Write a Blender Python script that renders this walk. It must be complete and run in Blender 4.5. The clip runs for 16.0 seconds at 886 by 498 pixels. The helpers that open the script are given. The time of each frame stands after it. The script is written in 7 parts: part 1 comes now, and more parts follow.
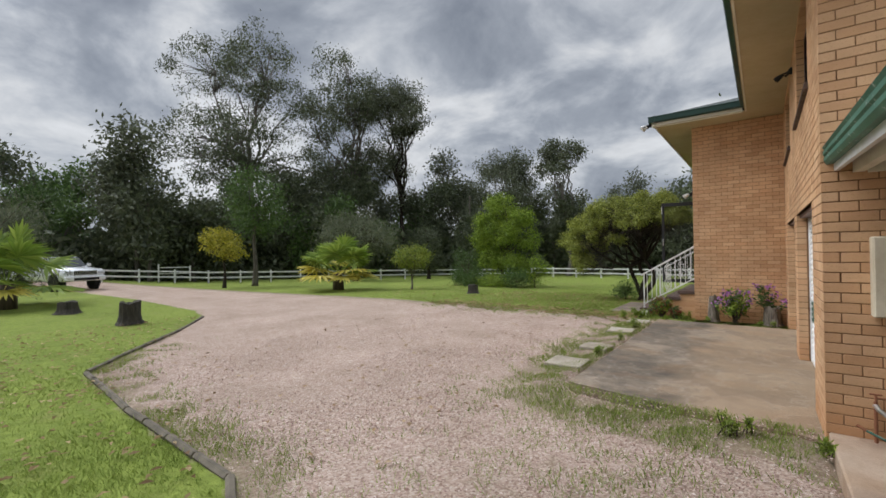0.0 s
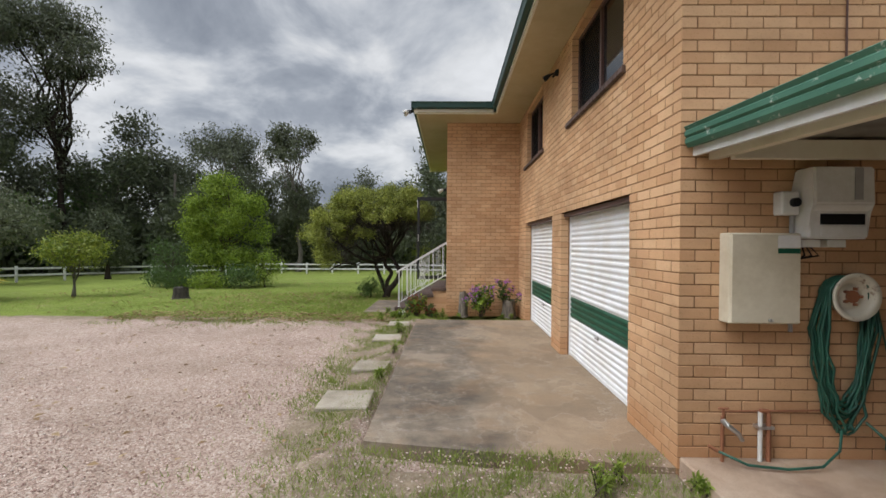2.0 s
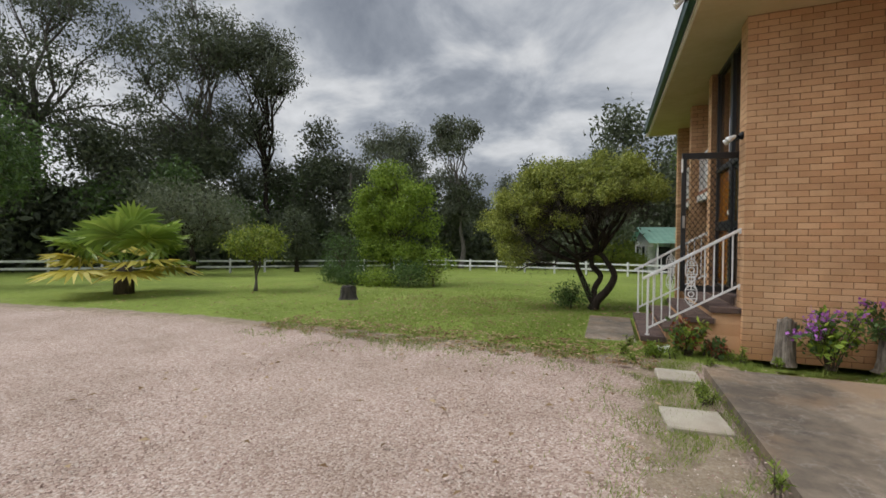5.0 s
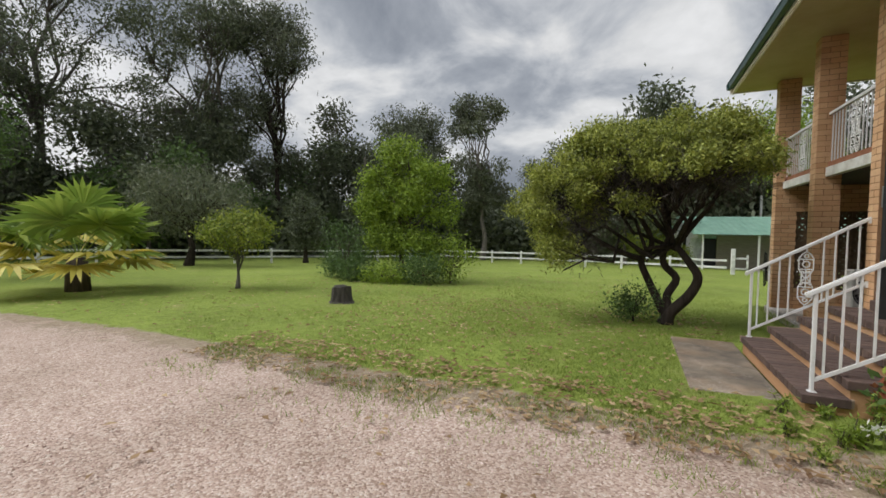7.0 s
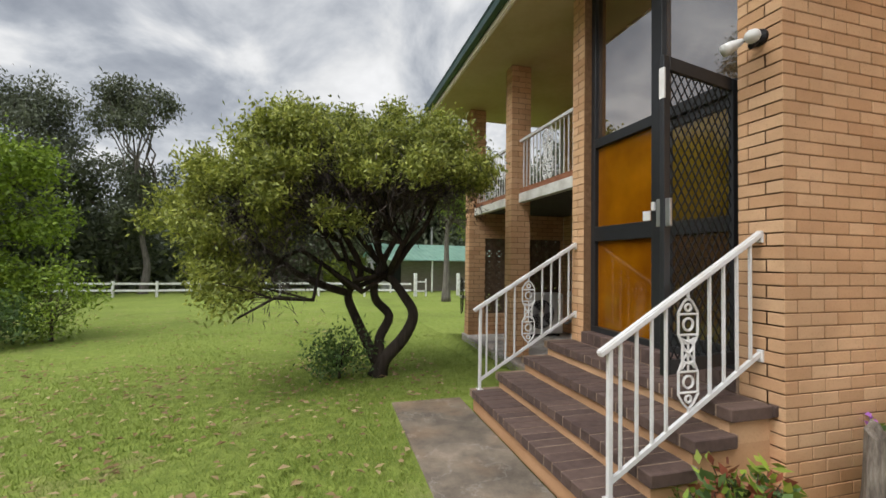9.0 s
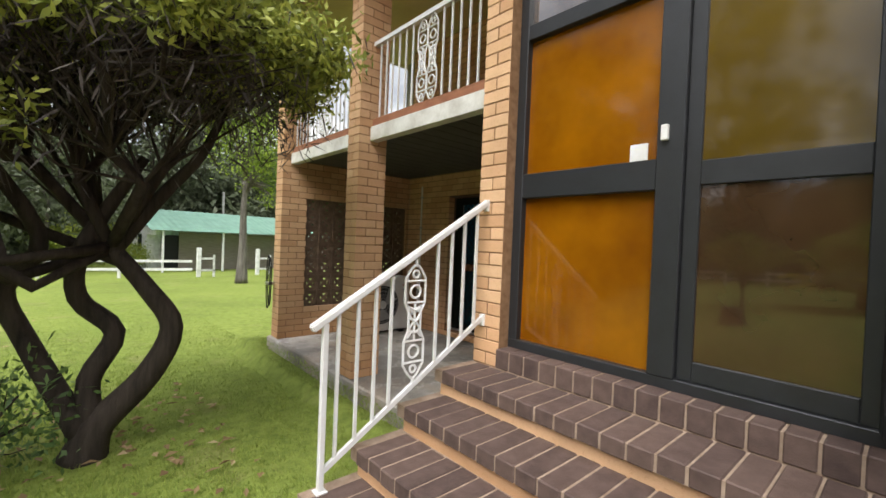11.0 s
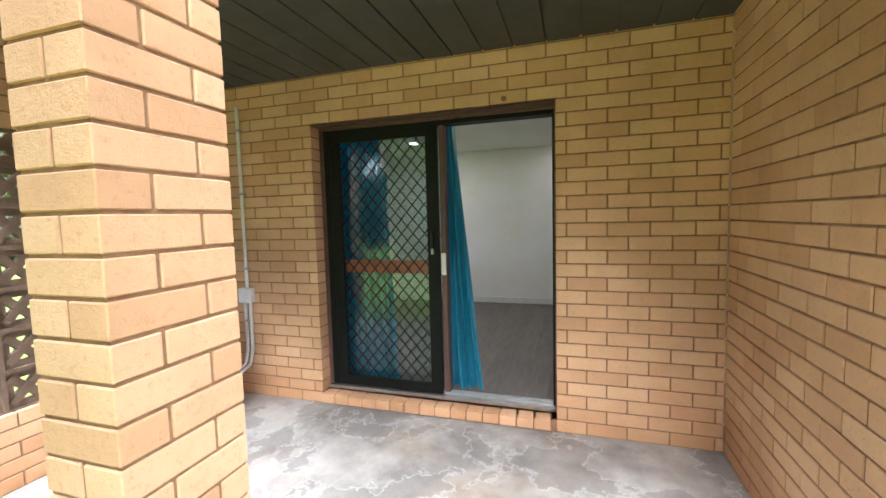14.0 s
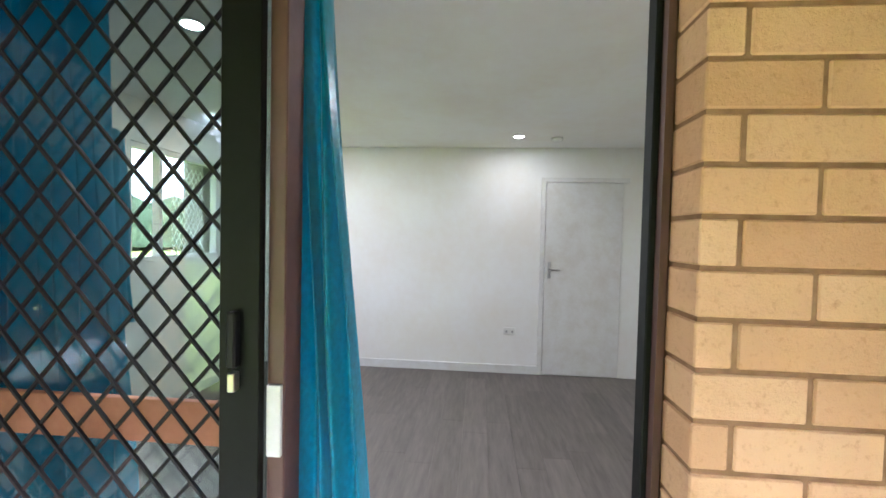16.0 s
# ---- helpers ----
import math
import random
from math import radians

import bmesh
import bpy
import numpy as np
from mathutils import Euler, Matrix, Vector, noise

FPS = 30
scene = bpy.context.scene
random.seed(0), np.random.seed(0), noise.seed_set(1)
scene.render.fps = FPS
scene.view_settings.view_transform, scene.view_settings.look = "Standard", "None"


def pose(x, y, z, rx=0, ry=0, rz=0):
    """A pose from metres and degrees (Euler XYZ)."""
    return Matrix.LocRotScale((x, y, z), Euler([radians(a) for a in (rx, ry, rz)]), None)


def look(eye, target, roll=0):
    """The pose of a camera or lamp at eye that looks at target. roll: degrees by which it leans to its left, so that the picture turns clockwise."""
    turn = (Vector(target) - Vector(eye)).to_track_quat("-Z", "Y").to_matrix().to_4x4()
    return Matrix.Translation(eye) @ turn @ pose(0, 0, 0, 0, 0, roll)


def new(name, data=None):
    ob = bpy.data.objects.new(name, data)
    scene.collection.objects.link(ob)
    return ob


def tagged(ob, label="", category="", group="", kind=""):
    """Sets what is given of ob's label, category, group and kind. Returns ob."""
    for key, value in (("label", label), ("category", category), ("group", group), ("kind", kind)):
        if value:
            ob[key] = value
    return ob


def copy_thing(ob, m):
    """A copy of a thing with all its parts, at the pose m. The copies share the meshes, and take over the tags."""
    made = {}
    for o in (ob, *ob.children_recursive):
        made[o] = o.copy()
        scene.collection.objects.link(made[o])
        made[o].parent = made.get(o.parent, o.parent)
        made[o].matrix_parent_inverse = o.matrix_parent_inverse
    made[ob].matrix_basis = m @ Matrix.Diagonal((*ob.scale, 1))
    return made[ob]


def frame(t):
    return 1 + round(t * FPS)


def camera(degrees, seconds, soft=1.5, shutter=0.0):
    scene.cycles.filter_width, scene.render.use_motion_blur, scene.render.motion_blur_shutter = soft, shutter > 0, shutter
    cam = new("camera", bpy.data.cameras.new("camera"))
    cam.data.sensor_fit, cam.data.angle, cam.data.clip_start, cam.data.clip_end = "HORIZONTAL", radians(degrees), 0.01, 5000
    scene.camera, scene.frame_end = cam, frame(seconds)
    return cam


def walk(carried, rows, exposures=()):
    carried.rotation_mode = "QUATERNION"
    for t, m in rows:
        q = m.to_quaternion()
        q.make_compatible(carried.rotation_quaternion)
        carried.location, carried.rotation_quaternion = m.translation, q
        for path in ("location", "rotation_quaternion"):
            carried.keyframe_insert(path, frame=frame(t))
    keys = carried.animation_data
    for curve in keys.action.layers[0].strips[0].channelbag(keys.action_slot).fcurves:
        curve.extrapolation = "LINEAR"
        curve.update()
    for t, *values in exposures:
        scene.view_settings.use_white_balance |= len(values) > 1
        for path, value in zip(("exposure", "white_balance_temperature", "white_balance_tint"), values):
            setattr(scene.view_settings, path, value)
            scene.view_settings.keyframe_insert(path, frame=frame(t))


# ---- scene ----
cam = camera(93.1, 16.0, soft=1.6)
# seconds, eye, target, roll
PATH = [
    (0, (0.01, -0.478, 1.694), (-1.201, 1.113, 1.706), -0.9),
    (0.5, (-0.409, -0.074, 1.691), (-1.166, 1.777, 1.669), -1.3),
    (1, (-0.721, 0.366, 1.657), (-1.141, 2.321, 1.626), -0.9),
    (1.5, (-1.034, 0.817, 1.663), (-1.221, 2.808, 1.638), -0.1),
    (1.6, (-1.101, 0.91, 1.665), (-1.249, 2.904, 1.639), -0.0),
    (2, (-1.288, 1.262, 1.656), (-1.316, 3.262, 1.638), 0.4),
    (2.5, (-1.524, 1.837, 1.616), (-1.474, 3.837, 1.608), 0.3),
    (3, (-1.847, 2.321, 1.578), (-1.778, 4.319, 1.594), 0.2),
    (3.4, (-2.115, 2.773, 1.554), (-2.067, 4.772, 1.583), 0.2),
    (3.5, (-2.192, 2.894, 1.551), (-2.155, 4.894, 1.588), 0.2),
    (4, (-2.552, 3.462, 1.528), (-2.63, 5.46, 1.567), 0.9),
    (4.5, (-2.806, 4.03, 1.527), (-3.237, 5.983, 1.534), 0.4),
    (4.7, (-2.922, 4.257, 1.529), (-3.541, 6.158, 1.52), 0.1),
    (6.8, (-3.955, 6.784, 1.516), (-4.871, 8.559, 1.425), 0.7),
    (7, (-4.017, 7.016, 1.507), (-4.836, 8.839, 1.42), 0.7),
    (7.5, (-4.108, 7.636, 1.531), (-4.548, 9.587, 1.523), 0.6),
    (8, (-4.181, 8.322, 1.511), (-4.213, 10.321, 1.564), 0.0),
    (8.2, (-4.211, 8.597, 1.497), (-4.115, 10.594, 1.541), 0.1),
    (8.5, (-4.211, 8.965, 1.52), (-3.95, 10.947, 1.575), -0.1),
    (9, (-4.153, 9.563, 1.512), (-3.62, 11.49, 1.566), 0.8),
    (9.5, (-4.074, 10.131, 1.508), (-3.251, 11.954, 1.544), 0.9),
    (9.7, (-4.031, 10.368, 1.492), (-3.071, 12.123, 1.511), 1.4),
    (11.8, (-3.042, 12.785, 1.414), (-1.686, 14.255, 1.417), 2.0),
    (12, (-2.926, 13.004, 1.408), (-1.577, 14.48, 1.462), 1.5),
    (12.5, (-2.784, 13.534, 1.412), (-1.401, 14.976, 1.512), 1.2),
    (12.9, (-2.645, 13.904, 1.421), (-1.058, 15.121, 1.398), 1.9),
    (13, (-2.598, 13.99, 1.425), (-0.969, 15.15, 1.438), 1.7),
    (13.5, (-2.247, 14.393, 1.442), (-0.462, 15.293, 1.376), 0.2),
    (14, (-1.924, 14.783, 1.435), (-0.024, 15.391, 1.283), -1.5),
    (14.5, (-1.401, 15.001, 1.508), (0.541, 15.47, 1.419), -2.0),
    (15, (-0.855, 15.207, 1.492), (1.122, 15.484, 1.375), -0.7),
    (15.5, (-0.354, 15.206, 1.493), (1.64, 15.292, 1.372), 1.0),
    (16, (0.112, 15.272, 1.505), (2.103, 15.443, 1.444), 1.3),
]
EXPOSURES = [(0, 0.15, 6550, 10), (1, 0.28, 6550, 10), (2.5, 0.2, 6600, 10), (3.5, 0.08, 6600, 10), (4.5, 0.05, 6600, 10), (7, 0.25, 6800, 10), (8, 0.45, 6800, 10), (9, 0.45, 6800, 10), (9.7, 0.55, 6800, 10), (11.8, 1.2, 6900, 11), (12.5, 1.15, 6900, 13), (13, 1.55, 6850, 17), (13.5, 2.45, 6650, 16), (14, 3.35, 6050, 12), (14.5, 3.87, 5950, 11), (15, 4.37, 5550, 10), (15.5, 4.55, 5250, 10), (16, 4.42, 5650, 15)]
walk(cam, [(t, look(eye, target, roll)) for t, eye, target, roll in PATH], EXPOSURES)

# ---- world and light: an overcast afternoon ----
SUN_ELEV, SUN_ROT = radians(47), radians(246)
world = bpy.data.worlds.new("overcast_sky")
scene.world = world
world.use_nodes = True
wn, wl = world.node_tree.nodes, world.node_tree.links
wn.clear()


def wnode(kind, **kw):
    n = wn.new(kind)
    for k, v in kw.items():
        n.inputs[k].default_value = v
    return n


w_out = wn.new("ShaderNodeOutputWorld")
w_bg = wn.new("ShaderNodeBackground")
w_sky = wn.new("ShaderNodeTexSky")
w_sky.sky_type, w_sky.sun_disc, w_sky.sun_elevation, w_sky.sun_rotation = "NISHITA", False, SUN_ELEV, SUN_ROT
w_co = wn.new("ShaderNodeTexCoord")
w_sep = wn.new("ShaderNodeSeparateXYZ")
wl.new(w_co.outputs["Generated"], w_sep.inputs[0])
w_add = wn.new("ShaderNodeMath")
w_add.operation = "ADD"
w_add.inputs[1].default_value = 0.42
w_max = wn.new("ShaderNodeMath")
w_max.operation = "MAXIMUM"
w_max.inputs[1].default_value = 0.0
wl.new(w_sep.outputs["Z"], w_max.inputs[0])
wl.new(w_max.outputs[0], w_add.inputs[0])
w_div = wn.new("ShaderNodeVectorMath")
w_div.operation = "DIVIDE"
w_com = wn.new("ShaderNodeCombineXYZ")
for i in range(3):
    wl.new(w_add.outputs[0], w_com.inputs[i])
wl.new(w_co.outputs["Generated"], w_div.inputs[0])
wl.new(w_com.outputs[0], w_div.inputs[1])
w_big = wnode("ShaderNodeTexNoise", Scale=2.5, Detail=8.0, Roughness=0.56, Distortion=0.35)
w_small = wnode("ShaderNodeTexNoise", Scale=0.55, Detail=3.0, Roughness=0.5)
for n in (w_big, w_small):
    wl.new(w_div.outputs[0], n.inputs["Vector"])
w_sum = wn.new("ShaderNodeMath")
w_sum.operation = "MULTIPLY_ADD"
w_sum.inputs[1].default_value = 0.28
w_b2 = wn.new("ShaderNodeMath")
w_b2.operation = "MULTIPLY"
w_b2.inputs[1].default_value = 0.77
wl.new(w_big.outputs["Fac"], w_b2.inputs[0])
wl.new(w_small.outputs["Fac"], w_sum.inputs[0])
wl.new(w_b2.outputs[0], w_sum.inputs[2])
w_ramp = wn.new("ShaderNodeValToRGB")
ce = w_ramp.color_ramp.elements
ce[0].position, ce[0].color = 0.40, (0.23, 0.26, 0.315, 1)
ce[1].position, ce[1].color = 0.66, (0.82, 0.845, 0.885, 1)
for p, c in ((0.49, (0.35, 0.385, 0.445, 1)), (0.545, (0.51, 0.545, 0.60, 1)), (0.60, (0.69, 0.715, 0.75, 1))):
    e = ce.new(p)
    e.color = c
wl.new(w_sum.outputs[0], w_ramp.inputs[0])
w_skys = wn.new("ShaderNodeMix")
w_skys.data_type = "RGBA"
w_skys.inputs["Factor"].default_value = 0.94
w_sc = wn.new("ShaderNodeVectorMath")
w_sc.operation = "SCALE"
w_sc.inputs["Scale"].default_value = 0.1
wl.new(w_sky.outputs[0], w_sc.inputs[0])
wl.new(w_sc.outputs[0], w_skys.inputs["A"])
wl.new(w_ramp.outputs[0], w_skys.inputs["B"])
# an overcast sky is brightest overhead
w_zen = wn.new("ShaderNodeValToRGB")
ze = w_zen.color_ramp.elements
ze[0].position, ze[0].color = 0.0, (0.88, 0.88, 0.88, 1)
ze[1].position, ze[1].color = 1.0, (1, 1, 1, 1)
for p, v in ((0.5, 0.86), (0.72, 0.98)):
    ze.new(p).color = (v, v, v, 1)
wl.new(w_max.outputs[0], w_zen.inputs[0])
w_pow = wn.new("ShaderNodeMapRange")
w_pow.inputs["From Min"].default_value, w_pow.inputs["From Max"].default_value = 0.55, 0.95
w_pow.inputs["To Min"].default_value, w_pow.inputs["To Max"].default_value = 1.0, 2.4
wl.new(w_max.outputs[0], w_pow.inputs[0])
w_mul = wn.new("ShaderNodeVectorMath")
w_mul.operation = "MULTIPLY"
wl.new(w_skys.outputs["Result"], w_mul.inputs[0])
wl.new(w_zen.outputs[0], w_mul.inputs[1])
w_fin = wn.new("ShaderNodeVectorMath")
w_fin.operation = "SCALE"
# the clouds before the hidden sun are the brightest
w_dot = wn.new("ShaderNodeVectorMath")
w_dot.operation = "DOT_PRODUCT"
w_dot.inputs[1].default_value = Vector((-7.5, -3.4, 9)).normalized()
wl.new(w_co.outputs["Generated"], w_dot.inputs[0])
w_glow = wn.new("ShaderNodeMapRange")
w_glow.interpolation_type = "SMOOTHSTEP"
w_glow.inputs["From Min"].default_value, w_glow.inputs["From Max"].default_value = 0.80, 1.0
w_glow.inputs["To Min"].default_value, w_glow.inputs["To Max"].default_value = 1.0, 5.0
wl.new(w_dot.outputs["Value"], w_glow.inputs[0])
w_both = wn.new("ShaderNodeMath")
w_both.operation = "MULTIPLY"
wl.new(w_pow.outputs[0], w_both.inputs[0])
wl.new(w_glow.outputs[0], w_both.inputs[1])
wl.new(w_mul.outputs[0], w_fin.inputs[0])
wl.new(w_both.outputs[0], w_fin.inputs["Scale"])
wl.new(w_fin.outputs[0], w_bg.inputs["Color"])
w_bg.inputs["Strength"].default_value = 1.0
wl.new(w_bg.outputs[0], w_out.inputs[0])

sun = new("sun", bpy.data.lights.new("sun", "SUN"))
sun.data.energy, sun.data.angle, sun.data.color = 0.75, radians(45), (1.0, 0.95, 0.88)
sun.matrix_world = look((-7.5, -3.4, 9), (0, 0, 0))

# ---- materials ----


class Mat:
    """A small builder for node materials."""

    def __init__(self, name, rough=0.7, metal=0.0, spec=0.5):
        self.m = bpy.data.materials.new(name)
        self.m.use_nodes = True
        self.n, self.l = self.m.node_tree.nodes, self.m.node_tree.links
        self.b = self.n["Principled BSDF"]
        self.set(Roughness=rough, Metallic=metal)
        self.b.inputs["Specular IOR Level"].default_value = spec
        self.co = self.n.new("ShaderNodeTexCoord").outputs["Object"]

    def set(self, **kw):
        for k, v in kw.items():
            self.b.inputs[k.replace("_", " ")].default_value = v
        return self

    def world(self):
        """Use world positions in place of object positions."""
        self.co = self.n.new("ShaderNodeNewGeometry").outputs["Position"]
        return self

    def stretch(self, x, y, z):
        n = self.n.new("ShaderNodeMapping")
        n.inputs["Scale"].default_value = (x, y, z)
        self.l.new(self.co, n.inputs[0])
        return n.outputs[0]

    def noise(self, scale, detail=3.0, rough=0.55, co=None):
        n = self.n.new("ShaderNodeTexNoise")
        n.inputs["Scale"].default_value, n.inputs["Detail"].default_value, n.inputs["Roughness"].default_value = scale, detail, rough
        self.l.new(co or self.co, n.inputs["Vector"])
        return n.outputs["Fac"]

    def cells(self, scale, out="Distance", co=None):
        n = self.n.new("ShaderNodeTexVoronoi")
        n.inputs["Scale"].default_value = scale
        self.l.new(co or self.co, n.inputs["Vector"])
        return n.outputs[out]

    def ramp(self, fac, *stops):
        n = self.n.new("ShaderNodeValToRGB")
        els = n.color_ramp.elements
        els[0].position, els[0].color = stops[0][0], (*stops[0][1], 1)
        els[1].position, els[1].color = stops[-1][0], (*stops[-1][1], 1)
        for p, c in stops[1:-1]:
            els.new(p).color = (*c, 1)
        self.l.new(fac, n.inputs[0])
        return n.outputs[0]

    def mix(self, fac, a, b, mode="MIX"):
        n = self.n.new("ShaderNodeMix")
        n.data_type, n.blend_type = "RGBA", mode
        for key, v in (("Factor", fac), ("A", a), ("B", b)):
            if isinstance(v, (int, float)):
                n.inputs[key].default_value = v
            elif isinstance(v, tuple):
                n.inputs[key].default_value = (*v, 1)
            else:
                self.l.new(v, n.inputs[key])
        return n.outputs["Result"]

    def maths(self, op, a, b=0.0):
        n = self.n.new("ShaderNodeMath")
        n.operation = op
        for i, v in enumerate((a, b)):
            if isinstance(v, (int, float)):
                n.inputs[i].default_value = v
            else:
                self.l.new(v, n.inputs[i])
        return n.outputs[0]

    def rand(self):
        """A number for each object and each island of a mesh."""
        a = self.n.new("ShaderNodeObjectInfo").outputs["Random"]
        b = self.n.new("ShaderNodeNewGeometry").outputs["Random Per Island"]
        return self.maths("FRACT", self.maths("ADD", a, b))

    def color(self, c):
        if isinstance(c, tuple):
            self.b.inputs["Base Color"].default_value = (*c, 1)
        else:
            self.l.new(c, self.b.inputs["Base Color"])
        return self

    def rough(self, fac, lo, hi):
        n = self.n.new("ShaderNodeMapRange")
        n.inputs["To Min"].default_value, n.inputs["To Max"].default_value = lo, hi
        self.l.new(fac, n.inputs[0])
        self.l.new(n.outputs[0], self.b.inputs["Roughness"])
        return self

    def bump(self, height, strength=0.3, dist=0.01):
        n = self.n.new("ShaderNodeBump")
        n.inputs["Strength"].default_value, n.inputs["Distance"].default_value = strength, dist
        self.l.new(height, n.inputs["Height"])
        self.l.new(n.outputs[0], self.b.inputs["Normal"])
        return self


def brick_material(name, tones, speck):
    m = Mat(name, 0.85, spec=0.25).world()
    base = m.ramp(m.rand(), *tones)
    fine = m.noise(70, 4, 0.7)
    c = m.mix(m.maths("MULTIPLY", m.ramp(fine, (0.55, (0, 0, 0)), (0.72, (1, 1, 1))), 0.45), base, speck)
    stain = m.ramp(m.noise(0.9, 5, 0.6), (0.38, (0.80, 0.78, 0.75)), (0.62, (1.05, 1.03, 1.0)))
    c = m.mix(1.0, c, stain, "MULTIPLY")
    # iron-red splash along the foot of the walls
    z = m.n.new("ShaderNodeSeparateXYZ")
    m.l.new(m.co, z.inputs[0])
    foot = m.maths("ADD", z.outputs["Z"], m.maths("MULTIPLY", m.noise(3.0, 4), 0.5))
    foot = m.ramp(foot, (0.28, (1, 1, 1)), (0.62, (0, 0, 0)))
    c = m.mix(m.maths("MULTIPLY", foot, 0.42), c, (0.42, 0.17, 0.06))
    m.color(c)
    m.bump(m.maths("ADD", m.noise(160, 3, 0.7), m.maths("MULTIPLY", m.noise(28, 3), 1.4)), 0.55, 0.004)
    return m.m


M = {}
M["brick"] = brick_material("tan_brick", ((0.0, (0.54, 0.318, 0.174)), (0.35, (0.61, 0.378, 0.214)), (0.75, (0.66, 0.428, 0.254)), (1.0, (0.59, 0.348, 0.192))), (0.36, 0.19, 0.075))
m = Mat("brown_mortar", 0.95, spec=0.1).world()
M["mortar"] = m.color(m.ramp(m.noise(18, 4), (0.3, (0.19, 0.105, 0.055)), (0.75, (0.32, 0.19, 0.105)))).bump(m.noise(120, 3), 0.5, 0.004).m
m = Mat("manganese_brick", 0.7, spec=0.35).world()
M["dark_brick"] = m.color(m.mix(0.35, m.ramp(m.rand(), (0, (0.060, 0.036, 0.030)), (0.5, (0.085, 0.052, 0.042)), (1, (0.12, 0.075, 0.058))), m.ramp(m.noise(14, 5), (0.35, (0.05, 0.035, 0.03)), (0.7, (0.16, 0.11, 0.09))))).bump(m.noise(110, 4), 0.5, 0.004).m
m = Mat("pale_mortar", 0.95, spec=0.1).world()
M["pale_mortar"] = m.color(m.ramp(m.noise(15, 4), (0.3, (0.24, 0.17, 0.12)), (0.7, (0.36, 0.27, 0.20)))).m


def concrete(name, lo, mid, hi, rust=0.0, tide=0.0, tan_from=None):
    m = Mat(name, 0.85, spec=0.3).world()
    big = m.noise(0.75, 6, 0.6)
    c = m.ramp(big, (0.40, lo), (0.50, mid), (0.60, hi))
    c = m.mix(0.3, c, m.ramp(m.noise(6, 6, 0.7), (0.3, lo), (0.7, hi)))
    c = m.mix(m.maths("MULTIPLY", m.ramp(m.noise(1.6, 5), (0.5, (0, 0, 0)), (0.66, (1, 1, 1))), rust), c, (0.36, 0.20, 0.09))
    if tan_from is not None:
        # pale clay washed onto the slab along the doors
        sx = m.n.new("ShaderNodeSeparateXYZ")
        m.l.new(m.co, sx.inputs[0])
        k = m.maths("ADD", m.maths("SUBTRACT", sx.outputs["X"], tan_from), m.maths("MULTIPLY", m.noise(0.9, 5, 0.6), 1.6))
        c = m.mix(m.ramp(k, (0.55, (0, 0, 0)), (1.0, (0.55, 0.55, 0.55))), c, (0.40, 0.28, 0.175))
    if tide:
        t = m.noise(1.7, 7, 0.62)
        c = m.mix(m.maths("MULTIPLY", m.ramp(t, (0.515, (0, 0, 0)), (0.53, (1, 1, 1))), tide), c, lo)
        c = m.mix(m.maths("MULTIPLY", m.ramp(t, (0.500, (0, 0, 0)), (0.512, (1, 1, 1)), (0.522, (0, 0, 0))), tide), c, (0.62, 0.60, 0.57))
    speck = m.ramp(m.noise(220, 2), (0.36, (0.72, 0.72, 0.72)), (0.6, (1.05, 1.05, 1.05)))
    m.color(m.mix(1.0, c, speck, "MULTIPLY"))
    m.rough(m.noise(3, 4), 0.65, 0.95)
    m.bump(m.maths("ADD", m.noise(240, 3), m.noise(22, 4)), 0.4, 0.003)
    return m.m


M["slab"] = concrete("weathered_concrete", (0.088, 0.072, 0.055), (0.175, 0.140, 0.104), (0.33, 0.265, 0.195), 0.25, 0.15, -0.75)
M["veranda_floor"] = concrete("patchy_concrete", (0.20, 0.18, 0.155), (0.36, 0.325, 0.28), (0.52, 0.475, 0.42), 0.25, 0.4)
M["paver"] = concrete("pale_paver", (0.26, 0.22, 0.16), (0.38, 0.33, 0.26), (0.48, 0.43, 0.34), 0.1)
M["carport_slab"] = concrete("pinkish_concrete", (0.30, 0.21, 0.15), (0.44, 0.32, 0.23), (0.52, 0.40, 0.30), 0.25)


def paint(name, c, rough=0.45, dirt=0.12, scale=6, spec=0.5, metal=0.0, bump=0.12):
    m = Mat(name, rough, metal, spec)
    d = tuple(x * (1 - dirt * 2.2) * k for x, k in zip(c, (1.0, 0.96, 0.9)))
    f = m.ramp(m.noise(scale, 6, 0.65), (0.35, d), (0.6, c))
    f = m.mix(0.25, f, m.ramp(m.noise(scale * 9, 3), (0.3, d), (0.7, c)))
    m.color(f).rough(m.noise(scale * 3, 4), max(0.05, rough - 0.08), min(1, rough + 0.14))
    if bump:
        m.bump(m.noise(scale * 30, 3), bump, 0.002)
    return m.m


M["white"] = paint("white_paint", (0.70, 0.70, 0.69), 0.4, 0.06)
M["roller_white"] = paint("white_roller_steel", (0.82, 0.83, 0.84), 0.38, 0.05, 2.5)
M["roller_green"] = paint("green_roller_steel", (0.010, 0.085, 0.050), 0.4, 0.08, 2.5)
M["gutter"] = paint("dark_green_steel", (0.012, 0.050, 0.040), 0.4, 0.1, 3)
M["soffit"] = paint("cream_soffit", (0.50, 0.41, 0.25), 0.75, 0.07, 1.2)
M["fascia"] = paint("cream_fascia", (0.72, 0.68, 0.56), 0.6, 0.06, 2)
M["black_frame"] = paint("black_timber_paint", (0.018, 0.019, 0.021), 0.42, 0.1, 8)
M["bronze"] = paint("dark_bronze_aluminium", (0.004, 0.005, 0.004), 0.5, 0.1, 8, spec=0.2)
M["brown_frame"] = paint("brown_aluminium", (0.11, 0.055, 0.045), 0.4, 0.1, 8)
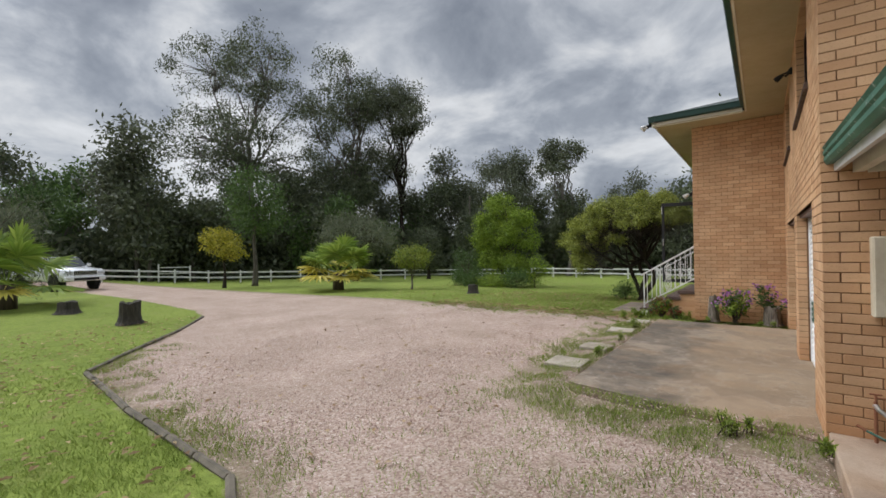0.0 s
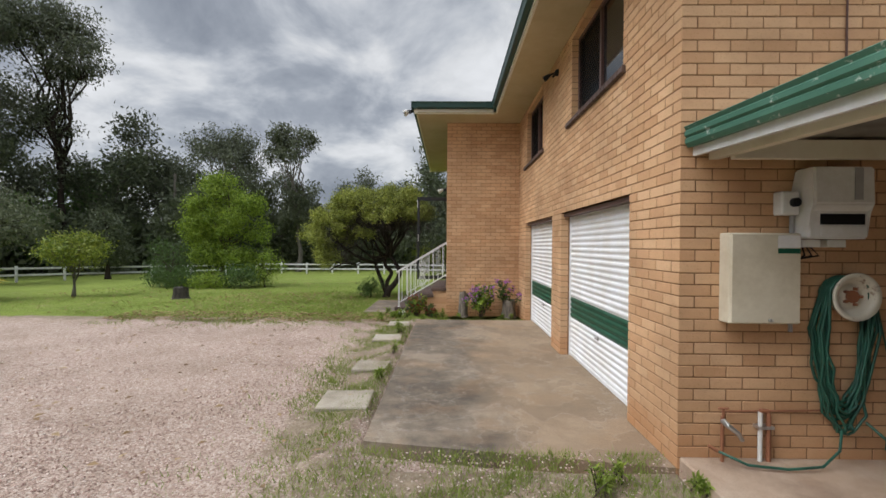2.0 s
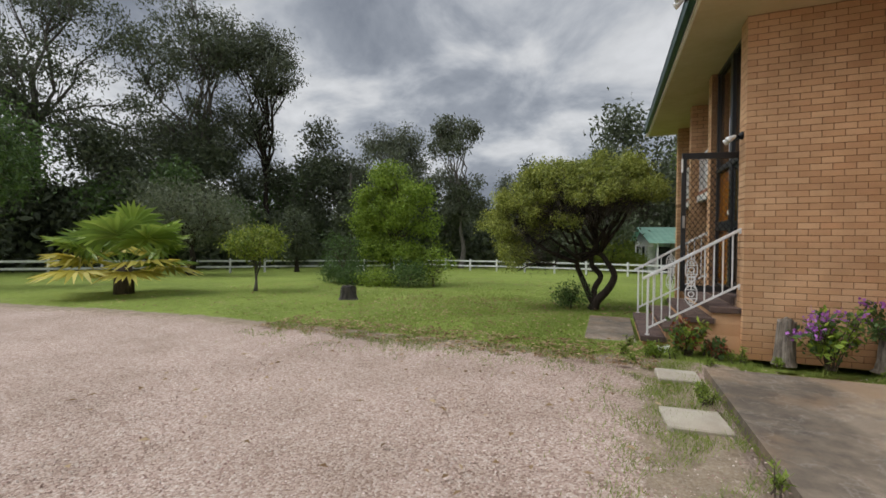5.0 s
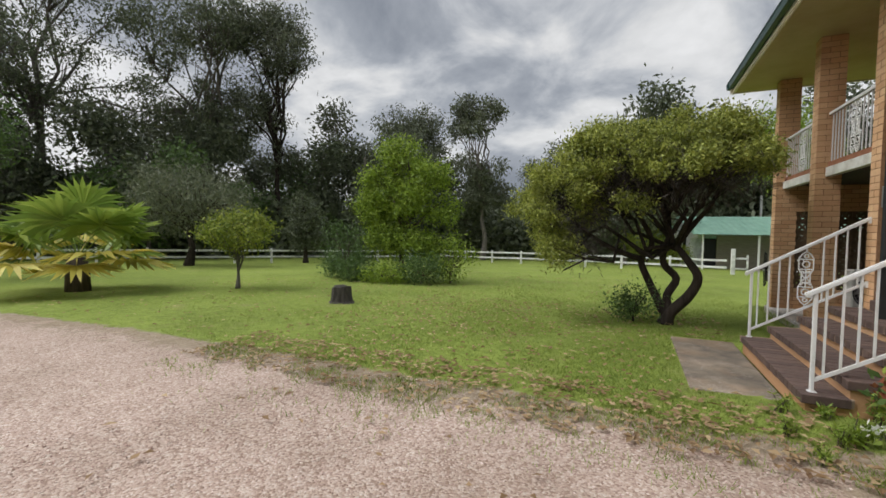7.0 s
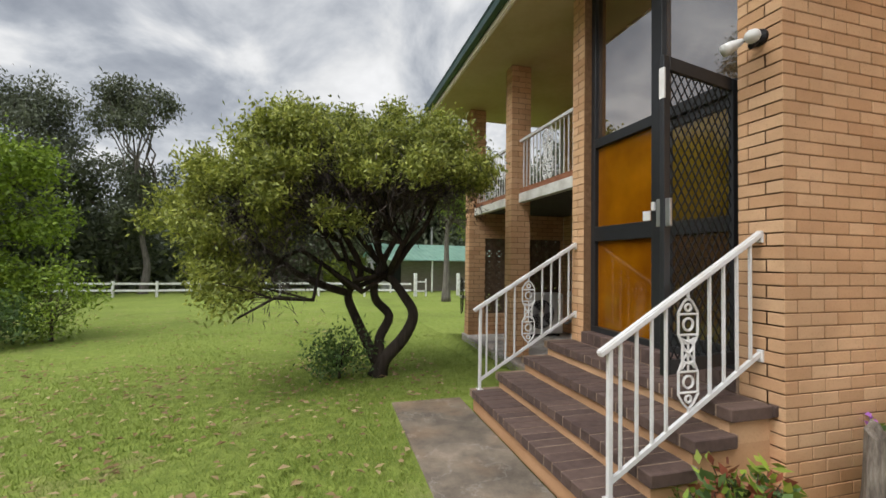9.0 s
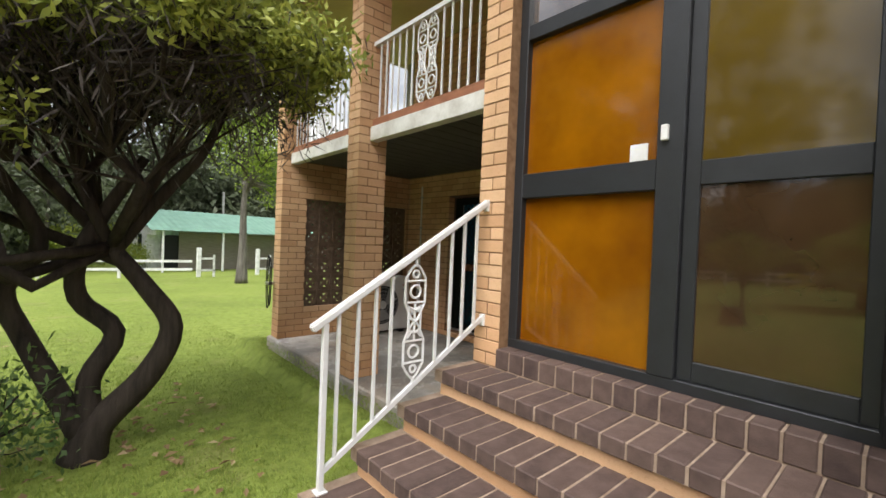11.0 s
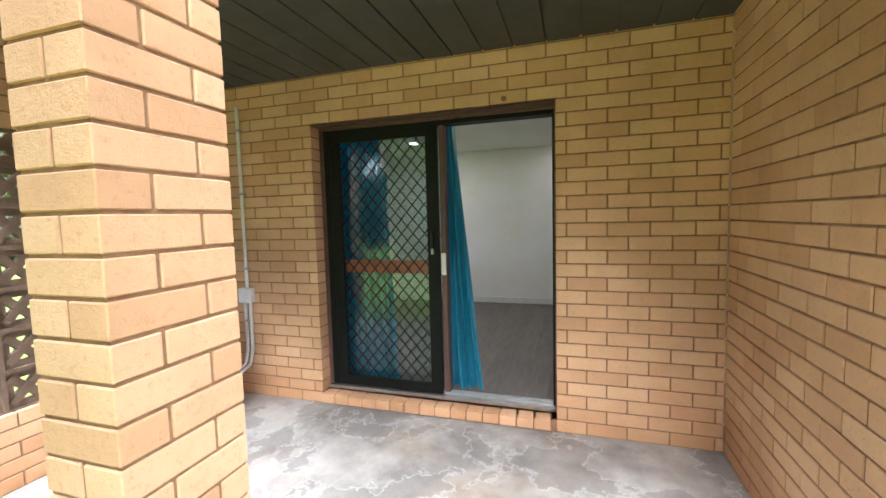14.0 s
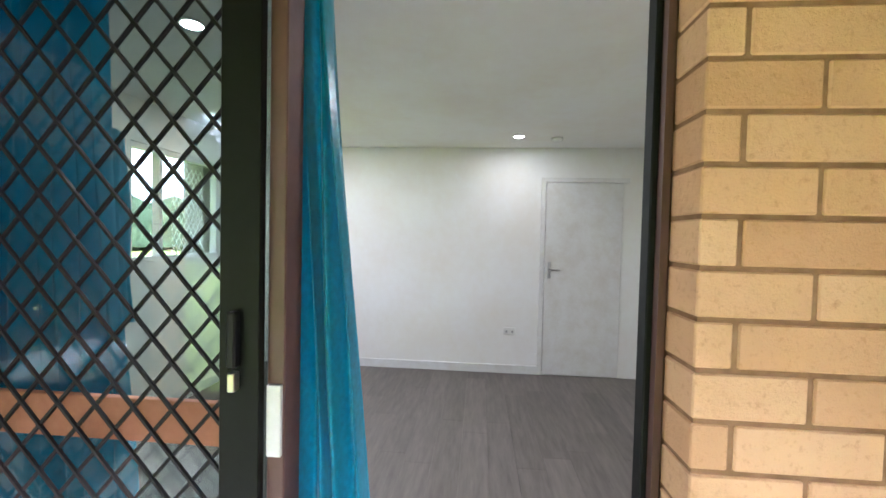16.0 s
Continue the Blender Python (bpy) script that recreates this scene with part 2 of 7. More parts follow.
M["plaster"] = paint("white_plaster", (0.80, 0.80, 0.78), 0.8, 0.03, 1.5)
M["ceiling_board"] = paint("charcoal_ceiling_board", (0.060, 0.056, 0.048), 0.75, 0.1, 3)
M["groove"] = paint("dark_groove", (0.006, 0.006, 0.005), 0.9, 0.0)
M["beam"] = paint("weathered_white_beam", (0.66, 0.65, 0.60), 0.6, 0.16, 4)
M["plastic_cream"] = paint("cream_plastic", (0.62, 0.56, 0.43), 0.5, 0.10, 3)
M["plastic_white"] = paint("white_plastic", (0.72, 0.72, 0.70), 0.4, 0.08, 4)
M["plastic_grey"] = paint("grey_plastic", (0.36, 0.36, 0.36), 0.45, 0.08, 4)
M["black"] = paint("black_plastic", (0.006, 0.006, 0.007), 0.5, 0.0, 5, spec=0.3)
M["chrome"] = paint("dull_steel", (0.55, 0.55, 0.55), 0.3, 0.1, 8, metal=0.9)
M["terracotta"] = paint("terracotta_edge", (0.30, 0.12, 0.06), 0.7, 0.15, 5)
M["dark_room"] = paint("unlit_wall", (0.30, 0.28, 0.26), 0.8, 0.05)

m = Mat("clear_glass", 0.02, spec=0.5)
M["glass"] = m.color((0.93, 0.96, 0.96)).set(Transmission_Weight=1.0, IOR=1.45, Roughness=0.0).m
m = Mat("tinted_glass", 0.02, spec=0.5)
M["tinted_glass"] = m.color((0.50, 0.60, 0.57)).set(Transmission_Weight=1.0, IOR=1.45, Roughness=0.0).m
m = Mat("smoked_glass", 0.03, spec=0.6)
M["dark_glass"] = m.color((0.02, 0.022, 0.024)).set(Roughness=0.04).m
m = Mat("amber_glass", 0.04, spec=0.6)
c = m.ramp(m.noise(1.6, 4), (0.3, (0.18, 0.052, 0.002)), (0.7, (0.37, 0.135, 0.004)))
M["amber"] = m.color(c).set(Transmission_Weight=0.25).bump(m.noise(35, 2), 0.05, 0.004).m

# dark door glass, the reflected bricks painted in as brown
m = Mat("brown_glass", 0.04, spec=0.9)
M["brown_glass"] = m.color(m.ramp(m.noise(2, 4), (0.3, (0.030, 0.016, 0.008)), (0.7, (0.060, 0.032, 0.014)))).m

m = Mat("reflecting_amber_glass", 0.02, spec=1.0)
M["mirror_glass"] = m.color(m.ramp(m.noise(1.2, 3), (0.3, (0.050, 0.026, 0.012)), (0.7, (0.085, 0.045, 0.020)))).set(IOR=2.4).bump(m.noise(3.0, 2), 0.03, 0.01).m
m = Mat("olive_glass", 0.05, spec=0.9)
M["olive_glass"] = m.color(m.ramp(m.noise(1.4, 3), (0.3, (0.075, 0.046, 0.006)), (0.7, (0.12, 0.075, 0.009)))).m

# ---- mesh helpers ----


def finish(bm, name, mat, smooth=False):
    me = bpy.data.meshes.new(name)
    bmesh.ops.recalc_face_normals(bm, faces=bm.faces)
    bm.to_mesh(me)
    bm.free()
    if smooth:
        me.polygons.foreach_set("use_smooth", [True] * len(me.polygons))
    for k in mat if isinstance(mat, (list, tuple)) else (mat,):
        me.materials.append(M[k])
    return me


def part(name, bm, mat, parent=None, label="", smooth=False):
    ob = new(name, finish(bm, name, mat, smooth))
    ob.parent = parent
    return tagged(ob, label)


def fall(x, y):
    """How far the lawn has dropped below the house: it falls away northwards and towards the fence."""
    k = np.clip((y - 8.0) / 6.0, 0, 1)
    f = np.minimum(0.034 * np.maximum(0, y - 12.8) + 0.016 * k * np.maximum(0, -x - 12), 0.9)
    return np.where(((x > -1.7) & (y < 18.3)) | ((x > -3.6) & (y < 14.3)), 0.0, f)


def thing(name, loc, label, category, group="", rz=0.0):
    ob = new(name)
    ob.empty_display_size = 0.1
    ob.matrix_basis = pose(loc[0], loc[1], loc[2] - float(fall(loc[0], loc[1])), 0, 0, rz)
    return tagged(ob, label, category, group)


def struct(name, bm, mat, label, category="", smooth=False):
    ob = new(name, finish(bm, name, mat, smooth))
    return tagged(ob, label, category or name.split("_")[0], kind="structure")


def box(bm, x0, x1, y0, y1, z0, z1, bevel=0.0, mi=0, seg=1):
    v = [bm.verts.new((x, y, z)) for z in (z0, z1) for x, y in ((x0, y0), (x1, y0), (x1, y1), (x0, y1))]
    fs = [bm.faces.new([v[i] for i in q]) for q in ((3, 2, 1, 0), (4, 5, 6, 7), (0, 1, 5, 4), (1, 2, 6, 5), (2, 3, 7, 6), (3, 0, 4, 7))]
    for f in fs:
        f.material_index = mi
    if bevel:
        es = list({e for f in fs for e in f.edges})
        bmesh.ops.bevel(bm, geom=es, offset=bevel, segments=seg, affect="EDGES", profile=0.6)
    return bm


def boxes(*rows, bevel=0.0):
    bm = bmesh.new()
    for r in rows:
        box(bm, *r, bevel=bevel)
    return bm


def tube(bm, pts, radii, n=8, caps=True):
    """A tube along points, with a radius at each."""
    pts = [Vector(p) for p in pts]
    if isinstance(radii, (int, float)):
        radii = [radii] * len(pts)
    rings, side = [], None
    for i, p in enumerate(pts):
        d = (pts[min(i + 1, len(pts) - 1)] - pts[max(i - 1, 0)]).normalized()
        if side is None:
            side = d.orthogonal().normalized()
        side = (side - d * side.dot(d)).normalized()
        up = d.cross(side)
        rings.append([bm.verts.new(p + (side * math.cos(a) + up * math.sin(a)) * radii[i]) for a in (2 * math.pi * k / n for k in range(n))])
    for a, b in zip(rings, rings[1:]):
        for k in range(n):
            bm.faces.new((a[k], a[(k + 1) % n], b[(k + 1) % n], b[k]))
    if caps:
        bm.faces.new(rings[0][::-1])
        bm.faces.new(rings[-1])
    return bm


def eased(pts, radii, n=4):
    """A smooth run of points and radii through the given ones."""
    p, r = [Vector(q) for q in pts], list(radii)
    out, rad = [], []
    for i in range(len(p) - 1):
        a, b, c, d = p[max(0, i - 1)], p[i], p[i + 1], p[min(len(p) - 1, i + 2)]
        for k in range(n):
            t = k / n
            out.append(0.5 * (2 * b + (c - a) * t + (2 * a - 5 * b + 4 * c - d) * t * t + (3 * b - a - 3 * c + d) * t ** 3))
            rad.append(r[i] + (r[i + 1] - r[i]) * t)
    return out + [p[-1]], rad + [r[-1]]


def lathe(bm, profile, n=20, at=(0, 0, 0), axis="z"):
    """A turned shape from (radius, height) pairs."""
    rings = []
    for r, h in profile:
        ring = []
        for k in range(n):
            a = 2 * math.pi * k / n
            p = (r * math.cos(a), r * math.sin(a), h)
            p = {"z": p, "x": (p[2], p[0], p[1]), "y": (p[0], p[2], p[1])}[axis]
            ring.append(bm.verts.new((p[0] + at[0], p[1] + at[1], p[2] + at[2])))
        rings.append(ring)
    for a, b in zip(rings, rings[1:]):
        for k in range(n):
            bm.faces.new((a[k], a[(k + 1) % n], b[(k + 1) % n], b[k]))
    bm.faces.new(rings[0][::-1])
    bm.faces.new(rings[-1])
    return bm


def mesh_np(name, verts, faces, mats, smooth=False, index=None):
    me = bpy.data.meshes.new(name)
    me.from_pydata(verts.tolist() if hasattr(verts, "tolist") else verts, [], faces.tolist() if hasattr(faces, "tolist") else faces)
    for k in mats if isinstance(mats, (list, tuple)) else (mats,):
        me.materials.append(M[k])
    if index is not None:
        me.polygons.foreach_set("material_index", index)
    if smooth:
        me.polygons.foreach_set("use_smooth", [True] * len(me.polygons))
    me.update()
    return me


# ---- brickwork ----
COURSE, LENGTH, JOINT, BED = 0.086, 0.24, 0.009, 0.009
brick_shapes = {}
LATE_BRICKS = []


def brick_mesh(w, d, h, key):
    k = (round(w, 3), round(d, 3), round(h, 3), key)
    if k not in brick_shapes:
        bm = bmesh.new()
        box(bm, 0, w, 0, d, 0, h, bevel=0.003)
        brick_shapes[k] = finish(bm, "brick", key)
    return brick_shapes[k]


def brick_wall(name, label, origin, turn, width, z0, z1, openings=(), ends=("a", "a"), near=None, thick=0.23, back="mortar", swap=0):
    """A wall of stretcher bond. origin: the foot of its face's start; turn: degrees of its running direction; the face looks to the
    right of that direction. openings: (u0, u1, z0, z1). ends: which courses run through to the corner. near: the stretch (u0, u1, z0, z1) whose bricks stand alone."""
    root_m = pose(*origin, 0, 0, turn)
    gap = 0.0045
    us = sorted({gap, width - gap, *(u for o in openings for u in (max(gap, o[0] - gap), min(width - gap, o[1] + gap)))})
    zs = sorted({z0, z1, *(z for o in openings for z in (max(z0, o[2] - gap), min(z1, o[3] + gap)))})
    bm = bmesh.new()
    for a, b in zip(us, us[1:]):
        for c, d in zip(zs, zs[1:]):
            um, zm = (a + b) / 2, (c + d) / 2
            if any(o[0] - gap < um < o[1] + gap and o[2] - gap < zm < o[3] + gap for o in openings):
                continue
            box(bm, a, b, gap, thick, c, d)
    wall = struct(name, bm, back, label, "wall")
    wall.matrix_basis = root_m
    singles, rest = [], []
    for k in range(int(math.ceil(z0 / COURSE)), int(z1 / COURSE + 0.5)):
        zb = k * COURSE
        zm = zb + COURSE / 2
        odd = (k + swap) % 2
        lo = 0.12 if (ends[0] == "a") == bool(odd) and ends[0] else 0.0
        hi = width - (0.12 if (ends[1] == "a") == bool(odd) and ends[1] else 0.0)
        spans = [(lo, hi)]
        for o in openings:
            if o[2] < zm < o[3]:
                spans = [q for s in spans for q in ((s[0], min(s[1], o[0])), (max(s[0], o[1]), s[1])) if q[1] - q[0] > 0.03]
        u = lo if not (ends[0] is None and odd) else lo - 0.12
        if ends[0] is None and ends[1]:
            u = hi - 0.23 - LENGTH * math.ceil((hi - 0.23) / LENGTH)
        while u < hi:
            for s in spans:
                a, b = max(u, s[0]), min(u + LENGTH - JOINT, s[1])
                if b - a > 0.012:
                    row = (a, zb + BED / 2, b - a)
                    alone = near is not None and near[0] <= a <= near[1] and near[2] <= zb <= near[3]
                    (singles if alone and len(singles) < 300 else rest).append(row)
            u += LENGTH
    LATE_BRICKS.append((wall, singles, rest))
    return wall


def lay_bricks():
    """Put all bricks into their walls: those close to the walk one by one, the rest joined."""
    for wall, singles, rest in LATE_BRICKS:
        rng = random.Random(len(singles) + 7 * len(rest))
        for a, z, w in singles:
            ob = new("brick", brick_mesh(w, 0.11, COURSE - BED, "brick"))
            ob.parent = wall
            ob.location = (a, rng.uniform(-0.0015, 0.0015), z)
        if rest:
            verts, faces = [], []
            for a, z, w in rest:
                n, j = len(verts), rng.uniform(-0.0015, 0.0015)
                e = 0.003
                for y, q in ((j, e), (j + e, 0.0), (0.11, 0.0)):
                    verts += [(a + q, y, z + q), (a + w - q, y, z + q), (a + w - q, y, z + COURSE - BED - q), (a + q, y, z + COURSE - BED - q)]
                faces.append((n, n + 1, n + 2, n + 3))
                for r in (n, n + 4):
                    for i in range(4):
                        faces.append((r + i, r + 4 + i, r + 4 + (i + 1) % 4, r + (i + 1) % 4))
            ob = new("brickwork", mesh_np("brickwork", verts, faces, "brick"))
            ob.parent = wall
            tagged(ob, kind="stuff")


def brick_column(name, label, x0, y0, z0, z1, alone_to=2.6, wide=0.35, deep=0.23):
    """A pier of one and a half by one brick: wide along x, deep along y."""
    bm = boxes((x0 + 0.006, x0 + wide - 0.006, y0 + 0.006, y0 + deep - 0.006, z0, z1))
    col = struct(name, bm, "mortar", label, "pillar")
    h = COURSE - BED
    rest = bmesh.new()
    for k in range(int(math.ceil(z0 / COURSE)), int(z1 / COURSE + 0.3)):
        z = k * COURSE + BED / 2
        if k % 2:
            rows = [(0, 0, 0.11, deep), (0.12, 0, wide - 0.12, 0.11), (0.12, 0.12, wide - 0.12, deep - 0.12)]
        else:
            rows = [(0, 0, 0.23, 0.11), (0, 0.12, 0.23, deep - 0.12), (0.24, 0, wide - 0.24, deep)]
        for a, b, w, d in rows:
            if k * COURSE < alone_to:
                ob = new("brick", brick_mesh(w, d, h, "brick"))
                ob.parent, ob.location = col, (x0 + a, y0 + b, z)
            else:
                box(rest, x0 + a, x0 + a + w, y0 + b, y0 + b + d, z, z + h)
    if len(rest.verts):
        tagged(part("brickwork", rest, "brick", col), kind="stuff")
    return col

# ---- plan: all in metres ----
XG, XF, XV = 0.42, -1.345, 0.84          # faces of the garage wall, the entry front and the veranda's back wall
YC, YS, YD0, YD1, YP, YE = 4.395, 11.56, 11.87, 13.73, 13.96, 17.72   # carport corner, entry stub, doorway, pier, veranda's end
SOFFIT = 4.65

# ---- ground ----
ISLAND = [(-12.5, 4.8), (-10.5, 3.4), (-8.8, 2.05), (-7.5, 1.15), (-5.2, 0.98), (-3.0, 0.96), (-1.7, 0.35), (-1.35, -1.5), (-1.35, -9), (-60, -9), (-60, 3.0), (-30, 5.0), (-20, 5.5), (-14.2, 5.3)]


def ground_z(x, y):
    rise = np.clip((5.6 - y) / 6.6, 0, 1)
    rise = rise * rise * (3 - 2 * rise)
    # earth banked against the slab's edges
    bank = 0.052 * np.exp(-((y - 4.45) / 0.55) ** 2) * np.clip((x + 2.7) / 0.5, 0, 1) + 0.03 * np.exp(-((x + 2.05) / 0.3) ** 2) * (y > 4.4) * (y < 10.7)
    return -0.05 + 0.19 * rise * np.clip((x + 14) / 8, 0, 1) - fall(x, y) + bank * (y < 11.2)


def to_polygon(x, y, poly):
    """Signed distance to a polygon, negative inside."""
    best, inside = np.full(np.shape(x), 1e9), np.zeros(np.shape(x), bool)
    for (ax, ay), (bx, by) in zip(poly, poly[1:] + poly[:1]):
        dx, dy = bx - ax, by - ay
        k = np.clip(((x - ax) * dx + (y - ay) * dy) / (dx * dx + dy * dy), 0, 1)
        best = np.minimum(best, np.hypot(x - ax - k * dx, y - ay - k * dy))
        cross = (ay > y) != (by > y)
        inside ^= cross & (x < ax + (y - ay) * dx / (dy if dy else 1e-9))
    return np.where(inside, -best, best)


def north_edge(x):
    return np.interp(x, [-60, -31, -20, -13, -9, -2], [7.4, 8.9, 9.9, 10.75, 10.95, 10.95])


def gravel(x, y):
    """1 on the gravel drive, 0 on the lawn."""
    d = np.minimum(north_edge(x) - y, to_polygon(x, y, ISLAND))
    return np.clip(d / 0.5 + 0.5, 0, 1)


def weeds(x, y):
    """How weedy the gravel is: along the slab, the stepping stones and the borders."""
    a = np.exp(-((x + 2.45) / 0.5) ** 2) / (1 + np.exp((4.3 - y) * 4)) * (y < 11.2)
    b = np.exp(-((y - 4.1) / 0.65) ** 2) / (1 + np.exp((-2.6 - x) * 4)) * (x < 0.6)
    c = np.exp(-((north_edge(x) - y) / 0.7) ** 2) * 0.9
    d = np.exp(-(to_polygon(x, y, ISLAND) / 0.5) ** 2) * (x > -9) * 0.8
    e = np.exp(-((y - 2.0) / 1.4) ** 2 - ((x + 0.9) / 1.3) ** 2) * 0.45
    return np.clip(np.maximum.reduce([a, b, c, d, e]), 0, 1)


def axis_steps(lo, hi, fine_lo, fine_hi, fine):
    far_lo = fine_lo - np.geomspace(fine, fine_lo - lo, 46)
    far_hi = fine_hi + np.geomspace(fine, hi - fine_hi, 46)
    return np.concatenate([far_lo[::-1], np.arange(fine_lo, fine_hi + 1e-6, fine), far_hi])


gx, gy = axis_steps(-900, 900, -15, 4, 0.12), axis_steps(-900, 900, -4, 20, 0.12)
GX, GY = np.meshgrid(gx, gy)
rng_np = np.random.RandomState(3)
GZ = ground_z(GX, GY)
near_mask = (np.abs(GX + 5) < 11) & (np.abs(GY - 8) < 13)
GZ = GZ + near_mask * (0.007 * np.sin(GX * 2.1 + 1.3 * np.sin(GY * 1.7)) + rng_np.normal(0, 0.0035, GX.shape))
under_floor = ((GX > -2.05) & (GY > 4.4) & (GY < 10.6)) | ((GX > XF - 0.1) & (GY > 10.5) & (GY < 18)) | ((GX > 0.4) & (GY < 18) & (GY > -8)) | ((GX > -3.3) & (GX < -1.0) & (GY > 11.98) & (GY < 14.0))
GZ = GZ - 0.13 * under_floor
nx, ny = len(gx), len(gy)
gi = np.arange(nx * ny).reshape(ny, nx)
gf = np.stack([gi[:-1, :-1], gi[:-1, 1:], gi[1:, 1:], gi[1:, :-1]], -1).reshape(-1, 4)

m = Mat("lawn_and_gravel", 0.95, spec=0.15).world()
att = m.n.new("ShaderNodeAttribute")
att.attribute_name = "gravel"
wat = m.n.new("ShaderNodeAttribute")
wat.attribute_name = "weeds"
grass = m.ramp(m.noise(0.35, 4, 0.6), (0.32, (0.13, 0.165, 0.030)), (0.5, (0.19, 0.245, 0.042)), (0.68, (0.24, 0.29, 0.056)))
grass = m.mix(0.5, grass, m.ramp(m.noise(9, 5, 0.7), (0.32, (0.070, 0.100, 0.022)), (0.68, (0.28, 0.335, 0.080))))
grass = m.mix(m.ramp(m.noise(1.1, 5, 0.65), (0.56, (0, 0, 0)), (0.74, (0.55, 0.55, 0.55))), grass, (0.27, 0.23, 0.105))
stones = m.cells(62, "Color")
bw = m.n.new("ShaderNodeRGBToBW")
m.l.new(stones, bw.inputs[0])
peb = m.ramp(bw.outputs[0], (0.10, (0.25, 0.178, 0.142)), (0.4, (0.38, 0.292, 0.243)), (0.65, (0.47, 0.382, 0.325)), (0.95, (0.57, 0.51, 0.45)))
patch = m.ramp(m.noise(0.8, 6, 0.62), (0.34, (0.80, 0.75, 0.70)), (0.50, (0.95, 0.90, 0.86)), (0.66, (1.05, 1.00, 0.97)))
peb = m.mix(1.0, peb, patch, "MULTIPLY")
peb = m.mix(m.ramp(m.noise(2.6, 6, 0.7), (0.66, (0, 0, 0)), (0.78, (0.5, 0.5, 0.5))), peb, (0.20, 0.14, 0.095))
dirt = m.ramp(m.noise(12, 6, 0.7), (0.3, (0.14, 0.11, 0.066)), (0.7, (0.30, 0.245, 0.16)))
edge = m.maths("ADD", m.maths("MULTIPLY", wat.outputs["Fac"], 1.25), m.maths("MULTIPLY", m.maths("SUBTRACT", m.noise(3.2, 6, 0.7), 0.5), 2.6))
peb = m.mix(m.ramp(edge, (0.55, (0, 0, 0)), (1.5, (0.75, 0.75, 0.75))), peb, dirt)
fac = m.maths("ADD", att.outputs["Fac"], m.maths("MULTIPLY", m.maths("SUBTRACT", m.noise(4.5, 5, 0.7), 0.5), 0.9))
fac = m.ramp(fac, (0.42, (0, 0, 0)), (0.58, (1, 1, 1)))
m.color(m.mix(fac, grass, peb))
m.bump(m.maths("ADD", m.maths("MULTIPLY", m.cells(62), -0.6), m.noise(30, 4, 0.7)), 0.7, 0.02)
M["ground"] = m.m
me = mesh_np("ground", np.stack([GX, GY, GZ], -1).reshape(-1, 3), gf, "ground", True)
for nm, fn in (("gravel", gravel), ("weeds", weeds)):
    at = me.attributes.new(nm, "FLOAT", "POINT")
    at.data.foreach_set("value", fn(GX, GY).reshape(-1).astype(np.float32))
tagged(new("ground", me), "mown lawn with a pinkish gravel driveway", "ground", kind="structure")

# ---- concrete: garage apron, carport floor, veranda floor, entry path ----
bm = bmesh.new()
pts = [(-2.0, 4.78), (-1.98, 10.56), (0.62, 10.6), (0.62, 4.42), (0.35, 4.42)]
top = [bm.verts.new((x, y, 0.0)) for x, y in pts]
low = [bm.verts.new((x, y, -0.14)) for x, y in pts]
bm.faces.new(top)
for i in range(len(pts)):
    j = (i + 1) % len(pts)
    bm.faces.new((top[i], low[i], low[j], top[j]))
struct("pavement_apron", bm, "slab", "stained grey-brown concrete apron before the garage doors", "concrete slab")
struct("floor_carport", boxes((XG + 0.02, 6.5, -7, YC + 0.1, -0.1, 0.09), bevel=0.012), "carport_slab", "pinkish concrete carport floor", "floor")
struct("floor_veranda", boxes((XF - 0.04, XV + 0.2, YP - 0.1, YE + 0.3, -0.45, 0.0), bevel=0.015), "veranda_floor", "patchy grey concrete veranda floor", "floor")
struct("path_entry", boxes((-3.44, -2.66, 11.84, 14.15, -0.1, -0.04), bevel=0.006), "slab", "short concrete path at the foot of the entry steps", "path")

# ---- brick walls ----
wall_garage = brick_wall("wall_garage", "tan brick wall with two garage openings and two windows", (XG, YS, 0), -90, YS - YC, -0.086, SOFFIT,
                         [(YS - 7.685, YS - 5.27, -0.1, 2.15), (YS - 10.634, YS - 8.25, -0.1, 2.15), (YS - 7.2, YS - 5.45, 3.44, 4.56), (YS - 10.55, YS - 9.0, 3.44, 4.56)],
                         (None, "a"), near=(5.4, 7.2, 0.3, 3.4))
wall_carport = brick_wall("wall_carport", "shaded tan brick wall under the carport roof", (XG, YC, 0), 0, 5.2, 0.0, SOFFIT,
                          [(1.55, 2.9, 0.946, 2.064), (1.55, 2.9, 3.27, 4.56)], ("b", None), near=(0, 1.6, 0.1, 3.0))
wall_entry_side = brick_wall("wall_entry_side", "tan brick side wall of the entry bay", (XF, YS, 0), 0, XG - XF, -0.086, SOFFIT, (), ("b", None), near=(-1, 1.3, 0.2, 3.6))
wall_entry_front = brick_wall("wall_entry_front", "narrow tan brick return beside the front door", (XF, YD0, 0), -90, YD0 - YS, -0.086, SOFFIT, (), (None, "a"), near=(-1, 1, 0, 4), thick=0.3)
wall_pier = brick_wall("wall_pier", "tan brick pier between the front door and the veranda", (XF, YP, 0), -90, YP - YD1, -0.086, SOFFIT, (), ("a", None), near=(-1, 1, 0, 4), thick=0.22)
wall_veranda_side = brick_wall("wall_veranda_side", "tan brick side wall of the veranda", (XV, YP, 0), 180, XV - XF, -0.086, SOFFIT, (), (None, "b"), near=(-1, 3, 0.5, 2.5))
